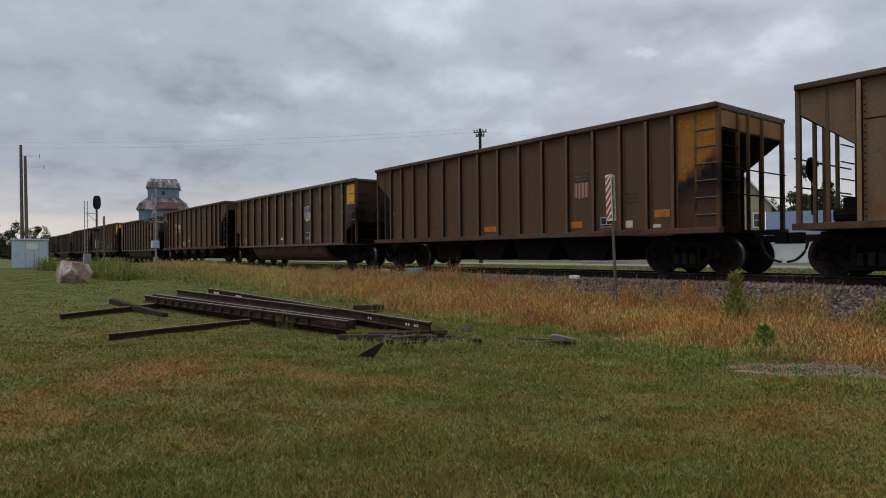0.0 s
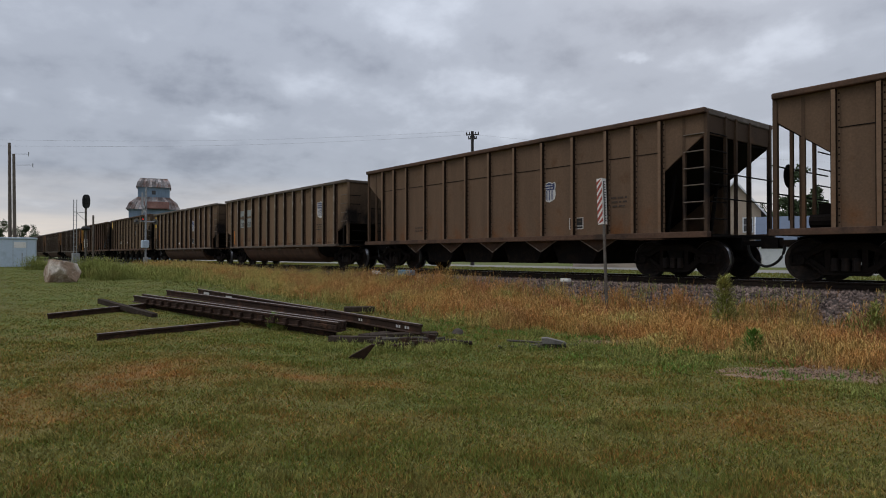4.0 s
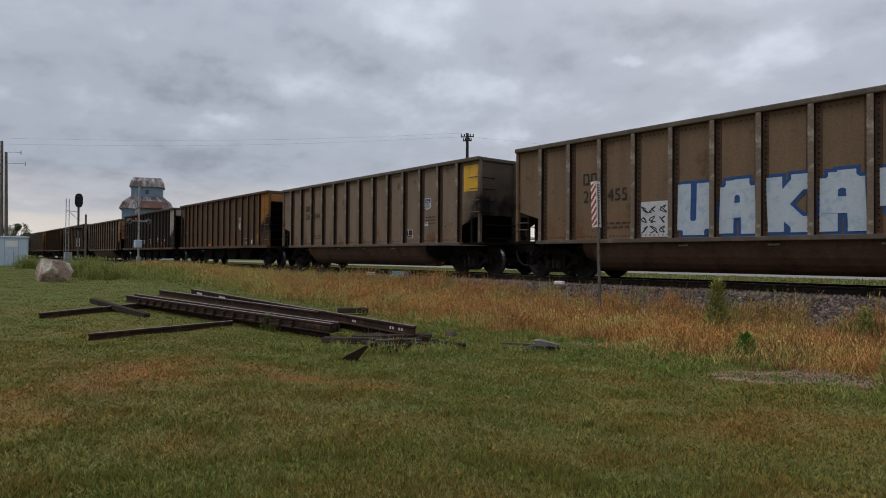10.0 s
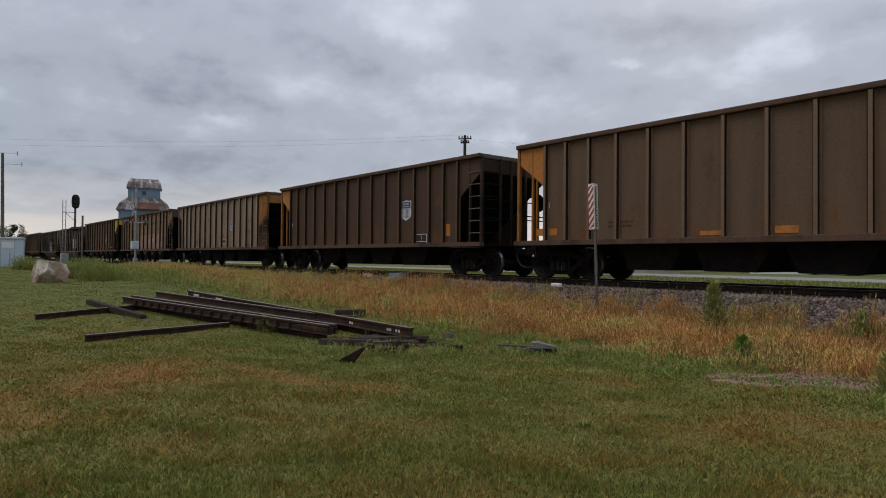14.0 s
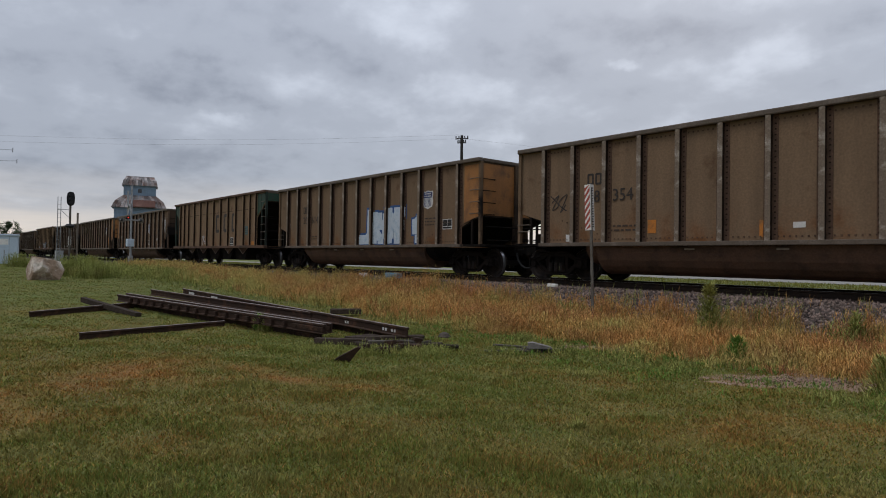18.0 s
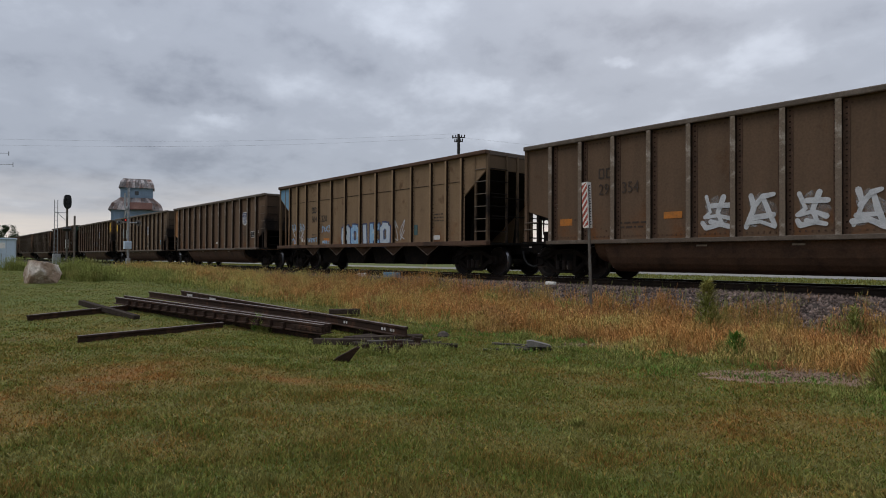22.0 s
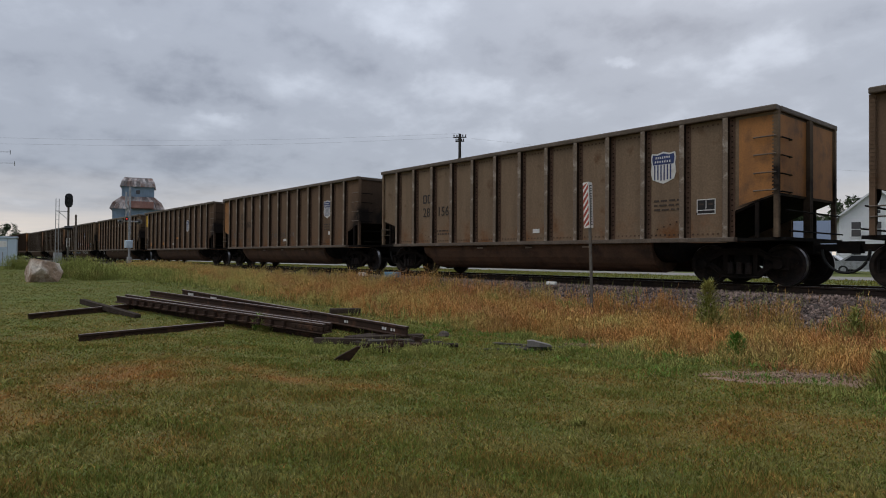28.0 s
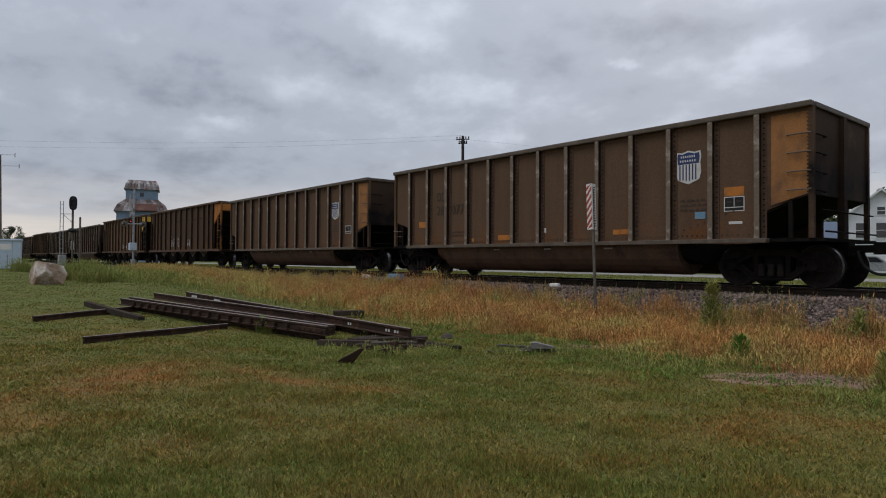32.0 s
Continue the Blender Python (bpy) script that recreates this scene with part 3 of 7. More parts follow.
def build_bogie():
    """One truck at the rails, origin midway between its axles."""
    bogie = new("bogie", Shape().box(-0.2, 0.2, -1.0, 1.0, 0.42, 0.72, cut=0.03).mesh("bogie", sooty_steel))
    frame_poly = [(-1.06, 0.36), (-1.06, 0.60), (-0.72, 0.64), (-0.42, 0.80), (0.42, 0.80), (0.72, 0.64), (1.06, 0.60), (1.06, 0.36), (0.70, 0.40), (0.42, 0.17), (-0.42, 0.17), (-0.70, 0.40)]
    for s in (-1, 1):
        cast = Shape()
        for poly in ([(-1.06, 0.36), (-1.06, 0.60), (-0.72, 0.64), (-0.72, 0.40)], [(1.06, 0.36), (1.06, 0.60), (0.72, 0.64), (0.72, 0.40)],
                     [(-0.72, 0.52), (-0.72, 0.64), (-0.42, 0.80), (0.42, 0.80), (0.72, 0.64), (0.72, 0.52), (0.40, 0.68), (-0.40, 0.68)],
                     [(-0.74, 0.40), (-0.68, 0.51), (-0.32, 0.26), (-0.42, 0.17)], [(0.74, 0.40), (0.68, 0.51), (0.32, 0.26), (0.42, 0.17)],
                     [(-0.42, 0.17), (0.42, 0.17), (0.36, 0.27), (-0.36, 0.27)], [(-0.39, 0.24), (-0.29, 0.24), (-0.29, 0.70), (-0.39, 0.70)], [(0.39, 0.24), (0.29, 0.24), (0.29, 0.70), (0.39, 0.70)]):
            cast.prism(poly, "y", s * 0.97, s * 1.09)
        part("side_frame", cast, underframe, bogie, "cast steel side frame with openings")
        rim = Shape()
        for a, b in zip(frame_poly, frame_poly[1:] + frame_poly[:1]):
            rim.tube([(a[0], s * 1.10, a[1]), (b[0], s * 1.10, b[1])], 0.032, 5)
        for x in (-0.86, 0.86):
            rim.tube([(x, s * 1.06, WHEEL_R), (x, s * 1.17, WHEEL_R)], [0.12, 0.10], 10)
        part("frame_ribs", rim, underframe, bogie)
        springs = Shape()
        for x in (-0.2, 0.0, 0.2):
            springs.tube([(x, s * 1.115, 0.24), (x, s * 1.115, 0.50)], 0.075, 8)
        part("spring_nest", springs, wheel_steel, bogie)
    wheel_profile = [(0.09, -0.075), (0.11, -0.07), (0.16, -0.02), (0.33, -0.035), (0.375, -0.07), (0.452, -0.07), (0.459, 0.0), (0.462, 0.045), (0.487, 0.052), (0.485, 0.075), (0.37, 0.07), (0.33, 0.03), (0.16, 0.04), (0.10, 0.09)]
    ws = Shape().tube([(0, -1.05, 0), (0, 1.05, 0)], [0.085, 0.085], 10)
    for s in (-1, 1):
        prof = [(r, s * (0.755 - 0.0) - s * 0.0 + (-s) * (-1) * (-a)) for r, a in wheel_profile]
        ws.lathe(prof, n=28)
        tread = [(0.455, s * 0.755 + s * 0.066), (0.4605, s * 0.755 + s * 0.06), (0.4625, s * 0.755 - s * 0.04), (0.455, s * 0.755 - s * 0.045)]
        ws.lathe(tread, n=28, slot=1, caps=False)
        for k in range(3):
            w = 2 * math.pi * k / 3
            c, d = 0.25 * math.cos(w), 0.25 * math.sin(w)
            ws.tube([(c, s * 0.755, d), (c, s * 0.815, d)], 0.035, 6)
    wheelset = ws.mesh("wheelset", [wheel_steel, tread_steel], smooth=False)
    for x in (-0.86, 0.86):
        part("wheelset", wheelset, None, bogie, "axle with two dark steel wheels", at=pose(x, 0, WHEEL_R))
    return bogie


def running_gear(car, bogie, centre):
    """The two trucks, couplers, hoses and centre sill under a car."""
    for x in (-centre, centre):
        b = copy_thing(bogie, pose(x, 0, 0))
        b.parent = car
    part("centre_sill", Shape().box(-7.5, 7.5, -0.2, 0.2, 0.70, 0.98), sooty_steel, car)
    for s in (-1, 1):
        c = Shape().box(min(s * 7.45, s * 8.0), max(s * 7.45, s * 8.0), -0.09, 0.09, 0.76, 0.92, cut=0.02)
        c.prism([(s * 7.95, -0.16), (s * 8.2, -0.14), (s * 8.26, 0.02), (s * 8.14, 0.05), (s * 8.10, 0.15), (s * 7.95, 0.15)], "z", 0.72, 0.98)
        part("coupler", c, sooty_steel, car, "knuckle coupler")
        hose = [(s * (7.72 + 0.455 * (1 - math.cos(math.pi / 2 * k / 8))), -0.32, 0.80 - 0.50 * math.sin(math.pi / 2 * k / 8)) for k in range(9)]
        part("air_hose", Shape().tube(hose, 0.032, 6), rubber, car, "black rubber air hose")


def build_gondola(bogie):
    """A high-sided coal gondola with two round-bottomed tubs."""
    car = thing("coal_gondola", "brown dirty coal gondola with vertical ribs", "rail car", group="coal train")
    top, sill = 3.80, 1.01
    wall = [(-6.35, sill), (6.35, sill), (6.35, 1.68), (HALF, 1.95), (HALF, top - 0.05), (-HALF, top - 0.05), (-HALF, 1.95), (-6.35, 1.68)]
    for s in (-1, 1):
        part("side_panel", Shape().prism(wall, "y", s * 1.60, s * 1.55), car_paint, car)
        part("end_wall", Shape().box(min(s * HALF, s * (HALF - .05)), max(s * HALF, s * (HALF - .05)), -1.55, 1.55, 1.95, top - 0.05), car_paint, car)
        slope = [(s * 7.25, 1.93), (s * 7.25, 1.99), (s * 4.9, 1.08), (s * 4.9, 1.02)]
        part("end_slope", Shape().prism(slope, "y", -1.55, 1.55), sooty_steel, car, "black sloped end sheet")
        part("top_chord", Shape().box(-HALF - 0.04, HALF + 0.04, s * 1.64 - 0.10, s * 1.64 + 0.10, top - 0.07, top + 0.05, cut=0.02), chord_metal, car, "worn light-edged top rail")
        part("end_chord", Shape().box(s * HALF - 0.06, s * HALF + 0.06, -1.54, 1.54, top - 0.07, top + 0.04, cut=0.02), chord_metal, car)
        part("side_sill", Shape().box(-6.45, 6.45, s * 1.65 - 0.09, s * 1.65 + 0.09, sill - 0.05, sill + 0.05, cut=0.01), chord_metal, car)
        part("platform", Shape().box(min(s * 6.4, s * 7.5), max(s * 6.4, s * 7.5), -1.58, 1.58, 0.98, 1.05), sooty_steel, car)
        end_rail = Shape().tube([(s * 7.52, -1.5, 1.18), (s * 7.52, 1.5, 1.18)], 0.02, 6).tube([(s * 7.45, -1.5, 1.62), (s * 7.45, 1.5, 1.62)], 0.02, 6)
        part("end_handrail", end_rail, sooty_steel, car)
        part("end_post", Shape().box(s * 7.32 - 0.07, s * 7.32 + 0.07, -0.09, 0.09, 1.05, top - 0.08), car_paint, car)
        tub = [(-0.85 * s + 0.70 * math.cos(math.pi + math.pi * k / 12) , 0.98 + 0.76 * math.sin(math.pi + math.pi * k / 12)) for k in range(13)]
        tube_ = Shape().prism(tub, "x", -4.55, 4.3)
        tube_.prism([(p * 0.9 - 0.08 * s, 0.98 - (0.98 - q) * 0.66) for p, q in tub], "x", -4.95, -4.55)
        # leading taper in black: the shadow beside the truck is put into its colour
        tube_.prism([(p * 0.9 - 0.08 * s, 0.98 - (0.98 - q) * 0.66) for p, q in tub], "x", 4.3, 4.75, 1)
        part("tub", tube_, [tub_paint, sooty_steel], car, "rounded brown belly tub with end painted black as shade", smooth=False)
        for x in (-2.0, 0.1, 2.2):
            part("light_tag", Shape().box(x, x + 0.25, s * 1.575 - 0.006, s * 1.575 + 0.006, 0.86, 0.90), faint_tag, car)
    rivets = Shape()
    for k in range(104):
        x = -6.24 + 0.12 * k
        rivets.box(x, x + 0.035, -1.612, -1.60, top - 0.185, top - 0.15).box(x, x + 0.035, -1.612, -1.60, sill + 0.12, sill + 0.155)
    for k in range(8):
        x = -5.7 + 0.17 * k
        rivets.box(x, x + 0.035, -1.612, -1.60, 1.66 - 0.055 * k, 1.695 - 0.055 * k).box(-x - 0.035, -x, -1.612, -1.60, 1.66 - 0.055 * k, 1.695 - 0.055 * k)
    part("rivet_rows", rivets, tub_paint, car, "rows of dark rivet heads")["kind"] = "stuff"
    # web sides carry painted shade, the front strap stays pale
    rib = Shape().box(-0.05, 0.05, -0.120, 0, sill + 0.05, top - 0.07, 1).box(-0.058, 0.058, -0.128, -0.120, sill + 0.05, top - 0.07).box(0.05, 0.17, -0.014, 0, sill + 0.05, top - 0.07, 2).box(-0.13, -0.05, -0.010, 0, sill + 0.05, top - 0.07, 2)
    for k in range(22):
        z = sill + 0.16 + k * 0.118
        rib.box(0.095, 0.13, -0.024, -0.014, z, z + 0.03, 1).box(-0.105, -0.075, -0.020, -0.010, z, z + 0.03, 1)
    rib_mesh = rib.mesh("rib", [rib_metal, rib_shade, tub_paint])
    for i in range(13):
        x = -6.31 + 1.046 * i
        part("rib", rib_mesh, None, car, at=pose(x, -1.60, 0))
        part("rib", rib_mesh, None, car, at=pose(x, 1.60, 0, 0, 0, 180))
    for sx in (-1, 1):
        for sy in (-1, 1):
            post = Shape().box(sx * 7.30 - 0.05, sx * 7.30 + 0.05, sy * 1.60 - 0.05, sy * 1.60 + 0.05, 1.05, top - 0.07)
            for k in range(22):
                post.box(sx * 7.30 - 0.03 - 0.045 * (sx > 0), sx * 7.30 + 0.03 + 0.045 * (sx < 0), sy * 1.65 - 0.012, sy * 1.65 + 0.012, 1.98 + k * 0.08, 2.01 + k * 0.08)
            part("corner_post", post, car_paint, car)
            part("brace_post", Shape().box(sx * 6.88 - 0.04, sx * 6.88 + 0.04, sy * 1.57 - 0.03, sy * 1.57 + 0.03, 1.05, 1.82), underframe, car)
    rung = Shape().tube([(0, 0, 0), (0, -0.07, 0), (0.46, -0.07, 0), (0.46, 0, 0)], 0.016, 6).mesh("rung", chord_metal)
    rung_dark = Shape().tube([(0, 0, 0), (0.07, 0, 0), (0.07, 0.5, 0), (0, 0.5, 0)], 0.016, 6).mesh("rung", sooty_steel)
    for z in (2.05, 2.43, 2.82, 3.20):
        part("rung", rung, None, car, at=pose(6.84, -1.60, z))
        part("rung", rung, None, car, at=pose(-6.84, 1.60, z, 0, 0, 180))
        part("rung", rung_dark, None, car, at=pose(HALF, -1.52, z - 0.03))
        part("rung", rung_dark, None, car, at=pose(-HALF, 1.52, z - 0.03, 0, 0, 180))
    for z in (1.40, 1.60):
        part("rung", rung, None, car, at=pose(-7.34, -1.60, z))
    wheel = Shape().lathe([(0.02, -0.01), (0.25, -0.015), (0.28, 0), (0.25, 0.015), (0.02, 0.01)], n=16).box(-0.02, 0.02, -0.01, 0.01, -0.7, 0)
    part("brake_wheel", wheel, sooty_steel, car, "hand brake wheel", at=pose(-7.52, -0.6, 2.0, 0, 0, 90))
    part("brake_cylinder", Shape().tube([(-7.1, -0.9, 1.22), (-6.6, -0.9, 1.22)], 0.13, 10).box(-6.9, -6.5, -1.3, -1.05, 1.05, 1.35), underframe, car)
    running_gear(car, bogie, 6.28)
    return car


WIDE_RIBS = (0.0, 1.15, 2.30, 3.45, 4.58, 5.42, 6.20)      # from the middle outwards
NARROW_RIBS = (0.0, 0.96, 1.92, 2.88, 3.82, 4.70, 5.50, 6.25)


def build_hopper(bogie, narrow=False):
    """An open-top hopper with slanted ends, ladders and chutes below; the narrow-ribbed kind has plain sides and no gussets."""
    car = thing("coal_hopper", "dark brown open-top coal hopper with slanted ends", "rail car", group="coal train")
    top, sill, inner = 3.98, 1.10, 6.20
    wall = [(-inner, sill), (inner, sill), (inner, 2.57), (7.36, 3.42), (7.36, top - 0.05), (-7.36, top - 0.05), (-7.36, 3.42), (-inner, 2.57)]
    for s in (-1, 1):
        part("side_panel", Shape().prism(wall, "y", s * 1.60, s * 1.55), car_paint, car)
        part("end_wall", Shape().box(min(s * 7.36, s * 7.31), max(s * 7.36, s * 7.31), -1.55, 1.55, 3.40, top - 0.05), car_paint, car)
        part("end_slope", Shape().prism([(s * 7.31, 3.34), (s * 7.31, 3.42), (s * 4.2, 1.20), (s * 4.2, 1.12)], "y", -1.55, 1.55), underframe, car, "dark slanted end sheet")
        part("top_chord", Shape().box(-7.39, 7.39, s * 1.64 - 0.09, s * 1.64 + 0.09, top - 0.10, top + 0.02, cut=0.02), tub_paint, car, "dark top rail")
        part("end_chord", Shape().box(s * 7.33 - 0.06, s * 7.33 + 0.06, -1.54, 1.54, top - 0.12, top + 0.02, cut=0.02), chord_metal, car)
        part("side_sill", Shape().box(-7.45, 7.45, s * 1.64 - 0.10, s * 1.64 + 0.10, sill - 0.12, sill + 0.02, cut=0.01), tub_paint, car)
        part("platform", Shape().box(min(s * 5.8, s * 7.5), max(s * 5.8, s * 7.5), -1.54, 1.54, 0.99, 1.06), sooty_steel, car)
        if not narrow:
            part("weld_band", Shape().box(-inner, inner, s * 1.60 - 0.012, s * 1.60 + 0.012, 3.09, 3.108), underframe, car)
        part("end_handrail", Shape().tube([(s * 7.48, -1.5, 1.9), (s * 7.48, 1.5, 1.9)], 0.018, 6).tube([(s * 7.48, -1.5, 2.5), (s * 7.48, 1.5, 2.5)], 0.018, 6), sooty_steel, car)
        for y in (-0.75, -0.25, 0.45):
            part("end_post", Shape().box(s * 7.38 - 0.035, s * 7.38 + 0.035, y - 0.035, y + 0.035, 1.05, 3.9), car_paint, car)
        for y in (-1.05, 1.05):
            part("slope_brace", Shape().tube([(s * 6.0, y, 1.05), (s * 6.25, y, 2.75)], 0.05, 6), sooty_steel, car)
    # strap in body paint; web sides and one flange in painted shade
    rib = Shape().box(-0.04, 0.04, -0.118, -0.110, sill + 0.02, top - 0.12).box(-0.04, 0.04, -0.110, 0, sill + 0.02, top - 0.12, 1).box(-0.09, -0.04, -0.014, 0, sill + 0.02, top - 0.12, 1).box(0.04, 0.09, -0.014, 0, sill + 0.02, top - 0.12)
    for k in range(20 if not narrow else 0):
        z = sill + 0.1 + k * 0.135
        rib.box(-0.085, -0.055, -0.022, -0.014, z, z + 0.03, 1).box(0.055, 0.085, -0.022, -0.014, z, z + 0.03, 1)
    rib_mesh = rib.mesh("rib", [car_paint, rib_shade])
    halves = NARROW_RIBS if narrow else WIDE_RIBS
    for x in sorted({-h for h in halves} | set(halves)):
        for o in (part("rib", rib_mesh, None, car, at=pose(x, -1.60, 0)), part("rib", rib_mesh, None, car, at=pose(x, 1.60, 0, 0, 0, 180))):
            o["body_tone"] = 1
    for sx in (-1, 1):
        for sy in (-1, 1):
            part("corner_post", Shape().box(sx * 7.36 - 0.045, sx * 7.36 + 0.045, sy * 1.58 - 0.05, sy * 1.58 + 0.05, 1.02, 3.9), car_paint, car)
            part("ladder_stile", Shape().box(sx * 6.80 - 0.035, sx * 6.80 + 0.035, sy * 1.58 - 0.03, sy * 1.58 + 0.03, 1.02, 3.84), car_paint, car)
    rung = Shape().tube([(0, -0.02, 0), (0.54, -0.02, 0)], 0.017, 6).mesh("rung", chord_metal)
    rung_dark = Shape().tube([(0, 0, 0), (0, 0.75, 0)], 0.017, 6).mesh("rung", sooty_steel)
    for k in range(6):
        z = 1.42 + 0.40 * k
        part("rung", rung, None, car, at=pose(6.80, -1.60, z))
        part("rung", rung, None, car, at=pose(-6.80, 1.60, z, 0, 0, 180))
        part("rung", rung_dark, None, car, at=pose(7.42, -1.52, z))
        part("rung", rung_dark, None, car, at=pose(-7.42, 1.52, z, 0, 0, 180))
    for k in range(4):
        x = -3.15 + 2.1 * k
        part("chute", Shape().prism([(x - 0.95, 1.0), (x + 0.95, 1.0), (x + 0.62, 0.36), (x - 0.62, 0.36)], "y", -1.18, 1.18), sooty_steel, car, "black discharge chute")
        part("chute_door", Shape().prism([(x - 0.66, 0.40), (x - 0.60, 0.32), (x + 0.60, 0.32), (x + 0.66, 0.40)], "y", -1.22, 1.22), underframe, car)
    for k in range(0 if narrow else 5):
        x = -4.2 + 2.1 * k
        for s in (-1, 1):
            g = Shape().prism([(x - 0.62, 1.0), (x + 0.62, 1.0), (x, 0.66)], "y", s * 1.50, s * 1.46)
            # paler edge bar: the highlight along the gusset is put into its colour
            g.tube([(x - 0.64, s * 1.51, 1.0), (x, s * 1.51, 0.66), (x + 0.64, s * 1.51, 1.0)], 0.018, 5, 1)
            part("gusset", g, [tub_paint, rib_metal], car)
    wheel = Shape().lathe([(0.02, -0.01), (0.25, -0.015), (0.28, 0), (0.25, 0.015), (0.02, 0.01)], n=16).box(-0.02, 0.02, -0.01, 0.01, -1.0, 0)
    part("brake_wheel", wheel, sooty_steel, car, "hand brake wheel", at=pose(-7.55, -0.5, 2.35, 0, 0, 90))
    part("brake_cylinder", Shape().tube([(-7.0, -0.7, 1.3), (-6.3, -0.7, 1.3)], 0.15, 10).tube([(-6.6, 0.2, 1.45), (-6.6, 0.9, 1.45)], 0.2, 10).box(-7.0, -6.6, -0.3, 0.1, 1.06, 1.7), underframe, car)
    running_gear(car, bogie, 6.2)
    return car


# ---- markings on the cars ----
SIDE = -1.606


def plate(car, name, x0, x1, z0, z1, mat, label="", lift=0.0):
    return part(name, Shape().box(x0, x1, SIDE - 0.004 - lift, SIDE + 0.004 - lift, z0, z1), mat, car, label)


def shield(car, x, z, w=0.62, h=0.80, striped=True, ink=None):
    """A white-edged shield with a navy head and upright stripes."""
    out = [(-0.5, 0.30), (-0.46, 0.47), (-0.25, 0.44), (0, 0.5), (0.25, 0.44), (0.46, 0.47), (0.5, 0.30), (0.46, 0.12), (0.5, -0.15), (0.42, -0.36), (0.2, -0.44), (0, -0.5), (-0.2, -0.44), (-0.42, -0.36), (-0.5, -0.15), (-0.46, 0.12)]
    if ink == decal_red:
        old = Shape().box(x - 0.44 * w, x + 0.44 * w, SIDE - 0.004, SIDE + 0.004, z + 0.20 * h, z + 0.5 * h, 1)
        for q in (0.25, 0.38):
            old.box(x - 0.34 * w, x + 0.34 * w, SIDE - 0.007, SIDE - 0.003, z + q * h, z + (q + 0.05) * h, 2)
        for k in range(9):
            a = x + (-0.45 + 0.1 * k) * w
            old.box(a, a + 0.1 * w, SIDE - 0.004, SIDE + 0.004, z - (0.44 - 0.016 * abs(k - 4)) * h, z + 0.16 * h, 3 if k % 2 else 0)
        part("shield", old, [faded_red, faint_letter, chord_metal, faint_tag], car, "faded red striped shield emblem")
        return
    sh = Shape().prism([(x + p * w, z + q * h) for p, q in out], "y", SIDE - 0.004, SIDE + 0.004)
    head = [(-0.44, 0.30), (-0.41, 0.42), (-0.22, 0.395), (0, 0.45), (0.22, 0.395), (0.41, 0.42), (0.44, 0.30), (0.41, 0.10), (-0.41, 0.10)]
    sh.prism([(x + p * w, z + q * h) for p, q in head], "y", SIDE - 0.007, SIDE - 0.003, 1)
    for q, half in ((0.315, 0.30), (0.19, 0.33)):
        for k in range(7):
            a = x + (-half + 2 * half * k / 7) * w
            sh.box(a, a + 0.045 * w, SIDE - 0.010, SIDE - 0.006, z + (q - 0.028) * h, z + (q + 0.034) * h, 0)
    if striped:
        for k in range(6):
            a = x + (-0.36 + 0.125 * k) * w
            sh.box(a, a + 0.05 * w, SIDE - 0.007, SIDE - 0.003, z - (0.37 + 0.03 * (k in (2, 3))) * h, z + 0.09 * h, 2)
    part("shield", sh, [decal_white, decal_navy, ink or decal_navy], car, "white and navy striped shield emblem")


def data_panel(car, x, z, w=0.46, h=0.34):
    sh = Shape().box(x - w / 2, x + w / 2, SIDE - 0.004, SIDE + 0.004, z - h / 2, z + h / 2, 0)
    for a, b in ((-0.455, -0.02), (0.02, 0.455)):
        sh.box(x + a * w, x + b * w, SIDE - 0.007, SIDE - 0.003, z - 0.2 * h, z + 0.44 * h, 1)
        sh.box(x + (a + 0.1) * w, x + (b - 0.1) * w, SIDE - 0.009, SIDE - 0.005, z + 0.1 * h, z + 0.22 * h, 2)
    sh.box(x - 0.455 * w, x + 0.455 * w, SIDE - 0.007, SIDE - 0.003, z - 0.44 * h, z - 0.26 * h, 1)
    part("data_panel", sh, [decal_white, decal_black, faint_letter], car, "white-framed black data panel")


def number(car, words, x, z, size, mat, narrow=1.0):
    cu = bpy.data.curves.new("number", "FONT")
    cu.body, cu.size, cu.extrude, cu.resolution_u = words, size, 0.002, 2
    cu.materials.append(mat)
    ob = new("number", cu)
    ob.parent = car
    ob.matrix_basis = pose(x, SIDE - 0.012, z, 90, 0, 0) @ Matrix.Diagonal((narrow, 1, 1, 1))
    return ob


def bar_letters(car, x, z, size, n, mat, gap=0.28):
    """Company lettering as plain hollow blocks."""
    sh = Shape()
    for k in range(n):
        a, t = x + k * size * (0.62 + gap), 0.17 * size
        b = a + 0.66 * size
        sh.box(a, a + t, SIDE - 0.006, SIDE - 0.002, z + 0.06 * size, z + 0.94 * size)
        sh.box(b - t, b, SIDE - 0.006, SIDE - 0.002, z + 0.06 * size, z + 0.94 * size)
        for q in (z, z + size - t):
            sh.prism([(a + 0.1 * size, q), (b - 0.1 * size, q), (b - 0.02 * size, q + t / 2), (b - 0.1 * size, q + t), (a + 0.1 * size, q + t), (a + 0.02 * size, q + t / 2)], "y", SIDE - 0.0066, SIDE - 0.0026)
    part("lettering", sh, mat, car)


def small_print(car, x, z, w, lines, mat, seed=1):
    rs = random.Random(seed)
    sh = Shape()
    for r in range(lines):
        a = x
        while a < x + w - 0.05:
            b = a + rs.uniform(0.06, 0.2)
            sh.box(a, min(b, x + w), SIDE - 0.005, SIDE - 0.001, z - 0.11 * r, z - 0.11 * r + 0.045)
            a = b + 0.05
    part("small_print", sh, mat, car)


def belly(z):
    """How far the tub's side stands out at a height."""
    return -0.85 - 0.70 * math.sqrt(1 - ((0.98 - z) / 0.76) ** 2)


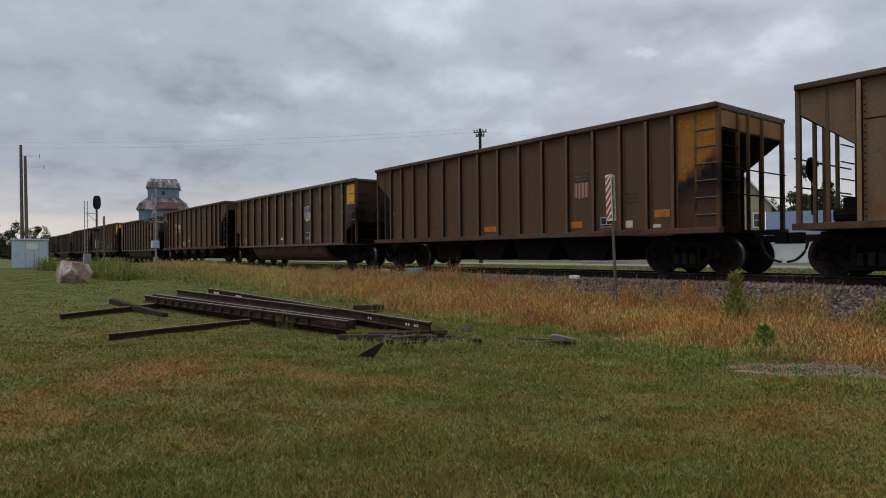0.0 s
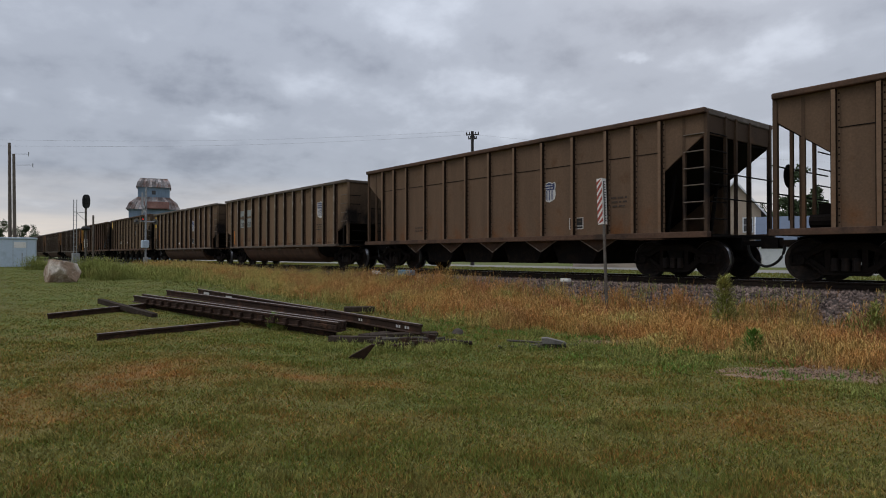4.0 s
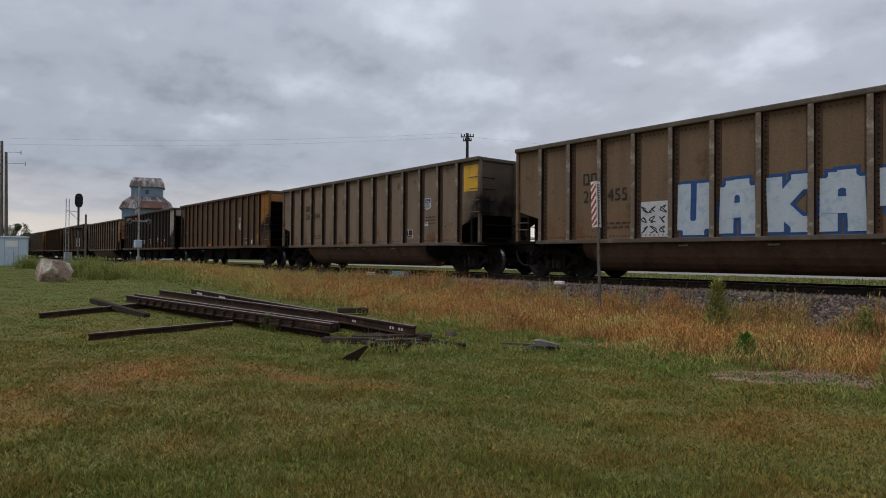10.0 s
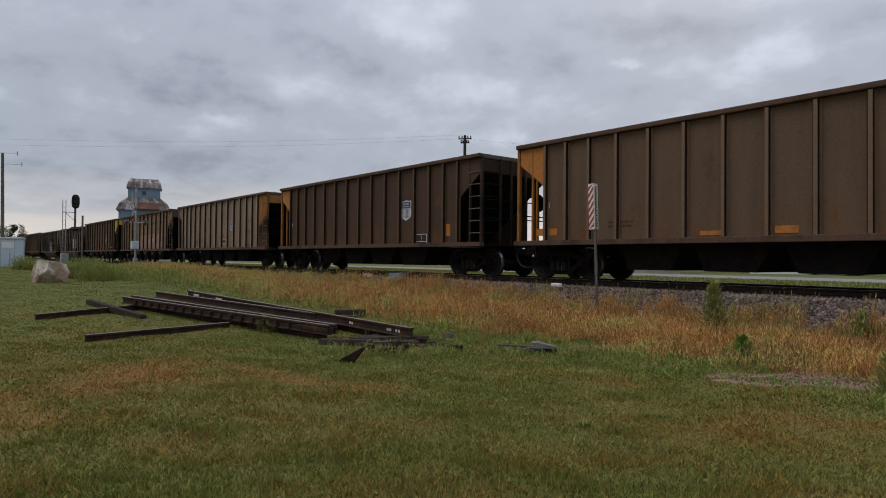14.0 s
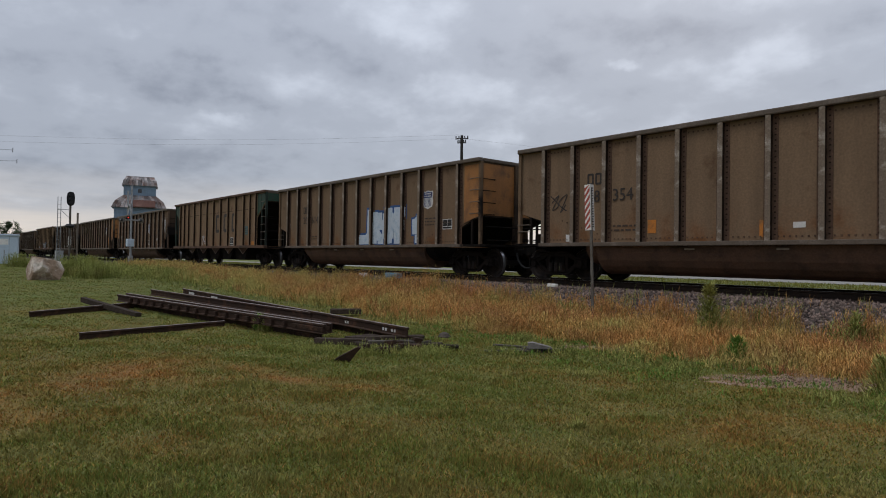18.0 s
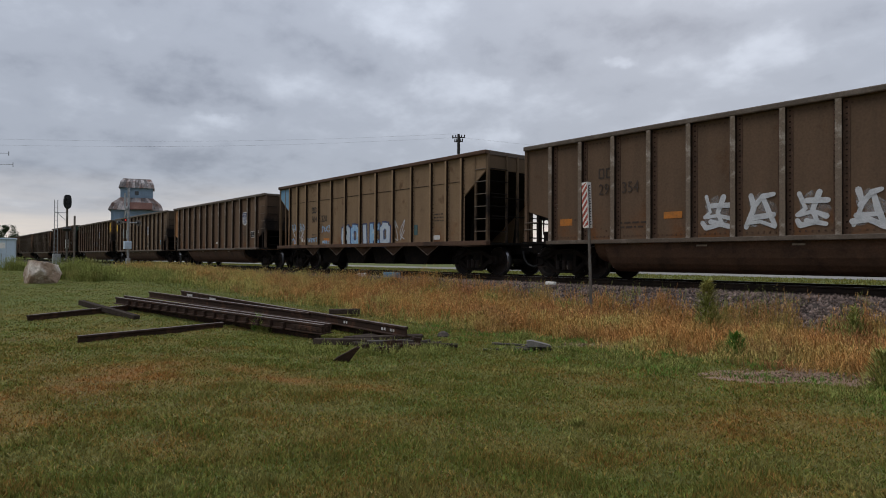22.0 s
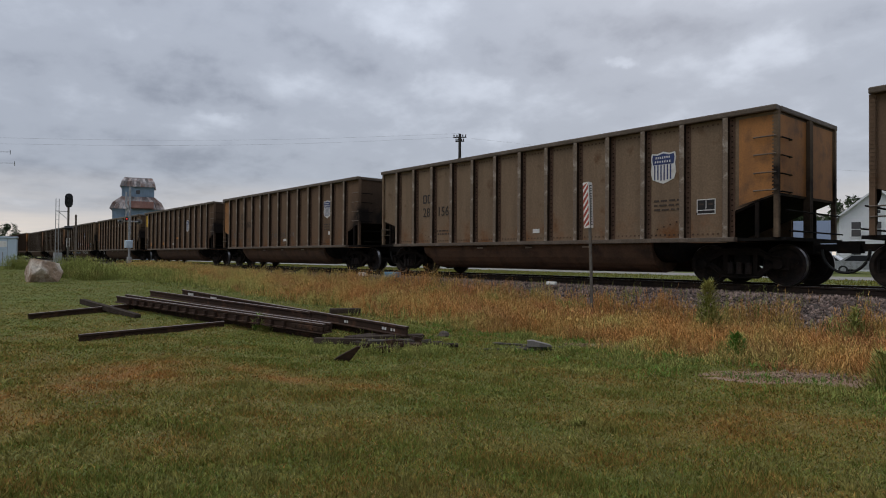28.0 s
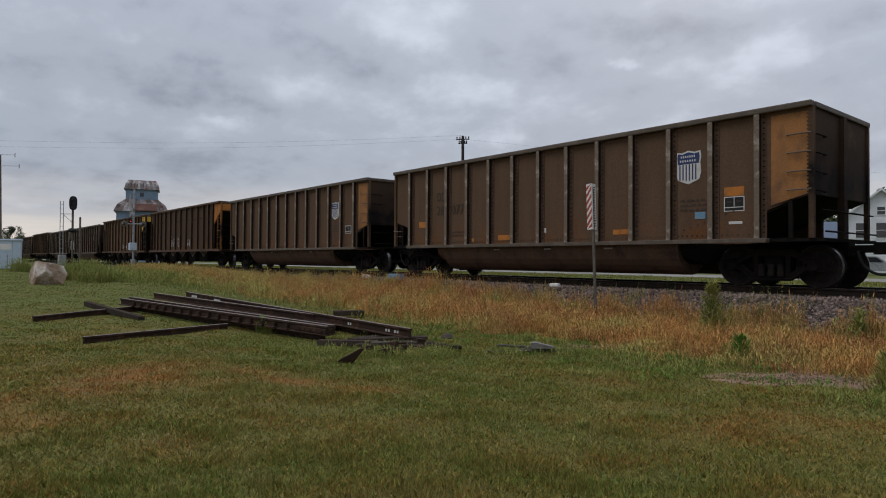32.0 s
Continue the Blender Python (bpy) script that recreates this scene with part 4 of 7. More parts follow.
def scribble(car, x0, x1, z0, z1, mat, seed, strokes=5, r=0.02, on_tub=False):
    """Thin sprayed tags."""
    rs = random.Random(seed)
    wide, mid, tall = (x1 - x0) / strokes, (z0 + z1) / 2, (z1 - z0) / 2
    for k in range(strokes):
        sh = Shape()
        cx = x0 + wide * (k + 0.5)
        # a quick curved stroke through a few chance places, as a hand would letter it
        side = rs.choice((-1, 1))
        stops = [(cx + wide * (side * (0.34 if j % 2 else -0.30) + rs.uniform(-0.2, 0.2)), mid + tall * (rs.uniform(0.55, 0.95) - 1.6 * ((j + k) % 3) / 2)) for j in range(5)]
        pts = []
        for j in range(1, len(stops)):
            a, b = stops[j - 1], stops[j]
            c = stops[j + 1] if j + 1 < len(stops) else b
            o = stops[j - 2] if j > 1 else a
            for i in range(5):
                f = i / 5
                w = (-0.5 * f + f * f - 0.5 * f ** 3, 1 - 2.5 * f * f + 1.5 * f ** 3, 0.5 * f + 2 * f * f - 1.5 * f ** 3, -0.5 * f * f + 0.5 * f ** 3)
                pts.append((sum(v * p[0] for v, p in zip(w, (o, a, b, c))), SIDE - 0.003, min(z1, max(z0, sum(v * p[1] for v, p in zip(w, (o, a, b, c)))))))
        for j, (p, q) in enumerate(zip(pts, pts[1:])):
            d = Vector((q[0] - p[0], 0, q[2] - p[2]))
            if d.length < 0.008:
                continue
            nrm = Vector((-d.z, 0, d.x)).normalized() * r
            if on_tub:
                q4 = [(p[0] + nrm.x, p[2] + nrm.z), (q[0] + nrm.x, q[2] + nrm.z), (q[0] - nrm.x, q[2] - nrm.z), (p[0] - nrm.x, p[2] - nrm.z)]
                near = [(u, belly(v) - 0.016 - 0.0004 * j, v) for u, v in q4]
                sh.add(near + [(u, y + 0.004, v) for u, y, v in near], [(0, 1, 2, 3), (7, 6, 5, 4), (0, 1, 5, 4), (1, 2, 6, 5), (2, 3, 7, 6), (3, 0, 4, 7)])
                continue
            sh.prism([(p[0] + nrm.x, p[2] + nrm.z), (q[0] + nrm.x, q[2] + nrm.z), (q[0] - nrm.x, q[2] - nrm.z), (p[0] - nrm.x, p[2] - nrm.z)], "y", SIDE - 0.003 - 0.0004 * j, SIDE - 0.001 - 0.0004 * j)
        part("sprayed_stroke", sh, mat, car, "thin sprayed scribble")


GLYPHS = {
    "cup": [[(0, 1), (0, .15), (.3, 0), (.7, 0), (1, .15), (1, 1)]], "arch": [[(0, 0), (0, .85), (.3, 1), (.7, 1), (1, .85), (1, 0)], [(0, .42), (1, .42)]],
    "kay": [[(0, 0), (0, 1)], [(1, 1), (.15, .5), (1, 0)]], "ring": [[(.3, 0), (0, .2), (0, .8), (.3, 1), (.7, 1), (1, .8), (1, .2), (.7, 0), (.3, 0)]], "bar": [[(.5, 0), (.5, 1)]], "fork": [[(0, 1), (0, .55), (.3, .42), (1, .42)], [(1, 1), (1, .42)], [(.55, .42), (.55, 0)]],
    "two": [[(0, .78), (.3, 1), (.75, 1), (1, .75), (.1, .05), (1, .05)]], "ex": [[(0, 0), (1, 1)], [(0, 1), (1, 0)]], "el": [[(.1, 1), (.1, .05), (1, .05)]],
    "hook": [[(1, 1), (1, .2), (.7, 0), (.1, 0)]], "ar": [[(0, 0), (0, 1), (.8, .95), (.9, .6), (.1, .5), (1, 0)]], "ess": [[(1, 1), (.1, 1), (.1, .55), (.9, .5)], [(.1, .6), (.1, 0)]], "query": [[(1, 1), (0, .8), (.1, .45)], [(.6, .05), (.7, .05)]],
    "star1": [[(.1, 1), (.3, .55), (.05, .35), (.55, .42), (.95, .3)], [(.75, 1), (.55, .5), (.7, .1), (.1, .02), (0, .2)], [(.35, .75), (1, .72)], [(.3, .2), (.95, .05)]],
    "star2": [[(0, .02), (.28, .6), (.15, 1)], [(.28, .6), (.6, .95), (.75, .5), (1, .05)], [(.1, .3), (.95, .35)], [(.0, .12), (.5, .2), (1, .0)], [(.6, .95), (.95, .98)]],
}


def brush_letter(car, glyph, x0, x1, z0, z1, r, fill, rim, seed):
    """One fat sprayed letter of broad strokes, with a darker rim under them."""
    rs = random.Random(seed)
    sh, lift = Shape(), 0.002
    lines = [[(x0 + (x1 - x0) * p + rs.uniform(-.02, .02), z0 + (z1 - z0) * q + rs.uniform(-.02, .02)) for p, q in line] for line in GLYPHS[glyph]]
    for slot, wide in ((1, r * 1.32 + 0.02), (0, r)) if rim else ((0, r),):
        for line in lines:
            for i, (a, b) in enumerate(line):
                k = wide * (1 if rim else 0.55 + 0.5 * rs.random())
                sh.prism([(a + k * u, b + k * v) for u, v in ((1, 1), (-1, 1), (-1, -1), (1, -1))] if rim else [(a + k * math.cos(w * math.pi / 4), b + k * math.sin(w * math.pi / 4)) for w in range(8)], "y", SIDE - lift, SIDE - lift + 0.002, slot)
                lift += 0.0007
                if i:
                    p, q = Vector(line[i - 1]), Vector((a, b))
                    d = (q - p).normalized()
                    m, o = Vector((-d.y, d.x)) * k, Vector((-d.y, d.x)) * was
                    sh.prism([tuple(p + o), tuple(q + m), tuple(q - m), tuple(p - o)], "y", SIDE - lift, SIDE - lift + 0.002, slot)
                    lift += 0.0007
                was = k
        lift += 0.002
    part("graffiti_letter", sh, [fill, rim or fill], car, "broad sprayed graffiti letter")


def plate_mist(car, x, z, w, h):
    """A faint cloud of overspray."""
    poly = [(x + w / 2 * math.cos(a) * (0.8 + 0.2 * math.cos(3 * a)), z + h / 2 * math.sin(a) * (0.85 + 0.15 * math.sin(5 * a))) for a in [2 * math.pi * k / 20 for k in range(20)]]
    part("overspray", Shape().prism(poly, "y", SIDE - 0.001, SIDE + 0.001), spray_mist, car, "thin cloud of pale overspray")


def end_panel(car, side, mat, kind, clean_end=True):
    """The painted panel at one end of a car's near side; side +1 leads."""
    if kind == "gondola":
        p = [(6.50, 1.76), (7.25, 1.97), (7.25, 3.66), (6.50, 3.66)]
    elif kind == "block":
        p = [(6.50, 2.75), (7.25, 2.75), (7.25, 3.62), (6.50, 3.62)]
    else:
        p = [(6.30, 2.68), (7.28, 3.40), (7.28, 3.84), (6.30, 3.84)]
    part("painted_panel", Shape().prism([(side * a, b) for a, b in p], "y", SIDE - 0.003, SIDE + 0.003), mat, car)
    if side > 0 and kind == "gondola" and clean_end:
        part("painted_end", Shape().box(HALF + 0.001, HALF + 0.007, -1.5, 1.5, 2.0, 3.68), mat, car)
    elif side > 0 and kind == "hopper":
        part("painted_end", Shape().box(7.362, 7.368, -1.5, 1.5, 3.44, 3.84), mat, car)


BROWN, GOLD, GREY, TAN = (0.128, 0.083, 0.054, 1), (0.170, 0.113, 0.070, 1), (0.166, 0.117, 0.077, 1), (0.190, 0.128, 0.077, 1)
DARK, RUST, PALE, BLACK = (0.074, 0.046, 0.031, 1), (0.104, 0.064, 0.040, 1), (0.215, 0.158, 0.114, 1), (0.030, 0.025, 0.023, 1)
WORDS = {BROWN: "brown", GOLD: "yellowish brown", GREY: "grey-brown", TAN: "tan", DARK: "dark brown", RUST: "rusty brown", PALE: "pale grey-brown", BLACK: "sooty black"}
PANEL = {"Y": decal_yellow, "O": decal_orange, "T": tan_yellow, "B": decal_yellow, "H": tan_yellow, "R": decal_red, "N": decal_green, "L": decal_blue, "W": pale_end, "A": decal_yellow}
POSTS = {"A": (0.36, 0.18, 0.03, 1), "O": (0.30, 0.12, 0.03, 1), "Y": (0.05, 0.033, 0.021, 1), "N": (0.025, 0.04, 0.032, 1), "H": (0.16, 0.08, 0.03, 1)}
# place in the train: kind, tone, painted leading end, painted trailing end
CARS = {
    -1: ("H", GOLD, None, None), 0: ("H", RUST, "H", None), 1: ("G", RUST, "B", None), 2: ("H", BROWN, None, "R"), 3: ("G", GREY, None, "Y"),
    4: ("H", BROWN, "Y", None), 5: ("H", BROWN, None, None), 6: ("G", GOLD, None, None), 7: ("G", GOLD, None, "Y"), 8: ("H", GREY, None, "Y"),
    9: ("H", DARK, None, "A"), 10: ("G", BROWN, "T", None), 11: ("G", GOLD, "T", None), 12: ("G", GOLD, "T", None), 13: ("G", PALE, "B", None),
    14: ("H", RUST, "H", None), 15: ("H", BLACK, "W", None), 16: ("G", GOLD, "T", None), 17: ("H", BROWN, None, "O"), 18: ("H", DARK, None, "O"),
    19: ("H", PALE, "H", None), 20: ("H", TAN, None, None), 21: ("H", BROWN, "Y", None), 22: ("G", GOLD, "T", None), 23: ("G", GOLD, "T", None),
    24: ("H", GOLD, "N", "N"), 25: ("G", BROWN, None, "T"), 26: ("G", GREY, "T", None), 27: ("G", BROWN, "B", None), 28: ("H", TAN, None, "L"),
    29: ("G", BROWN, None, "T"), 30: ("G", GREY, None, "Y"), 31: ("G", RUST, "B", None), 32: ("H", DARK, "N", None), 33: ("G", DARK, "T", None),
    34: ("G", BROWN, "T", None), 35: ("G", GREY, "T", None), 36: ("G", BROWN, None, "T"), 37: ("G", BROWN, None, "Y"), 38: ("G", GOLD, None, "T"),
    39: ("G", GOLD, None, "Y"), 40: ("G", RUST, "T", None), 41: ("G", RUST, "T", None), 42: ("H", DARK, "O", None), 43: ("H", RUST, "Y", None),
    44: ("G", DARK, None, None), 45: ("G", PALE, None, None), 46: ("H", RUST, None, None),
}
MARKS = {}


def mark(n, what, x, z, w, h, words=""):
    """Notes one marking for a car: middle and size on its side, in metres."""
    MARKS.setdefault(n, []).append((what, x, z, w, h, words))


mark(0, "shield", 3.42, 2.38, 0.60, 0.75)
mark(0, "tag", 5.00, 1.28, 0.21, 0.18)
mark(0, "tag", 5.82, 1.18, 0.22, 0.13)
mark(0, "data", 4.28, 1.36, 0.39, 0.27)
mark(0, "orange", -0.38, 1.33, 0.57, 0.17)
mark(0, "orange", 3.23, 1.33, 0.43, 0.19)
mark(0, "orange", 5.97, 1.51, 0.43, 0.19)
mark(1, "shield", 2.54, 2.55, 0.66, 0.77)
mark(1, "data", 2.56, 1.47, 0.44, 0.34)
mark(1, "tag", -5.59, 1.42, 0.22, 0.23)
mark(1, "tag", -0.51, 1.38, 0.27, 0.12)
mark(1, "rust", 3.16, 1.58, 0.17, 0.59)
mark(1, "rust", 6.11, 1.81, 0.12, 0.74)
mark(2, "tag", -3.12, 2.73, 0.46, 0.31)
mark(2, "orange", -5.82, 1.24, 0.49, 0.20)
mark(2, "orange", -2.88, 1.19, 0.56, 0.19)
mark(2, "orange", -0.43, 1.21, 0.49, 0.15)
mark(2, "scribble", -1.78, 1.41, 0.82, 0.45)
mark(2, "tag", -0.63, 1.62, 0.26, 0.14)
mark(2, "data", 1.69, 1.56, 0.43, 0.30)
mark(2, "number_white", -4.1, 2.30, 0, 0, "112805")
mark(3, "shield", 4.49, 2.50, 0.52, 0.43)
mark(3, "data", 3.40, 1.46, 0.50, 0.29)
mark(3, "tag", 4.53, 1.42, 0.26, 0.15)
mark(3, "tag", 5.42, 1.42, 0.24, 0.12)
mark(3, "orange", -2.57, 1.41, 0.47, 0.17)
mark(3, "tag", -5.53, 1.70, 0.17, 0.10)
mark(3, "number_dark", -4.83, 2.27, 0, 0, "288285")
mark(4, "shield", 2.66, 2.50, 0.48, 0.46)
mark(4, "scribble", 2.70, 1.67, 0.88, 0.86)
mark(4, "blue", 3.83, 1.54, 0.65, 0.49)
mark(4, "letters2", -1.45, 1.50, 2.35, 1.10)
mark(4, "tag", 1.55, 1.42, 0.43, 0.42)
mark(4, "orange", 5.71, 1.31, 0.59, 0.23)
mark(4, "tag", 4.42, 1.41, 0.23, 0.13)
mark(5, "shield", 2.4, 2.4, 0.5, 0.6)
mark(5, "data", 3.4, 1.45, 0.5, 0.32)
mark(6, "pale", -4.4, 2.95, 1.7, 0.36)
mark(6, "pale", -4.4, 2.4, 1.9, 0.5)
mark(6, "number_dark", -5.0, 2.2, 0, 0, "208632")
mark(6, "rust", -6.2, 1.6, 0.2, 0.8)
mark(6, "shield", 4.66, 2.67, 0.63, 0.78)
mark(7, "shield", 2.30, 2.57, 0.62, 0.75)
mark(7, "data", 2.32, 1.53, 0.42, 0.34)
mark(7, "tag", -5.80, 1.43, 0.19, 0.17)
mark(7, "tag", -0.80, 1.41, 0.26, 0.12)
mark(7, "rust", -0.25, 1.81, 0.11, 0.75)
mark(7, "rust", -6.24, 2.16, 0.24, 0.85)
mark(8, "shield", 2.38, 2.46, 0.53, 0.46)
mark(8, "data", 1.18, 1.49, 0.57, 0.31)
mark(8, "tag", -3.09, 1.75, 0.32, 0.23)
mark(8, "tag", -0.34, 1.71, 0.34, 0.14)
mark(8, "orange", -5.53, 1.71, 0.48, 0.36)
mark(8, "orange", -2.14, 1.18, 0.29, 0.12)
mark(8, "number_dark", -3.76, 2.13, 0, 0, "503858")
mark(9, "badge", 6.16, 1.60, 0.66, 0.60)
mark(9, "data", 3.18, 1.27, 0.59, 0.33)
mark(9, "rust", 5.26, 1.63, 0.21, 0.77)
mark(9, "number_white", -4.35, 1.66, 0, 0, "15078")
mark(9, "tag", -4.2, 1.36, 0.3, 0.05)
mark(9, "tag", -3.1, 1.36, 0.3, 0.05)
mark(10, "shield", 4.92, 2.79, 0.59, 0.72)
mark(10, "data", 5.99, 1.81, 0.46, 0.35)
mark(10, "yellow", -2.74, 1.33, 0.19, 0.48)
mark(10, "yellow", 3.22, 1.36, 0.15, 0.47)
mark(10, "yellow", 5.64, 1.60, 0.12, 0.89)
mark(10, "tag", 0.77, 1.27, 0.26, 0.10)
mark(10, "number_faint", -4.63, 2.10, 0, 0, "28605")
mark(11, "shield", 4.91, 2.67, 0.64, 0.79)
mark(11, "data", 6.01, 1.82, 0.48, 0.33)
mark(11, "orange", 6.01, 2.10, 0.48, 0.18)
mark(11, "orange", -5.77, 1.77, 0.75, 0.26)
mark(11, "orange", -2.30, 1.24, 0.67, 0.13)
mark(11, "orange", 2.92, 1.24, 0.56, 0.14)
mark(11, "tag", 0.74, 1.39, 0.23, 0.13)
mark(11, "number_faint", -4.67, 2.11, 0, 0, "28467")
mark(12, "scribblebox", -2.42, 1.54, 0.94, 0.88)
mark(12, "number_dark", -4.67, 2.08, 0, 0, "28455")
mark(12, "letters5", 0.49, 1.72, 5.23, 1.3)
mark(12, "scribblebox", 3.63, 1.64, 0.82, 0.83)
mark(12, "shield", 4.66, 2.70, 0.66, 0.77)
mark(12, "tag", 4.88, 1.62, 0.2, 0.16)
mark(12, "data", 5.78, 1.85, 0.46, 0.33)
mark(12, "tag", 5.75, 1.40, 0.22, 0.07)
mark(13, "shield", 4.74, 2.47, 0.45, 0.43)
mark(13, "data", 3.62, 1.41, 0.53, 0.31)
mark(13, "tag", 4.70, 1.74, 0.20, 0.12)
mark(13, "number_dark", -4.58, 2.27, 0, 0, "288344")
mark(14, "shield", 3.52, 2.38, 0.64, 0.77)
mark(14, "data", 4.42, 1.37, 0.56, 0.34)
mark(14, "orange", 6.04, 1.55, 0.40, 0.40)
mark(14, "orange", -1.65, 1.20, 0.69, 0.16)
mark(14, "orange", 1.59, 1.12, 0.55, 0.15)
mark(14, "tag", 5.12, 1.33, 0.18, 0.21)
mark(15, "scribble", -0.6, 1.62, 1.0, 0.35)
mark(15, "data", 1.0, 1.62, 0.5, 0.36)
mark(15, "orange", -1.9, 1.22, 0.4, 0.14)
mark(15, "orange", -4.2, 1.22, 0.4, 0.14)
mark(15, "orange", 4.6, 1.42, 0.6, 0.26)
mark(15, "print", 3.1, 1.62, 0.9, 0.4)
mark(15, "tag", 5.1, 1.68, 0.2, 0.13)
mark(16, "shield", 4.80, 2.65, 0.63, 0.79)
mark(16, "data", 5.90, 1.79, 0.49, 0.33)
mark(16, "orange", 5.90, 2.07, 0.49, 0.18)
mark(16, "orange", -5.79, 1.70, 0.43, 0.26)
mark(16, "orange", -2.44, 1.21, 0.57, 0.12)
mark(16, "orange", 2.75, 1.24, 0.50, 0.12)
mark(16, "tag", 0.63, 1.36, 0.26, 0.13)
mark(16, "tag", 5.93, 1.44, 0.35, 0.08)
mark(16, "number_dark", -4.80, 2.10, 0, 0, "28416")
mark(17, "shield", 3.41, 2.32, 0.55, 0.64)
mark(17, "data", 4.23, 1.30, 0.65, 0.42)
mark(17, "orange", -6.08, 1.36, 0.77, 0.20)
mark(17, "orange", -1.13, 1.19, 0.52, 0.15)
mark(17, "orange", 0.53, 1.25, 0.47, 0.16)
mark(18, "orange", 5.73, 1.56, 0.36, 0.41)
mark(18, "shield", 3.35, 2.36, 0.64, 0.76)
mark(18, "data", 4.30, 1.27, 0.65, 0.37)
mark(19, "shield", 2.4, 2.4, 0.5, 0.6)
mark(19, "data", 1.2, 1.45, 0.5, 0.32)
mark(20, "number_dark", -4.17, 2.14, 0, 0, "504184")
mark(20, "pink", 1.9, 1.72, 7.0, 1.1)
mark(20, "scribble", 2.2, 1.75, 1.9, 0.4)
mark(20, "orange", -5.6, 1.35, 0.5, 0.25)
mark(20, "orange", -1.6, 1.25, 0.5, 0.2)
mark(20, "tag", -3.9, 1.5, 0.2, 0.14)
mark(21, "shield", 2.87, 2.55, 0.44, 0.54)
mark(21, "tagline", 2.92, 2.09, 1.00, 0.30, "6")
mark(21, "tagline", 2.95, 1.74, 0.66, 0.27, "3")
mark(21, "teal", 4.02, 1.55, 0.63, 0.47)
mark(21, "data", 1.74, 1.53, 0.42, 0.35)
mark(21, "tag", 0.61, 1.63, 0.25, 0.15)
mark(21, "tag", -4.78, 1.33, 0.20, 0.16)
mark(21, "tag", 4.81, 1.35, 0.16, 0.10)
mark(21, "orange", 5.62, 1.37, 0.32, 0.13)
mark(21, "number_faint", -4.18, 2.19, 0, 0, "504409")
mark(22, "shield", 4.65, 2.62, 0.69, 0.75)
mark(22, "data", 5.64, 1.81, 0.53, 0.40)
mark(22, "darkscribble", -5.61, 2.18, 1.14, 0.52)
mark(22, "tag", 0.56, 1.38, 0.24, 0.12)
mark(22, "tag", -5.48, 1.19, 0.12, 0.19)
mark(22, "rust", -2.85, 1.44, 0.23, 0.33)
mark(22, "rust", -0.12, 1.32, 0.25, 0.36)
mark(22, "number_dark", -4.91, 2.14, 0, 0, "28354")
mark(23, "bubble", 2.03, 1.67, 4.23, 1.63)
mark(23, "shield", 4.56, 2.65, 0.58, 0.66)
mark(23, "data", 5.65, 1.75, 0.49, 0.35)
mark(23, "number_dark", -4.85, 2.08, 0, 0, "28614")
mark(24, "cnw", 1.85, 2.45, 3.15, 1.08)
mark(24, "bluepale", 4.75, 1.95, 0.63, 0.46)
mark(24, "data", 2.80, 1.35, 0.49, 0.49)
mark(24, "scribble", -1.75, 1.44, 1.00, 0.90)
mark(24, "orange", 5.83, 1.17, 0.51, 0.34)
mark(25, "shield", 2.50, 2.54, 0.60, 0.76)
mark(25, "data", 2.51, 1.46, 0.42, 0.31)
mark(25, "scribbleblue", 5.93, 2.92, 0.35, 0.93)
mark(25, "scribble", 6.46, 2.67, 0.29, 1.25)
mark(25, "rust", 6.00, 1.59, 0.39, 0.44)
mark(25, "rust", 3.99, 1.59, 0.16, 0.75)
mark(25, "tag", -0.56, 1.37, 0.27, 0.13)
mark(25, "tag", 4.57, 1.68, 0.20, 0.15)
mark(25, "scribble", -5.73, 1.96, 0.66, 0.51)
mark(26, "shieldplain", 4.67, 2.65, 0.66, 0.77)
mark(26, "data", 5.71, 1.78, 0.42, 0.32)
mark(26, "rust", 5.38, 1.73, 0.13, 0.72)
mark(26, "blue", 4.66, 1.28, 0.24, 0.15)
mark(26, "tag", 0.52, 1.34, 0.22, 0.11)
mark(26, "number_dark", -4.89, 2.08, 0, 0, "28315")
mark(27, "shield", 2.35, 2.45, 0.63, 0.65)
mark(27, "data", 2.44, 1.29, 0.56, 0.32)
mark(27, "star", -1.50, 1.61, 0.90, 0.88)
mark(27, "star", -0.53, 1.60, 0.81, 0.87)
mark(27, "star", 0.49, 1.58, 0.79, 0.85)
mark(27, "star", 1.49, 1.55, 0.72, 0.84)
mark(27, "orange", -5.82, 1.57, 0.42, 0.19)
mark(27, "orange", -2.58, 1.62, 0.48, 0.16)
mark(27, "number_faint", -4.56, 2.25, 0, 0, "29354")
mark(28, "blockblue", 0.28, 1.44, 3.60, 1.02)
mark(28, "scribble", 2.64, 1.51, 0.96, 0.95)
mark(28, "scribble", -5.45, 1.73, 1.19, 0.56)
mark(28, "teal", 3.52, 1.57, 0.45, 0.37)
mark(28, "tag", 4.78, 1.27, 0.46, 0.15)
mark(28, "scribbleblue", -5.46, 1.97, 1.31, 0.42)
mark(28, "scribbleblue", -5.77, 1.31, 0.95, 0.38)
mark(28, "scribbleblue", -4.09, 1.35, 0.92, 0.24)
mark(28, "scribbleblue", -2.87, 1.82, 0.78, 0.33)
mark(28, "scribbleblue", -2.80, 1.20, 0.79, 0.23)
mark(28, "orange", -5.71, 1.22, 0.47, 0.31)
mark(28, "orange", -2.80, 1.33, 0.48, 0.15)
mark(28, "tag", -5.05, 1.36, 0.15, 0.17)
mark(28, "tag", -4.81, 1.32, 0.18, 0.11)
mark(28, "number_dark", -4.17, 2.14, 0, 0, "504220")
mark(29, "shield", 4.63, 2.65, 0.62, 0.76)
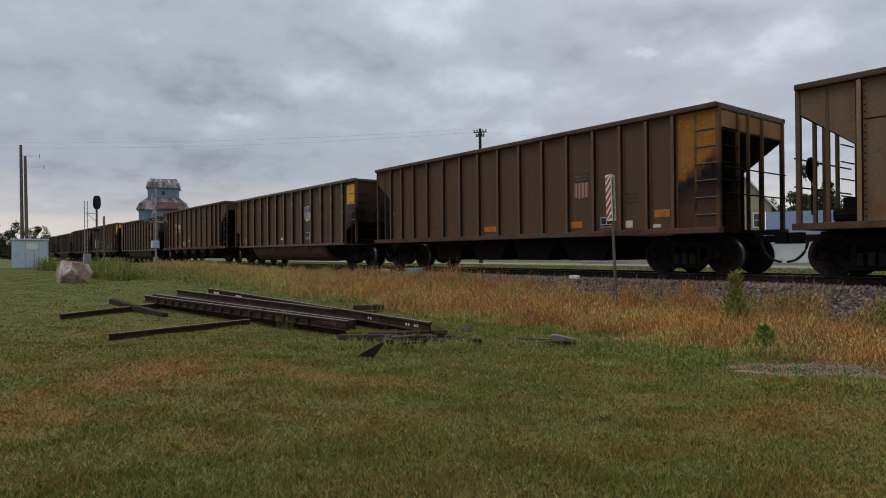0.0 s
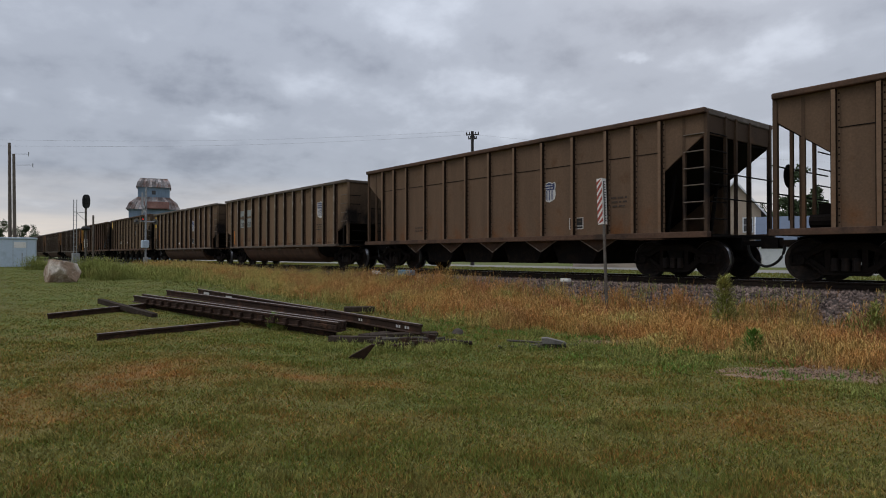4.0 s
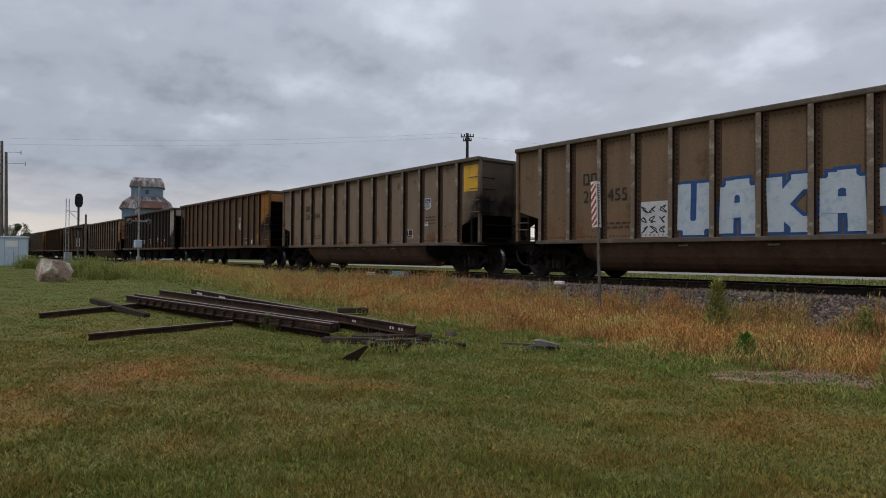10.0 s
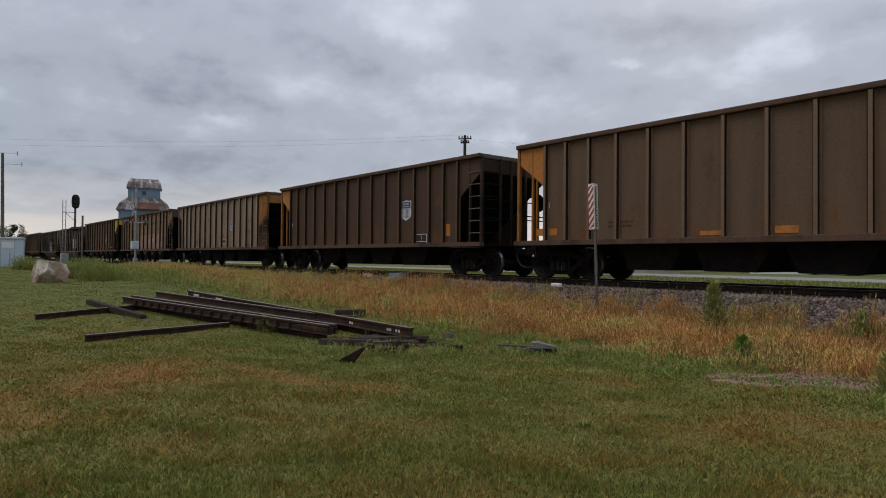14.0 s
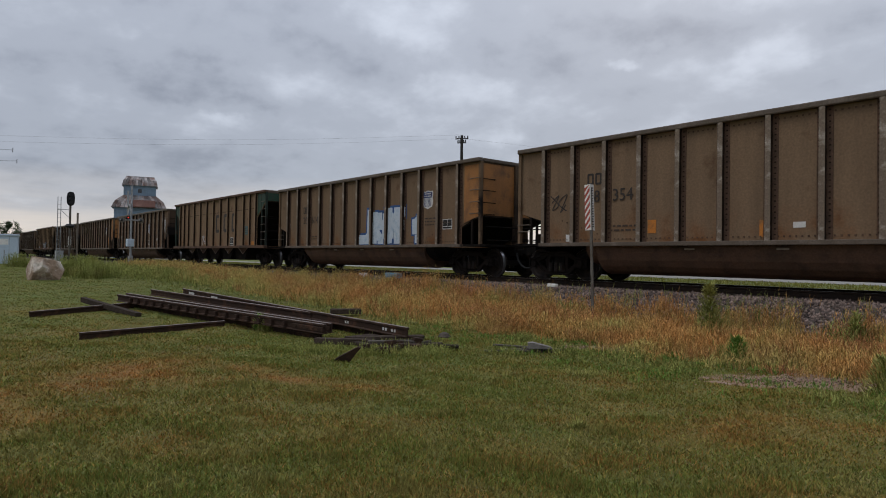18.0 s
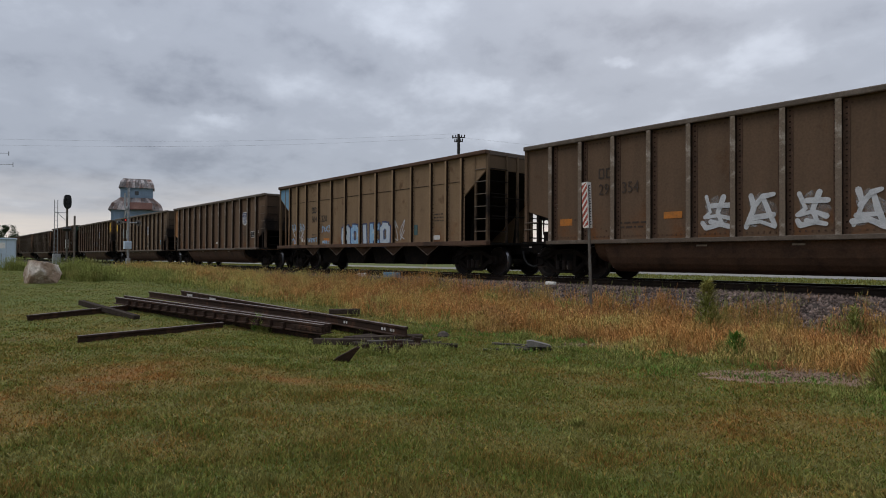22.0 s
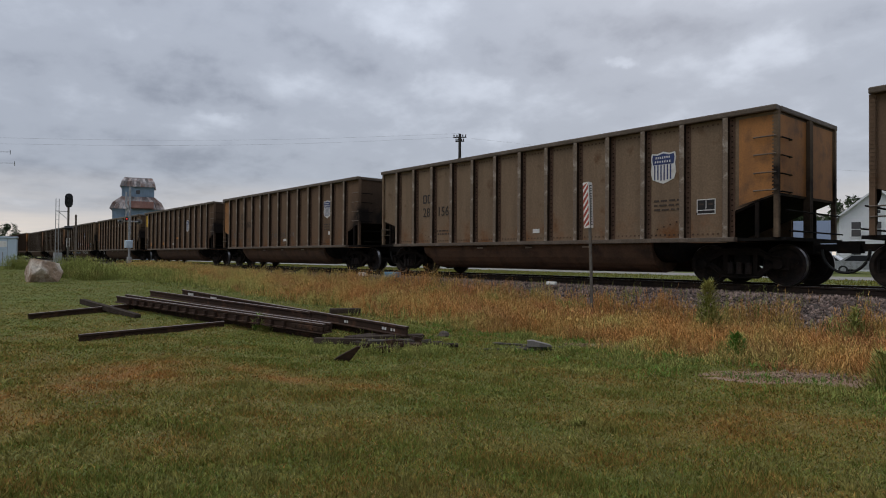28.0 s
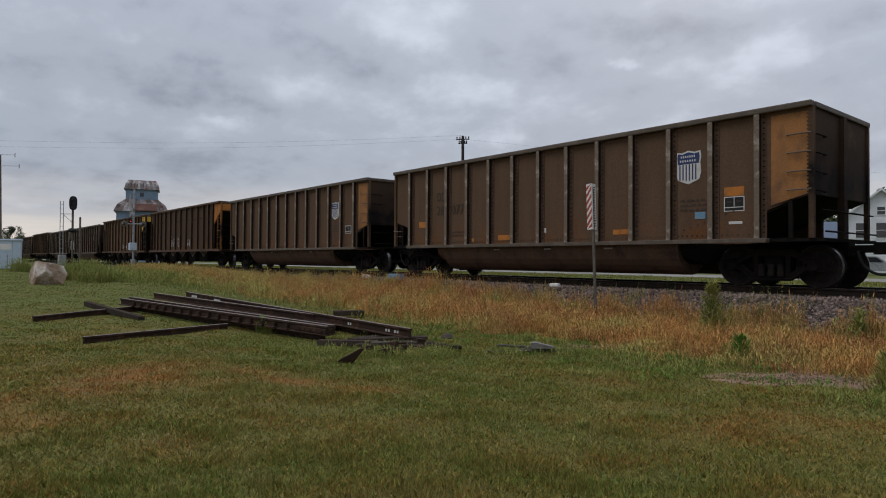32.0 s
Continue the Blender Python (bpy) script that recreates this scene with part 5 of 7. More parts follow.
mark(29, "data", 5.68, 1.77, 0.47, 0.34)
mark(29, "tag", 6.36, 1.88, 0.15, 0.16)
mark(29, "tag", 0.53, 1.39, 0.28, 0.12)
mark(30, "pale", -4.61, 2.50, 0.84, 0.79)
mark(30, "pale", -3.65, 2.41, 0.84, 0.71)
mark(30, "shield", 2.53, 2.54, 0.52, 0.69)
mark(30, "data", 2.54, 1.45, 0.40, 0.28)
mark(30, "tag", -0.49, 1.36, 0.30, 0.13)
mark(30, "blue", 5.70, 1.69, 0.26, 0.12)
mark(30, "teal", 5.71, 1.51, 0.26, 0.18)
mark(30, "yellow", 6.06, 1.67, 0.16, 1.02)
mark(31, "shield", 2.58, 2.57, 0.63, 0.72)
mark(31, "scribble", -0.18, 1.66, 1.16, 0.78)
mark(31, "scribbleblue", 1.51, 1.74, 0.34, 0.48)
mark(31, "data", 2.58, 1.46, 0.42, 0.34)
mark(31, "tag", 3.47, 1.71, 0.17, 0.16)
mark(31, "tag", 4.67, 1.48, 0.22, 0.13)
mark(31, "number_faint", -4.55, 2.19, 0, 0, "28017")
mark(32, "cnw", 1.89, 2.51, 3.09, 0.72)
mark(32, "data", 2.73, 1.38, 0.53, 0.42)
mark(32, "tag", 4.62, 1.94, 0.60, 0.53)
mark(33, "shield", 4.65, 2.67, 0.63, 0.78)
mark(34, "shield", 4.65, 2.67, 0.63, 0.78)
mark(34, "data", 5.7, 1.8, 0.46, 0.33)
mark(34, "orange", -2.5, 1.22, 0.5, 0.13)
mark(35, "shield", 4.65, 2.79, 0.68, 0.78)
mark(35, "data", 5.74, 1.78, 0.45, 0.35)
mark(35, "tag", 0.55, 1.36, 0.26, 0.12)
mark(35, "rust", 6.22, 1.68, 0.15, 0.64)
mark(35, "number_dark", -4.91, 2.00, 0, 0, "28156")
mark(36, "shield", 4.68, 2.65, 0.62, 0.78)
mark(36, "tag", 0.56, 1.36, 0.31, 0.12)
mark(36, "tag", 4.90, 1.60, 0.22, 0.14)
mark(36, "rust", 3.01, 1.69, 0.12, 0.64)
mark(36, "faintscribble", -5.18, 1.71, 1.48, 0.37)
mark(36, "faintscribble", 0.34, 1.62, 2.52, 0.29)
mark(36, "number_faint", -4.93, 2.09, 0, 0, "28076")
mark(37, "shield", 2.51, 2.53, 0.66, 0.77)
mark(37, "tag", -0.42, 1.38, 0.26, 0.13)
mark(37, "number_faint", -4.85, 2.1, 0, 0, "29152")
mark(37, "orange", -2.67, 1.42, 0.42, 0.15)
mark(37, "orange", 0.5, 1.75, 0.45, 0.12)
mark(37, "orange", -5.75, 1.4, 0.2, 0.24)
mark(38, "rust", -5.19, 1.41, 0.13, 0.39)
mark(38, "tag", -4.83, 1.40, 0.10, 0.17)
mark(38, "number_dark", -4.74, 2.07, 0, 0, "28019")
mark(38, "shield", 4.65, 2.67, 0.63, 0.78)
mark(38, "data", 5.7, 1.8, 0.46, 0.33)
mark(38, "pale", -0.1, 1.75, 0.5, 0.8)
mark(39, "pale", -4.44, 2.57, 0.97, 0.81)
mark(39, "pale", -3.39, 2.48, 0.91, 0.78)
mark(39, "shield", 2.60, 2.54, 0.67, 0.74)
mark(39, "data", 2.61, 1.44, 0.45, 0.29)
mark(39, "scribbleblue", -1.85, 1.66, 2.5, 0.62)
mark(39, "scribblegold", -4.75, 1.55, 0.75, 0.5)
mark(39, "scribbleorange", -3.75, 1.35, 0.7, 0.3)
mark(39, "tubtag", -3.2, 0.80, 1.1, 0.24, "gold")
mark(39, "tubtag", -1.1, 0.80, 2.0, 0.24, "blue")
mark(39, "tubtag", 2.6, 0.82, 2.6, 0.26, "white")
mark(39, "scribble", 1.19, 1.59, 1.91, 0.56)
mark(39, "scribblered", 4.2, 1.57, 1.5, 0.42)
mark(39, "scribbleblue", 5.7, 1.62, 0.8, 0.5)
mark(39, "orange", -5.7, 1.50, 0.40, 0.22)
mark(39, "number_dark", -4.80, 2.22, 0, 0, "28393")
mark(40, "shield", 4.73, 2.77, 0.64, 0.80)
mark(40, "data", 5.82, 1.84, 0.46, 0.33)
mark(40, "orange", 5.82, 2.12, 0.46, 0.2)
mark(40, "blue", 5.02, 1.62, 0.26, 0.16)
mark(40, "tag", 5.85, 1.42, 0.3, 0.06)
mark(40, "orange", -5.5, 1.8, 0.45, 0.2)
mark(40, "orange", -3.0, 1.2, 0.45, 0.12)
mark(40, "orange", -1.4, 1.25, 0.5, 0.16)
mark(40, "orange", 2.9, 1.3, 0.55, 0.13)
mark(40, "tag", 0.2, 1.42, 0.24, 0.13)
mark(40, "number_faint", -4.6, 2.1, 0, 0, "28077")
mark(41, "shield", 4.6, 2.65, 0.62, 0.76)
mark(41, "data", 5.7, 1.8, 0.46, 0.33)
mark(42, "scribble", -1.2, 1.7, 2.6, 0.8)
mark(42, "scribble", 1.6, 1.6, 1.5, 0.6)
mark(43, "scribble", 0.5, 1.5, 2.2, 0.4)
mark(44, "shield", 4.6, 2.65, 0.62, 0.76)
mark(45, "shield", 4.6, 2.65, 0.62, 0.76)
mark(47, "shield", 2.5, 2.5, 0.62, 0.76)
# small shifts of single cars along the train, in metres
SHIFT = {-1: 0.2, 0: 0.08, 3: -0.08, 4: -0.19, 5: -0.12, 6: -0.12, 7: -0.06, 8: 0.2, 9: 0.36, 10: 0.26, 11: 0.24, 12: 0.22, 13: 0.25, 14: 0.15,
         15: 0.09, 16: 0.12, 17: 0.16, 18: 0.11, 24: 0.0, 25: -0.06, 32: -0.2, 37: 0.1, 39: 0.1, 40: 0.12}


def dress(car, n, kind, tone, lead, trail):
    gon = kind == "G"
    for o in car.children:
        if o.type == "MESH" and o.data.materials and o.data.materials[0] == car_paint:
            # tone factor: end walls and end posts darker, ribs lighter than the sides
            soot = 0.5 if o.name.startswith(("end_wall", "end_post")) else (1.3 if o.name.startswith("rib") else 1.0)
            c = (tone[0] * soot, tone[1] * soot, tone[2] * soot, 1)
            if not gon and o.name.startswith(("corner_post", "ladder_stile", "end_post")):
                at_front = sum(v.co.x for v in o.data.vertices) > 0
                c = POSTS.get(lead if at_front else trail, (tone[0] * 0.62, tone[1] * 0.62, tone[2] * 0.62, 1))
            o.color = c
    for side, code in ((1, lead), (-1, trail)):
        if code == "W":
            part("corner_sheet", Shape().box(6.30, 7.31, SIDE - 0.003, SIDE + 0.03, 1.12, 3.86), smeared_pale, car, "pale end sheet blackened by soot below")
            part("painted_end", Shape().box(7.362, 7.368, -1.5, 1.5, 3.40, 3.84), pale_end, car)
        elif code == "H" and side > 0:
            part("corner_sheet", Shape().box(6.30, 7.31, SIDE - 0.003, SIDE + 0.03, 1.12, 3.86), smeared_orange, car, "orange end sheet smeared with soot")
            part("painted_end", Shape().box(7.362, 7.368, -1.5, 1.5, 3.44, 3.84), tan_yellow, car)
        elif code:
            end_panel(car, side, PANEL[code], ("gondola" if code == "T" else "block") if gon else "hopper", n in (10, 11, 12, 16, 23, 26, 35))
    base = 1.01 if gon else 1.10
    sprayed = {"scribble": spray_white, "scribbleblue": spray_blue, "darkscribble": dark_letter, "faintscribble": chord_metal, "scribblegold": decal_yellow, "scribblered": decal_red, "scribbleorange": decal_orange}
    flat = {"tag": ("white_tag", decal_white), "orange": ("orange_patch", decal_orange), "rust": ("rust_streak", decal_orange), "yellow": ("yellow_stripe", decal_yellow),
            "blue": ("blue_patch", decal_blue), "teal": ("teal_patch", decal_teal), "bluepale": ("pale_patch", decal_teal), "pale": ("pale_patch", pale_panel), "pink": ("pink_band", decal_pink)}
    for k, (what, x, z, w, h, words) in enumerate(MARKS.get(n, ())):
        x -= 0.0 if n in (-1, 14) else SHIFT.get(n, 0.0)
        if what in flat:
            plate(car, flat[what][0], x - w / 2, x + w / 2, max(z - h / 2, base + 0.06), z + h / 2, flat[what][1])
        elif what in ("shield", "shieldplain"):
            shield(car, x, z, w, h, what == "shield", decal_red if n in (0, 21) else decal_navy)
        elif what == "data":
            data_panel(car, x, z, w, h)
        elif what in sprayed:
            scribble(car, x - w / 2, x + w / 2, max(z - h / 2, base + 0.06), z + h / 2, sprayed[what], n * 7 + k, max(2, round(w / max(h, 0.2) * 1.5)), 0.015)
        elif what == "tubtag":
            scribble(car, x - w / 2, x + w / 2, z - h / 2, z + h / 2, {"gold": decal_yellow, "blue": spray_blue, "white": spray_white}[words], n * 7 + k, max(2, round(w / 0.42)), 0.013, True)
        elif what == "tagline":
            names = ("ring", "ar", "bar", "ess", "fork", "cup", "kay", "two")
            count = int(words)
            for j in range(count):
                brush_letter(car, names[(j * 3 + n + k) % 8], x - w / 2 + (j + 0.15) * w / count, x - w / 2 + (j + 0.8) * w / count, z - h / 2, z + h / 2, 0.028, faint_spray, None, n + j)
        elif what == "scribblebox":
            plate(car, "pale_patch", x - w / 2, x + w / 2, max(z - h / 2, base + 0.06), z + h / 2, spray_white)
            for r in range(3):
                scribble(car, x - w * 0.4, x + w * 0.4, z - h * 0.4 + r * h * 0.28, z - h * 0.4 + (r + 0.8) * h * 0.28, dark_letter, n * 7 + k + r, 3, 0.014)
        elif what == "star":
            plate_mist(car, x, z, w * 0.9, h * 0.95)
            brush_letter(car, ("star1", "star2")[k % 2], x - w * 0.36, x + w * 0.36, z - h * 0.40, z + h * 0.42, 0.06, spray_white, None, k)
        elif what.startswith("letters"):
            lo, hi = max(z - h / 2, base + 0.08) + 0.14, z + h / 2 - 0.14
            if what == "letters2":
                for j, g in enumerate(("two", "ex", "el")):
                    brush_letter(car, g, x - w / 2 + (j + 0.12) * w / 3, x - w / 2 + (j + 0.82) * w / 3, lo, hi, 0.13, decal_black, spray_white, j)
            else:
                for j, g in enumerate(("cup", "arch", "kay", "arch", "fork")):
                    left = -2.126 + 1.046 * j
                    brush_letter(car, g, left + 0.30, left + 0.78, 1.29, 2.16, 0.165, spray_pale, spray_rim, j)
        elif what == "blockblue":
            plate_mist(car, x, z, w * 1.05, h)
            for j, g in enumerate(("arch", "ring", "bar", "kay", "ring")):
                brush_letter(car, g, x - w / 2 + (j + 0.2) * w / 5, x - w / 2 + (j + 0.8) * w / 5, z - h * 0.30, z + h * 0.34, 0.11, spray_blue if j % 2 else spray_pale, decal_navy, j)
        elif what == "bubble":
            lo, hi = max(z - h / 2, base + 0.08) + 0.2, z + h / 2 - 0.2
            for j, (g, u, v) in enumerate((("hook", 0.06, 0.22), ("ar", 0.30, 0.40), ("ring", 0.48, 0.57), ("ess", 0.65, 0.74))):
                brush_letter(car, g, x - w / 2 + u * w, x - w / 2 + v * w, lo, hi - 0.1 * (j == 1), 0.19, spray_pale, spray_rim, j)
            brush_letter(car, "query", x + w * 0.42, x + w * 0.48, lo - 0.05, hi - 0.3, 0.14, spray_pale, spray_rim, 9)
        elif what == "cnw":
            bar_letters(car, x - w / 2, z - h / 2, h, 3, dark_letter if n == 24 else faint_letter, (w - 0.62 * h) / (2 * h) - 0.62)
        elif what == "badge":
            plate(car, "blue_patch", x - w / 2, x + w / 2, z - h / 2, z + h / 2, decal_blue)
            plate(car, "white_tag", x - w * 0.12, x + w * 0.12, z - h * 0.5, z + h * 0.45, decal_white, lift=0.003)
        elif what == "print":
            small_print(car, x - w / 2, z + h / 2, w, max(2, round(h / 0.13)), decal_white, n)
        elif what.startswith("number"):
            mat = {"number_white": decal_white, "number_dark": dark_letter, "number_faint": faint_letter}[what]
            hop = not gon or len(words) == 6
            size, narrow = (0.40, 0.83) if not gon else ((0.37, 0.88) if hop else ((0.41, 0.85) if n == 27 else (0.46, 0.92)))
            step, half = size * narrow * 0.62, len(words) // 2
            ribs = [-6.31 + 1.046 * i for i in range(13)] if gon else [w * r for r in WIDE_RIBS for w in (-1, 1)]
            rib = min(ribs, key=lambda r: abs(r - (x + half * step + 0.08)))
            x0 = rib - 0.08 - half * step
            bar_letters(car, x0, z + size * 1.02, size * 0.68, 3 if hop else 2, mat, 0.2)
            number(car, words[:half], x0, z, size, mat, narrow)
            number(car, words[half:], rib + 0.2, z, size, mat, narrow)
    small_print(car, 4.4 if gon else 4.5, base + 0.95, 0.7, 3, faint_letter, n)
    small_print(car, -4.1, base + 0.45, 0.8, 2, faint_letter, n + 9)
    plate(car, "white_tag", -6.24, -6.14, base + 0.95, base + 1.12, decal_white)


def build_train():
    bogie = build_bogie()
    makers = {"G": build_gondola(bogie), "H": build_hopper(bogie), "N": build_hopper(bogie, True)}
    train = {}
    names = {"G": "gondola", "H": "hopper"}
    for n in range(-2, 53):
        kind, tone, lead, trail = CARS.get(n, (("G", BROWN, None, None), ("H", DARK, None, None), ("G", RUST, "T", None))[n % 3])
        car = copy_thing(makers["N" if n in (0, 14, 15, 17, 18, 19) else kind], pose(0, 0, 0))
        k = random.Random(100 + n).uniform(0.92, 1.08)
        dress(car, n, kind, (tone[0] * k, tone[1] * k, tone[2] * k, 1), lead, trail)
        kinds = {m[0] for m in MARKS.get(n, ())}
        more = " with sprayed graffiti" if kinds & {"scribble", "letters2", "letters5", "bubble", "star", "blockblue"} else (" with painted end panel" if lead or trail else " with plain ends")
        tagged(car, WORDS[tone] + " steel coal " + names[kind] + more + " on the track")
        train[n] = car
    for o in [bogie, *makers.values()]:
        for c in (*o.children_recursive, o):
            bpy.data.objects.remove(c)
    return train


TRAIN = build_train()


def advance(t):
    """How far the train has come, in metres."""
    return -0.045 + 20.4627 * t + 0.001648 * t * t


def motions():
    for n, car in TRAIN.items():
        start = -15.06 - n * PITCH + SHIFT.get(n, 0.0)
        walk(car, [(t, pose(start + advance(t), TRACK_Y, 0)) for t in (0, 8, 16, 24, 32)])
    # the wheels roll: one turning for each axle of a truck, shared by all trucks
    first = {}
    for car in TRAIN.values():
        for bogie in car.children:
            if not bogie.name.startswith("bogie"):
                continue
            for ws in bogie.children:
                if not ws.name.startswith("wheelset"):
                    continue
                x = round(ws.location.x, 2)
                if x not in first:
                    walk(ws, [(i / 30, pose(x, 0, WHEEL_R, 0, math.degrees(advance(i / 30) / WHEEL_R) % 360, 0)) for i in range(961)])
                    first[x] = ws
                else:
                    ws.rotation_mode = "QUATERNION"
                    keys = ws.animation_data_create()
                    keys.action = first[x].animation_data.action
                    keys.action_slot = first[x].animation_data.action_slot

# ---- things beside the line ----
def level(x, y):
    return float(ground_z(x, y))


def build_marker():
    """Post with a striped board and a lettered board set at an angle."""
    x, y = -9.24, 12.3
    m = thing("marker_sign", "red and white striped marker sign on a steel post", "sign", pose(x, y, level(x, y), 1.0, -1.4, 0))
    part("post", Shape().box(-0.035, 0.035, -0.02, 0.02, -0.2, 3.2, cut=0.008), post_steel, m, "grey steel channel post")
    board = part("striped_board", Shape().box(-0.105, 0.105, -0.006, 0.006, 0, 1.08), sign_white, m, "white board with slanted red stripes", at=pose(0.03 - 0.10, -0.06 + 0.033, 2.28, 0, 0, -18))
    clip = lambda z: min(1.075, max(0.005, z))
    for k in range(7):
        z = -0.12 + 0.172 * k
        part("stripe", Shape().prism([(-0.104, clip(z)), (-0.104, clip(z + 0.09)), (0.104, clip(z + 0.28)), (0.104, clip(z + 0.19))], "y", -0.010, -0.005), sign_red, board)
    b = Shape().box(-0.105, 0.105, -0.006, 0.006, 0, 1.08, 0)
    for k in range(8):
        z = 0.07 + 0.122 * k
        b.box(-0.06, 0.06, -0.009, -0.006, z, z + 0.025, 1).box(-0.06, -0.03, -0.009, -0.006, z + 0.025, z + 0.085, 1).box(-0.02, 0.06, -0.009, -0.006, z + 0.06, z + 0.085, 1)
    part("lettered_board", b, [sign_white, decal_black], m, "white board with dark writing", at=pose(0.006, 0.045, 2.28, 0, 0, 103))


def build_signal():
    x, y = -66.4, 10.9
    s = thing("railway_signal", "black railway signal with round shielded head", "signal", pose(x, y, level(x, y)))
    part("mast", Shape().tube([(0, 0, -0.2), (0, 0, 5.2)], 0.09, 10), post_steel, s)
    prof = [(math.copysign(0.33 * abs(math.cos(a)) ** 0.7, math.cos(a)), math.copysign(0.64 * abs(math.sin(a)) ** 0.7, math.sin(a))) for a in [2 * math.pi * (k + 0.5) / 20 for k in range(20)]]
    back = Shape().prism([(p, 5.75 + q) for p, q in prof], "x", 0.10, 0.16)
    part("backboard", back, black_paint, s, "oval black target board")
    for z in (5.35, 5.72, 6.09):
        part("lamp_hood", Shape().tube([(0.12, 0, z), (0.55, 0, z)], [0.14, 0.15], 10), black_paint, s)
    part("lower_head", Shape().lathe([(0.02, 3.05), (0.30, 3.1), (0.40, 3.25), (0.30, 3.42), (0.02, 3.46)], False, 14), black_paint, s)
    part("cabinet", Shape().box(-0.3, 0.3, -1.1, -0.5, -0.1, 1.0, cut=0.03), galvanized, s)
    part("number_board", Shape().box(-0.02, 0.02, -0.12, 0.12, 1.5, 2.3), sign_white, s)
    lad = Shape()
    for d in (-0.95, -0.70):
        lad.tube([(-0.3, d, -0.2), (-0.3, d, 5.9)], 0.03, 6)
    for k in range(14):
        lad.tube([(-0.3, -0.95, 0.4 + 0.4 * k), (-0.3, -0.70, 0.4 + 0.4 * k)], 0.012, 4)
    lad.tube([(-0.3, -0.95, 4.75), (0, 0, 4.75)], 0.03, 6).tube([(-0.3, -0.7, 4.7), (0, -0.05, 4.0)], 0.025, 6)
    part("ladder_frame", lad, galvanized, s, "thin steel service frame")
    x, y = -62.9, 10.9
    solid("short_post", Shape().tube([(0, 0, -0.2), (0, 0, 4.3)], 0.08, 8), pole_wood, "plain weathered wooden line post", "post", pose(x, y, level(x, y)))


def build_crossing_signal():
    x, y = -45.5, 11.0
    s = thing("crossing_signal", "grey crossing signal mast with red flashing lamps", "signal", pose(x, y, level(x, y)))
    part("mast", Shape().tube([(0, 0, -0.2), (0, 0, 5.35)], 0.07, 10), galvanized, s)
    part("control_box", Shape().box(-0.2, 0.2, -0.26, 0.18, 1.30, 1.80, cut=0.03), cabinet_paint, s, "small pale equipment box")
    part("lower_box", Shape().box(-0.16, 0.16, -0.12, 0.12, 0.2, 0.7, cut=0.02), galvanized, s)
    part("cross_arm", Shape().tube([(0.05, -0.7, 3.05), (0.05, 0.7, 3.05)], 0.04, 8), galvanized, s)
    for y0 in (-0.58, 0.58):
        lamp = part("lamp_head", Shape().lathe([(0.05, 0.14), (0.15, 0.10), (0.20, 0.02), (0.20, 0.0), (0.10, -0.02)], n=14), post_steel, s, at=pose(0.05, y0, 3.05, 0, 0, 60))
        part("lens", Shape().lathe([(0.09, -0.02), (0.08, -0.05), (0.03, -0.07)], n=12), glass_dark, lamp, "dark red signal lens")
    side = part("side_lamp", Shape().tube([(0.0, -0.22, 3.2), (0.18, -0.22, 3.2)], [0.08, 0.11], 12), black_paint, s)
    part("lens", Shape().tube([(0.16, -0.22, 3.2), (0.19, -0.22, 3.2)], [0.055, 0.045], 12), red_lamp, side, "lit red signal lens")
    for a in (-38, 38):
        part("cross_board", Shape().box(-0.5, 0.5, -0.11, -0.09, -0.08, 0.08), galvanized, s, at=pose(0, 0, 3.9, 0, a, 0))


def build_cabinet():
    x, y = -53.6, 4.75
    c = thing("equipment_cabinet", "pale blue-grey metal equipment cabinet on the lawn", "cabinet", pose(x, y, level(x, y) - 0.14, 0, 0, -8))
    part("body", Shape().box(-0.8, 0.8, -1.2, 0.92, 0.08, 2.06, cut=0.03), cabinet_paint, c)
    part("lid", Shape().box(-0.88, 0.88, -1.27, 0.98, 2.06, 2.17, cut=0.03), cabinet_paint, c, "flat overhanging lid")
    part("plinth", Shape().box(-0.86, 0.86, -1.26, 0.97, -0.15, 0.08), gravel_road, c)
    part("notice", Shape().box(0.802, 0.81, -0.35, 0.35, 1.45, 1.85), sign_white, c)
    part("latch", Shape().box(0.80, 0.84, 0.10, 0.16, 0.5, 1.1), galvanized, c)
    for y0 in (-0.4, 0.4):
        part("door_seam", Shape().box(0.80, 0.806, y0 - 0.012, y0 + 0.012, 0.12, 2.02), galvanized, c)


def build_rock():
    x, y = -30.6, 4.12
    bm = bmesh.new()
    bmesh.ops.create_icosphere(bm, subdivisions=4, radius=1.0)
    rs = random.Random(3)
    cuts = [(Vector((rs.gauss(0, 1), rs.gauss(0, 1), rs.gauss(0, 0.8))).normalized(), rs.uniform(0.55, 0.88)) for _ in range(18)]
    for v in bm.verts:
        p = v.co.copy()
        for nrm, d in cuts:
            over = p.dot(nrm) - d
            if over > 0:
                p -= nrm * over * 0.97
        p += p.normalized() * 0.05 * noise.noise(p * 3.0) + p.normalized() * 0.035 * noise.noise(p * 8.0) + p.normalized() * 0.02 * noise.noise(p * 19.0)
        v.co = (p.x * 0.75, p.y * 0.86, p.z * 0.74)
    me = bpy.data.meshes.new("boulder")
    bm.to_mesh(me)
    bm.free()
    me.materials.append(field_rock)
    ob = tagged(new("boulder", me), "pale weathered angular boulder in the grass", "rock")
    ob.matrix_basis = pose(x, y, level(x, y) + 0.40, 0, 0, 12)


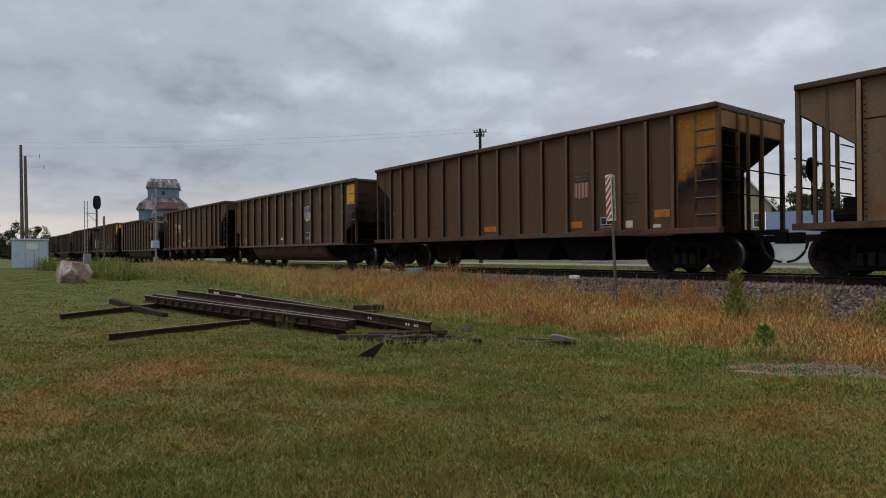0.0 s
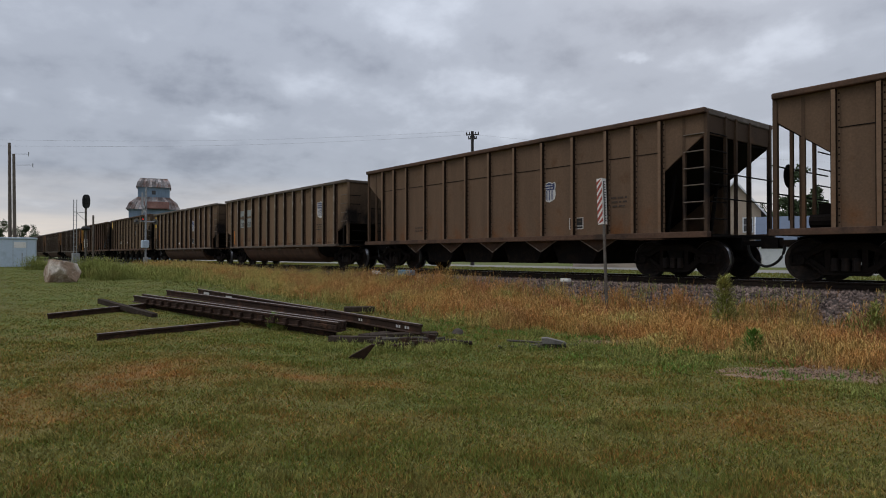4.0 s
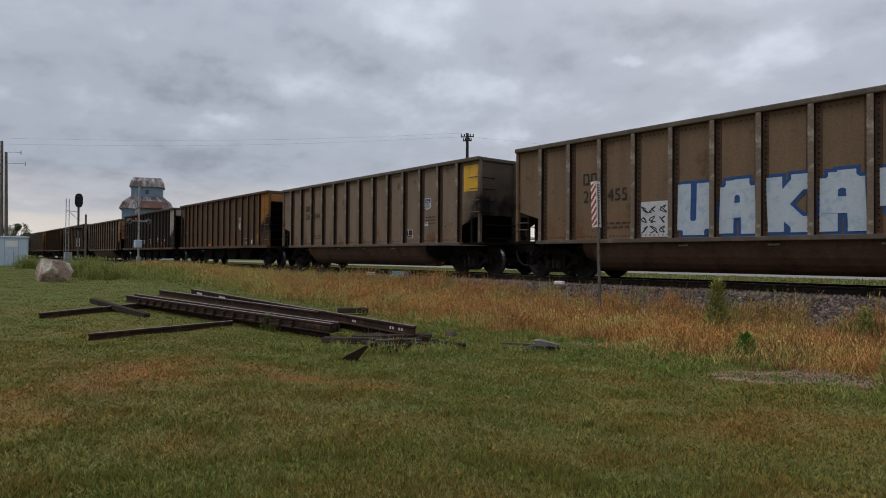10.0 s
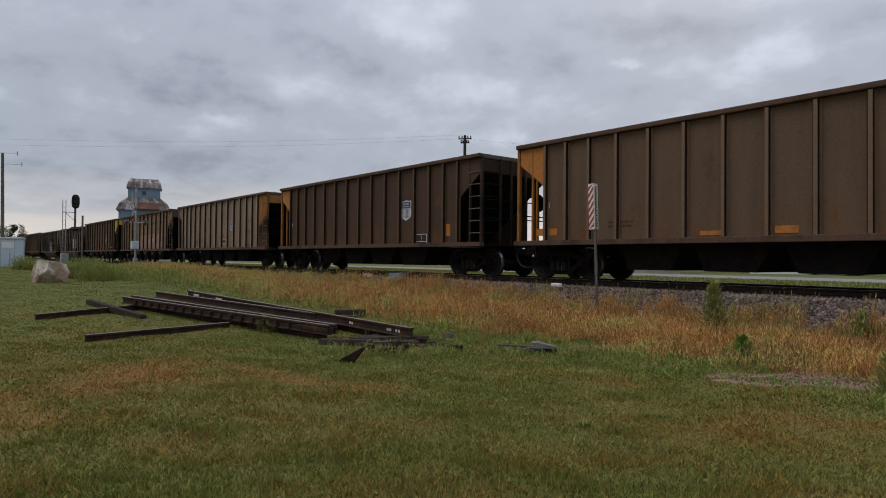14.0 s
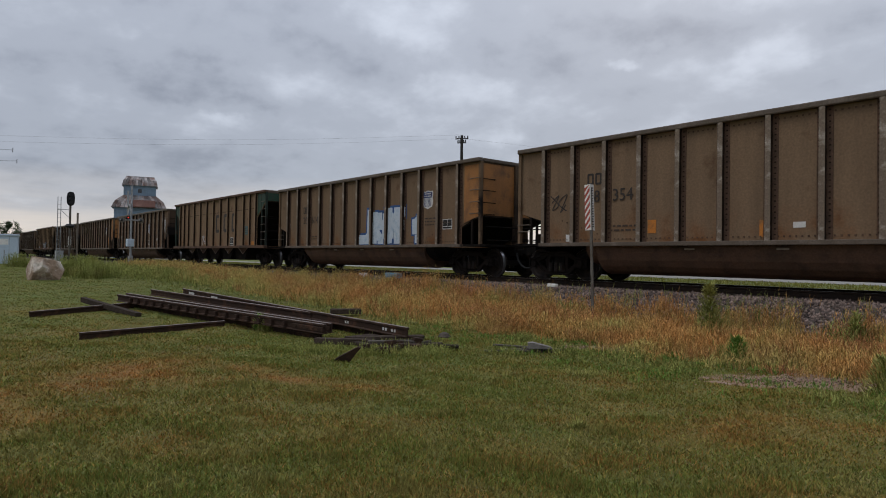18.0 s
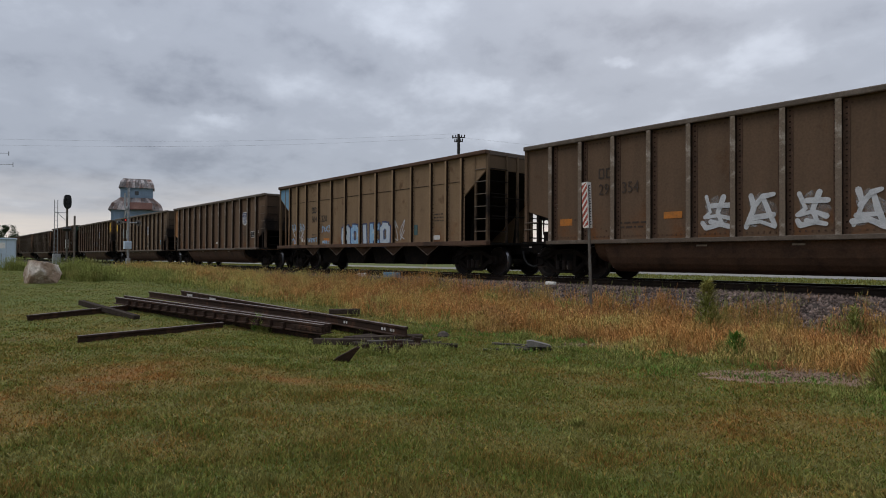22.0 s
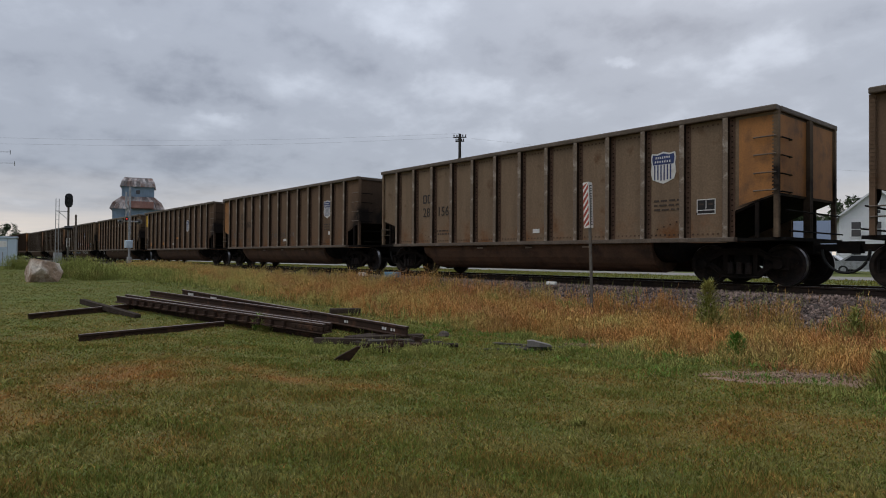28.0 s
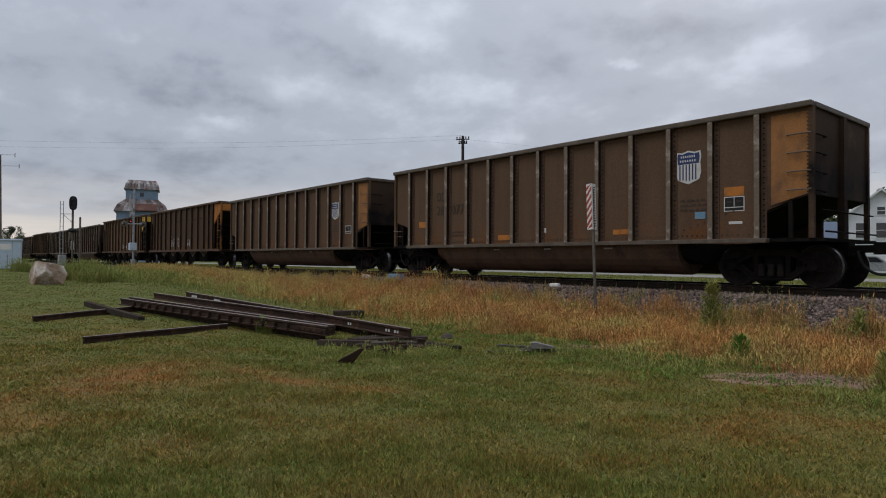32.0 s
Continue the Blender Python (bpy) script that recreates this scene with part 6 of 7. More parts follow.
def loose_rail(a, b, lift, label, bar=False, spin=0, tags=False):
    """A discarded rail lying from a to b."""
    za, zb = level(*a) + lift[0], level(*b) + lift[1]
    p, q = Vector((*a, za)), Vector((*b, zb))
    d = q - p
    ln = d.length
    m = Matrix.Translation(p) @ d.to_track_quat("X", "Z").to_matrix().to_4x4() @ pose(0, 0, 0, spin, 0, 0)
    r = thing("rail", label, "rail", m, group="scrap rail pile")
    half = [(0.035, 0.175), (0.035, 0.140), (0.010, 0.124), (0.009, 0.026), (0.068, 0.010), (0.068, 0.0)]
    part("web", Shape().prism(half + [(-u, v) for u, v in reversed(half)], "x", 0, ln), rusty_rail, r)
    part("head", Shape().prism([(-0.032, 0.174), (-0.026, 0.180), (0.026, 0.180), (0.032, 0.174)], "x", 0.002, ln - 0.002), worn_head, r, "dull worn running surface")
    if bar:
        part("joint_bar", Shape().box(0.02, 0.95, -0.045, -0.012, 0.028, 0.122, cut=0.01).box(0.02, 0.95, 0.012, 0.045, 0.028, 0.122, cut=0.01), rusty_rail, r)
        for k in range(5):
            part("bolt", Shape().tube([(0.12 + 0.17 * k, -0.075, 0.075), (0.12 + 0.17 * k, 0.07, 0.075)], 0.017, 6), rusty_rail, r)
    if tags:
        for x in (ln - 0.9, ln - 2.6):
            part("paint_mark", Shape().box(x, x + 0.42, -0.015, 0.015, 0.045, 0.11), decal_white, r)
        for x in (0.35, 0.62, 1.9):
            for u in (x, x + 0.08):
                part("chalk_mark", Shape().box(u, u + 0.05, -0.013, 0.013, 0.05, 0.10), decal_white, r)
    return r


def loose_board(name, a, b, lift, w, h, label, mat=None, group="scrap rail pile"):
    za, zb = level(*a) + lift[0], level(*b) + lift[1]
    p, q = Vector((*a, za)), Vector((*b, zb))
    d = q - p
    ob = solid(name, Shape().box(0, d.length, -w / 2, w / 2, 0, h, cut=0.012), mat or old_timber, label, "timber", group=group)
    ob.matrix_basis = Matrix.Translation(p) @ d.to_track_quat("X", "Z").to_matrix().to_4x4()
    return ob


def build_scrap():
    # cross timbers under the pile
    loose_board("timber", (-10.0, 6.1), (-10.1, 6.75), (-0.05, -0.05), 0.22, 0.15, "old dark timber under scrap rails")
    loose_rail((-10.62, 5.90), (-18.3, 4.60), (-0.05, -0.05), "rusty rail under another rail", bar=True)
    loose_rail((-9.55, 6.95), (-17.2, 6.62), (-0.06, -0.03), "rusty rail under a rail with white marks")
    loose_rail((-12.2, 6.35), (-19.8, 5.20), (-0.05, -0.05), "dark rusty rail at the bottom of the pile")
    first = loose_rail((-10.36, 5.83), (-19.0, 4.31), (0.13, 0.13), "rusty rail with bolted joint bar lying on timbers", bar=True)
    loose_rail((-10.46, 6.02), (-19.4, 4.62), (0.13, 0.13), "dark rusty rail lying on timbers", bar=True)
    loose_rail((-12.6, 6.75), (-20.6, 5.6), (0.13, 0.13), "dark rusty rail lying on timbers")
    loose_rail((-9.26, 6.90), (-20.3, 6.45), (0.12, 0.16), "long rusty rail with white paint marks", tags=True)
    loose_rail((-11.6, 6.55), (-17.5, 5.7), (0.12, 0.12), "short dark rusty rail among others", spin=88)
    loose_rail((-12.72, 2.28), (-13.35, 5.1), (-0.055, -0.045), "short rusty rail lying in the grass")
    loose_rail((-16.92, 2.03), (-18.45, 4.9), (-0.05, -0.02), "rusty rail stub lying in the grass")
    loose_board("timber", (-19.3, 3.52), (-15.9, 4.05), (0.10, -0.02), 0.14, 0.13, "weathered timber leaning over rail stubs")
    clip = Shape().box(-0.09, 0.09, 0.02, 0.12, 0.005, 0.04).box(-0.05, 0.05, 0.012, 0.075, 0.03, 0.12).mesh("rail_anchor", rusty_rail)
    for i in range(17):
        part("rail_anchor", clip, None, first, at=pose(1.2 + 0.42 * i, 0, 0))
    loose_board("timber", (-14.3, 8.2), (-14.0, 8.9), (0.06, 0.06), 0.3, 0.12, "short timber block behind the rails")
    # broken ties and plates under the ends of the rails
    for a, b, lift, wd, ht in (((-9.9, 6.2), (-9.3, 7.3), (-0.02, 0.0), 0.24, 0.13), ((-10.2, 5.55), (-9.35, 6.25), (0.0, 0.02), 0.16, 0.10), ((-9.1, 6.35), (-8.35, 6.95), (0.0, 0.05), 0.2, 0.07), ((-9.5, 5.95), (-8.5, 6.1), (0.03, 0.0), 0.14, 0.06), ((-8.7, 6.6), (-8.2, 7.2), (0.06, 0.03), 0.16, 0.05)):
        loose_board("timber", a, b, lift, wd, ht, "broken dark timber under the rail ends")
    # tilted steel plate and stubs in front
    x, y = -8.2, 4.95
    solid("steel_plate", Shape().prism([(-0.22, 0), (0.06, 0), (0.28, 0.27), (0.23, 0.28), (-0.10, 0.09)], "y", -0.02, 0.02), rusty_rail, "rusty tilted steel plate stuck in the grass", "scrap", pose(x, y, level(x, y) - 0.02, 18, 0, 40))
    rs = random.Random(8)
    for i in range(22):
        x, y = -8.60 + rs.uniform(-.16, .16), 5.76 + 0.040 * i + rs.uniform(-.05, .05)
        ln, wd = rs.uniform(0.08, 0.27), rs.uniform(0.025, 0.06)
        solid("scrap_stub", Shape().box(-ln, ln, -wd, wd, 0, rs.uniform(0.05, 0.10), cut=0.01), rusty_rail if i % 3 else grey_wood, "short scrap stub in a heap", "scrap",
              pose(x, y, level(x, y) + 0.01 + 0.038 * (i % 4), rs.uniform(-12, 12), rs.uniform(-12, 12), rs.uniform(0, 90)), "scrap stubs")
    for i in range(4):
        x, y = -7.42 + rs.uniform(-.1, .1), 7.85 + 0.09 * i
        solid("plank", Shape().box(-0.62 + 0.25 * (i % 3), 0.58 - 0.16 * (i % 2), -0.05, 0.045, 0, 0.03, cut=0.006), grey_wood, "weathered grey plank lying in the grass", "plank",
              pose(x, y, level(x, y) + 0.012 + 0.012 * i, rs.uniform(-3, 3), rs.uniform(-2, 2), 43 + rs.uniform(-12, 12)), "loose planks")
    bm = Shape().prism([(-0.20, 0), (0.20, 0), (0.18, 0.03), (-0.12, 0.10), (-0.2, 0.09)], "y", -0.08, 0.10)
    solid("concrete_slab", bm, grey_slab, "broken grey slab lying on planks", "slab", pose(-7.12, 8.05, level(-7.1, 8.0) + 0.085, 0, 0, 44))
    solid("stump", Shape().lathe([(0.11, 0), (0.13, 0.04), (0.09, 0.10), (0.03, 0.13)], False, 9), tie_wood, "dark rotten stump in the weeds", "stump", pose(-9.6, 8.05, level(-9.6, 8) - 0.02))


def build_poles():
    for x, y, h, mat, lean in ((-62.1, 4.8, 9.9, pole_wood, 0.6), (-61.9, 5.1, 9.0, pole_wood, 0.8)):
        p = thing("utility_pole", "tall weathered wooden utility pole", "utility pole", pose(x, y, level(x, y), lean, 0, 0), group="utility poles")
        part("shaft", Shape().tube([(0, 0, -0.4), (0, 0, h)], [0.15, 0.10], 10), mat, p)
        for z in (h - 0.9,):
            part("bracket", Shape().tube([(0, 0, z), (0, 1.3, z + 0.1)], 0.018, 6).tube([(0, 1.3, z - 0.1), (0, 1.3, z + 0.25)], 0.03, 6), galvanized, p)
    x, y = -45.1, 39.6
    p = thing("utility_pole", "dark wooden utility pole with two crossarms", "utility pole", pose(x, y, level(x, y), 0, 0, 40), group="utility poles")
    part("shaft", Shape().tube([(0, 0, -0.4), (0, 0, 12.7)], [0.2, 0.13], 10), dark_pole, p)
    for z, wide in ((12.38, 0.62), (12.0, 0.42)):
        arm = part("crossarm", Shape().box(-wide, wide, -0.05, 0.05, z - 0.05, z + 0.05), dark_pole, p)
        for u in (-wide + 0.06, -wide * 0.45, wide * 0.45, wide - 0.06):
            part("insulator", Shape().lathe([(0.03, z + 0.06), (0.06, z + 0.12), (0.05, z + 0.24), (0.02, z + 0.27)], False, 8), dark_pole, arm, at=pose(u, 0, 0))
    for a, b, sag in (((-45.1, 39.6, 12.3), (-64, 0.5, 9.75), 0.5), ((-45.1, 39.6, 11.95), (-64, 1.0, 9.3), 0.5), ((-45.1, 39.6, 11.95), (-10.2, 79.5, 8.3), 0.6)):
        pts = [Vector(a).lerp(Vector(b), k / 12) - Vector((0, 0, sag * math.sin(math.pi * k / 12))) for k in range(13)]
        solid("overhead_wire", Shape().tube(pts, 0.005, 4), wire_grey, "thin sagging overhead wire", "wire", group="overhead wires")


def build_elevator():
    """The old grain elevator: a broad body, a tower on top, hipped tin roofs of single sheets."""
    e = thing("grain_elevator", "old blue-grey tin grain elevator with rusty roofs", "building", pose(-159.2, 40.3, -0.45, 0, 0, 74))
    part("lower_wall", Shape().box(-5.1, 5.1, -4.4, 4.4, 0, 11.7), tin_blue, e)
    part("tower_wall", Shape().box(-3.35, 3.35, -2.7, 2.7, 11.7, 17.2), tin_blue, e)

    def hip(z0, z1, bx, by, tx, ty, n):
        for axis, s in (("x", -1), ("x", 1), ("y", -1), ("y", 1)):
            for k in range(n):
                f0, f1 = -1 + 2 * k / n + 0.01, -1 + 2 * (k + 1) / n - 0.01
                if axis == "y":
                    q = [(f0 * bx, s * by, z0), (f1 * bx, s * by, z0), (f1 * tx, s * ty, z1), (f0 * tx, s * ty, z1)]
                else:
                    q = [(s * bx, f0 * by, z0), (s * bx, f1 * by, z0), (s * tx, f1 * ty, z1), (s * tx, f0 * ty, z1)]
                up = [(p[0], p[1], p[2] + 0.08) for p in q]
                part("roof_sheet", Shape().add(q + up, [(0, 1, 2, 3), (4, 5, 6, 7), (0, 1, 5, 4), (1, 2, 6, 5), (2, 3, 7, 6), (3, 0, 4, 7)]), tin_rust, e)

    hip(11.4, 12.9, 5.65, 5.0, 5.0, 4.2, 13)
    hip(12.9, 14.3, 5.0, 4.2, 3.4, 2.75, 13)
    hip(16.6, 17.9, 3.7, 3.2, 3.4, 2.4, 11)
    hip(17.9, 18.75, 3.4, 2.4, 2.9, 1.2, 11)
    lean = Shape().prism([(-4.3, 13.1), (-4.3, 13.25), (-5.4, 11.7), (-5.4, 11.55)], "x", -2.0, 3.3)
    part("porch_roof", lean, old_rust, e, "dark red rusted tin porch roof")
    part("roof_cap", Shape().box(-2.95, 2.95, -1.25, 1.25, 18.75, 18.9), tin_rust, e)
    part("window", Shape().box(-0.4, 0.4, -2.76, -2.7, 15.0, 15.9), glass_dark, e)
    part("spout", Shape().tube([(-2.3, -4.6, 15.2), (-2.3, -4.7, 9.0)], 0.2, 8), galvanized, e)


def house(name, at, w, d, h, peak, wall, roof, label, windows=(), door=None, category="house"):
    """A gabled house; its gable faces -y of its own space."""
    hs = thing(name, label, category, at)
    part("wall", Shape().prism([(-w / 2, 0), (w / 2, 0), (w / 2, h), (0, peak), (-w / 2, h)], "y", 0, d), wall, hs)
    laps = Shape()
    z = 0.2
    while z < h:
        laps.prism([(-0.012, z), (-0.03, z), (-0.012, z + 0.18)], "x", -w / 2, w / 2)
        z += 0.22
    part("siding", laps, wall, hs)
    for s in (-1, 1):
        r = part("roof", Shape().prism([(0, peak), (0, peak + 0.16), (s * (w / 2 + 0.4), h - 0.4 * (peak - h) / (w / 2) + 0.16), (s * (w / 2 + 0.4), h - 0.4 * (peak - h) / (w / 2))], "y", -0.35, d + 0.35), roof, hs)
        part("fascia", Shape().prism([(0, peak - 0.02), (0, peak + 0.2), (s * (w / 2 + 0.42), h - 0.4 * (peak - h) / (w / 2) + 0.2), (s * (w / 2 + 0.42), h - 0.4 * (peak - h) / (w / 2) - 0.02)], "y", -0.42, -0.35), siding_white, r)
    for x, z, ww, hh in windows:
        win = part("window", Shape().box(x - ww / 2 - 0.1, x + ww / 2 + 0.1, -0.08, 0, z - 0.1, z + hh + 0.1), siding_white, hs)
        part("pane", Shape().box(x - ww / 2, x + ww / 2, -0.095, -0.08, z, z + hh / 2 - 0.03), glass_dark, win)
        part("pane", Shape().box(x - ww / 2, x + ww / 2, -0.095, -0.08, z + hh / 2 + 0.03, z + hh), glass_dark, win)
    if door:
        x, ww, hh = door
        part("door", Shape().box(x - ww / 2, x + ww / 2, -0.06, 0, 0, hh), siding_beige, hs)
    return hs


def build_houses():
    house("house", pose(-19.7, 69.2, -0.45, 0, 0, 20), 5.9, 10, 5.2, 7.7, siding_white, shingle_grey, "white two-storey frame house with grey roof",
          windows=((-1.6, 3.29, 0.75, 1.37), (0.0, 3.29, 0.75, 1.37), (1.7, 3.29, 0.75, 1.37), (-1.6, 0.9, 0.75, 1.3), (0.0, 5.45, 0.6, 0.7)))
    house("house", pose(-29.2, 58.0, -0.45, 0, 0, 30), 4.4, 9, 5.1, 7.8, siding_tan, shingle_grey, "narrow tan gabled house with white trim", windows=((1.1, 3.2, 0.7, 1.2),), door=(0.6, 1.0, 2.05))
    house("low_house", pose(-26.1, 56.3, -0.45, 0, 0, -65), 5.4, 6.4, 2.4, 4.2, siding_white, roof_blue, "low white house with slate-blue roof", windows=((0, 1.0, 1.2, 1.0),))
    house("garage", pose(-30.5, 43.6, -0.45, 0, 0, 38), 9, 7, 4.3, 4.7, siding_beige, shingle_grey, "low beige garage with grey roof", door=(0.5, 3.0, 2.3), category="garage")
    road = Shape().prism([(36.5, -0.50), (36.5, -0.425), (40.0, -0.40), (43.5, -0.425), (43.5, -0.50)], "x", -300, 160)
    solid("road", road, gravel_road, "pale gravel road behind the tracks", "road", kind="structure")
    cross = Shape().prism([(-50.5, -0.4), (-50.5, -0.20), (-43.0, -0.20), (-43.0, -0.4)], "y", 9.3, 12.8)
    solid("crossing_road", cross, gravel_road, "pale gravel road leading to the crossing", "road", kind="structure")


def build_parked_car(at, mat, label):
    c = thing("parked_car", label, "car", at, group="parked cars")
    body = [(-2.2, 0.35), (2.2, 0.35), (2.25, 0.7), (1.9, 0.86), (1.05, 0.95), (0.45, 1.42), (-0.9, 1.45), (-1.6, 1.0), (-2.2, 0.92)]
    part("body", Shape().prism(body, "y", -0.85, 0.85), mat, c)
    part("side_window", Shape().prism([(-1.35, 0.98), (0.85, 0.98), (0.38, 1.36), (-0.85, 1.38)], "y", -0.862, 0.862), glass_dark, c)
    for x in (-1.4, 1.4):
        for s in (-1, 1):
            w = part("wheel", Shape().lathe([(0.05, -0.1), (0.32, -0.1), (0.32, 0.1), (0.05, 0.1)], n=16), rubber, c, at=pose(x, s * 0.78, 0.32))
            part("rim", Shape().lathe([(0.02, -0.115), (0.19, -0.112), (0.19, 0.112), (0.02, 0.115)], n=12), galvanized, w)
    part("headlight", Shape().box(2.14, 2.25, -0.7, -0.4, 0.62, 0.74), glass_dark, c)
    part("headlight", Shape().box(2.14, 2.25, 0.4, 0.7, 0.62, 0.74), glass_dark, c)


def tree(at, h, spread_, seed, label="leafy broad tree behind the houses"):
    rs = np.random.RandomState(seed)
    t = thing("tree", label, "tree", at, group="trees beyond the tracks")
    tr = Shape().tube([(0, 0, -0.2), (0.05, 0, h * 0.3), (0.1, 0.1, h * 0.55)], [h * 0.035, h * 0.026, h * 0.012], 8)
    for k in range(5):
        a = 2 * math.pi * k / 5 + rs.rand()
        tr.tube([(0.05, 0, h * (0.25 + 0.05 * k)), (spread_ * 0.5 * math.cos(a), spread_ * 0.5 * math.sin(a), h * (0.5 + 0.05 * k))], [h * 0.014, h * 0.005], 6)
    part("trunk", tr, bark, t)
    n = 26
    cs = rs.randn(n, 3) * np.array([spread_ * 0.42, spread_ * 0.42, h * 0.17]) + np.array([0, 0, h * 0.66])
    rad = rs.uniform(0.5, 1.0, n) * spread_ * 0.3
    m = 5200
    which = rs.randint(0, n, m)
    d = rs.randn(m, 3)
    d /= np.linalg.norm(d, axis=1)[:, None]
    p = cs[which] + d * (rad[which] * rs.uniform(0.55, 1.05, m))[:, None]
    u, v = rs.randn(m, 3), rs.randn(m, 3)
    s = h * 0.022
    verts = np.stack([p, p + u * s, p + v * s], 1).reshape(-1, 3)
    me = cloud_mesh("crown", verts, np.arange(m * 3).reshape(-1, 3), leaf_dark)
    part("crown", me, None, t)


def build_trees():
    for i, (x, y, h, s) in enumerate(((-24, 78, 8, 3.6), (-18, 92, 9, 4.2), (-31.6, 79, 9.2, 2.6), (-14, 84, 8.5, 4.0), (-38, 96, 9, 4.5), (-46, 110, 9, 5), (-9, 95, 9, 4.5), (-190, 12, 8, 4), (-205, 20, 8.5, 4.5), (-180, 4, 9, 4), (-60, 125, 10, 6), (-2, 90, 8, 4))):
        tree(pose(x, y, -0.45), h, s, 40 + i)


build_marker()
build_signal()
build_crossing_signal()
build_cabinet()
build_rock()
build_scrap()
build_poles()
build_elevator()
build_houses()
build_parked_car(pose(-33.0, 47.0, -0.45, 0, 0, 12), siding_white, "white parked car beside the gravel road")
build_parked_car(pose(-19.3, 56.5, -0.45, 0, 0, 8), siding_white, "white parked car on grass beyond the road")
build_parked_car(pose(-16.4, 55.2, -0.45, 0, 0, 14), galvanized, "grey parked car on grass beyond the road")
build_trees()


# ---- grass, weeds and stones ----
def blades(name, x, y, height, width, lean, mats, label, dry, seed, segments=1):
    """Leaning pointed blades at the given places."""
    rs = np.random.RandomState(seed)
    n = len(x)
    z = ground_z(x, y) + 0.018 * ripple(x, y, 1.2) - 0.01
    a = rs.rand(n) * 2 * math.pi
    b = rs.rand(n) * 2 * math.pi
    base = np.stack([x, y, z], 1)
    side = np.stack([np.cos(a), np.sin(a), 0 * a], 1) * (width / 2)[:, None]
    tip = base + np.stack([np.cos(b) * lean, np.sin(b) * lean, height], 1)
    verts = np.stack([base - side, base + side, tip], 1).reshape(-1, 3)
    d = np.repeat(dry, 3)
    me = cloud_mesh(name, verts, np.arange(3 * n).reshape(-1, 3), mats, d)
    return tagged(new(name, me), label, "grass", kind="stuff")


def build_lawn():
    rs = np.random.RandomState(21)
    n = 620000
    r = (2.4 + 0.5 * rs.rand(n)) * (40 / 2.6) ** rs.rand(n) ** 0.9
    w = np.radians(rs.uniform(-92, -10, n) + 4 * rs.randn(n))
    x, y = r * np.sin(w), r * np.cos(w)
    edge = 10.3 + 0.35 * ripple(x, y, 1.6) + 0.8 * rs.rand(n)
    u, v = along_patch(x, y, -3.45, 9.08)
    bare = (u / 1.2) ** 2 + (v / 0.68) ** 2
    keep = (y < edge) & (x > -52) & (bare + 1.5 * rs.rand(n) > 1)
    x, y, r = x[keep], y[keep], r[keep]
    d = dryness(x, y)
    tall = 0.016 + 0.026 * rs.rand(len(x)) + 0.02 * np.clip(ripple(x, y, 0.5), 0, 1)
    blades("lawn_grass", x, y, tall * (1 - 0.25 * d) * (1 + 0.35 * ease((7 - r) / 4) - 0.35 * ease((r - 11) / 12)), 0.006 + 0.0017 * r, 0.036 * np.abs(rs.randn(len(x))) * (1 + 1.8 * ease((r - 9) / 12)), lawn_blade, "short mown grass with brown dry patches", np.clip(d + 0.32 * rs.randn(len(x)), 0, 1), 22)
    # dead straw lying among the blades
    n = 70000
    r = 2.4 * (16 / 2.4) ** rs.rand(n)
    w = np.radians(rs.uniform(-90, -10, n))
    x, y = r * np.sin(w), r * np.cos(w)
    keep = (y < 9.2) & (rs.rand(n) < np.clip(0.25 + 0.55 * ripple(x + 3, y - 2, 0.9) + 0.35 * ripple(x, y, 0.3), 0.03, 1))
    x, y, r = x[keep], y[keep], r[keep]
    blades("lawn_straw", x, y, 0.022 + 0.012 * rs.rand(len(x)), 0.004 + 0.0011 * r, 0.05 + 0.05 * rs.rand(len(x)), straw, "dead pale straw lying in the lawn", np.zeros(len(x)), 26)
    # the same lawn all round, thinner
    n = 170000
    r, w = 0.4 + 13 * np.sqrt(rs.rand(n)), rs.rand(n) * 2 * math.pi
    x, y = r * np.sin(w), r * np.cos(w)
    keep = y < 9.3
    x, y = x[keep], y[keep]
    d = dryness(x, y)
    blades("lawn_grass", x, y, 0.02 + 0.03 * rs.rand(len(x)), np.full(len(x), 0.022), 0.04 * np.abs(rs.randn(len(x))), lawn_blade, "short mown grass with brown dry patches", np.clip(d + 0.25 * rs.randn(len(x)), 0, 1), 25)
    n = 130000
    x, y = rs.uniform(-52, 12, n), rs.uniform(-10, 9.3, n)
    d = dryness(x, y)
    blades("rough_lawn", x, y, 0.03 + 0.03 * rs.rand(n), np.full(n, 0.02), 0.03 * rs.rand(n), lawn_blade, "short mown grass around the place", d, 23)
    n = 90000
    x, y = rs.uniform(-150, 40, n), 19.3 + 17 * rs.rand(n)
    blades("verge_grass", x, y, 0.05 + 0.08 * rs.rand(n), np.full(n, 0.06), 0.06 * rs.rand(n), lawn_blade, "green grass strip behind the tracks", 0.25 * rs.rand(n), 24)


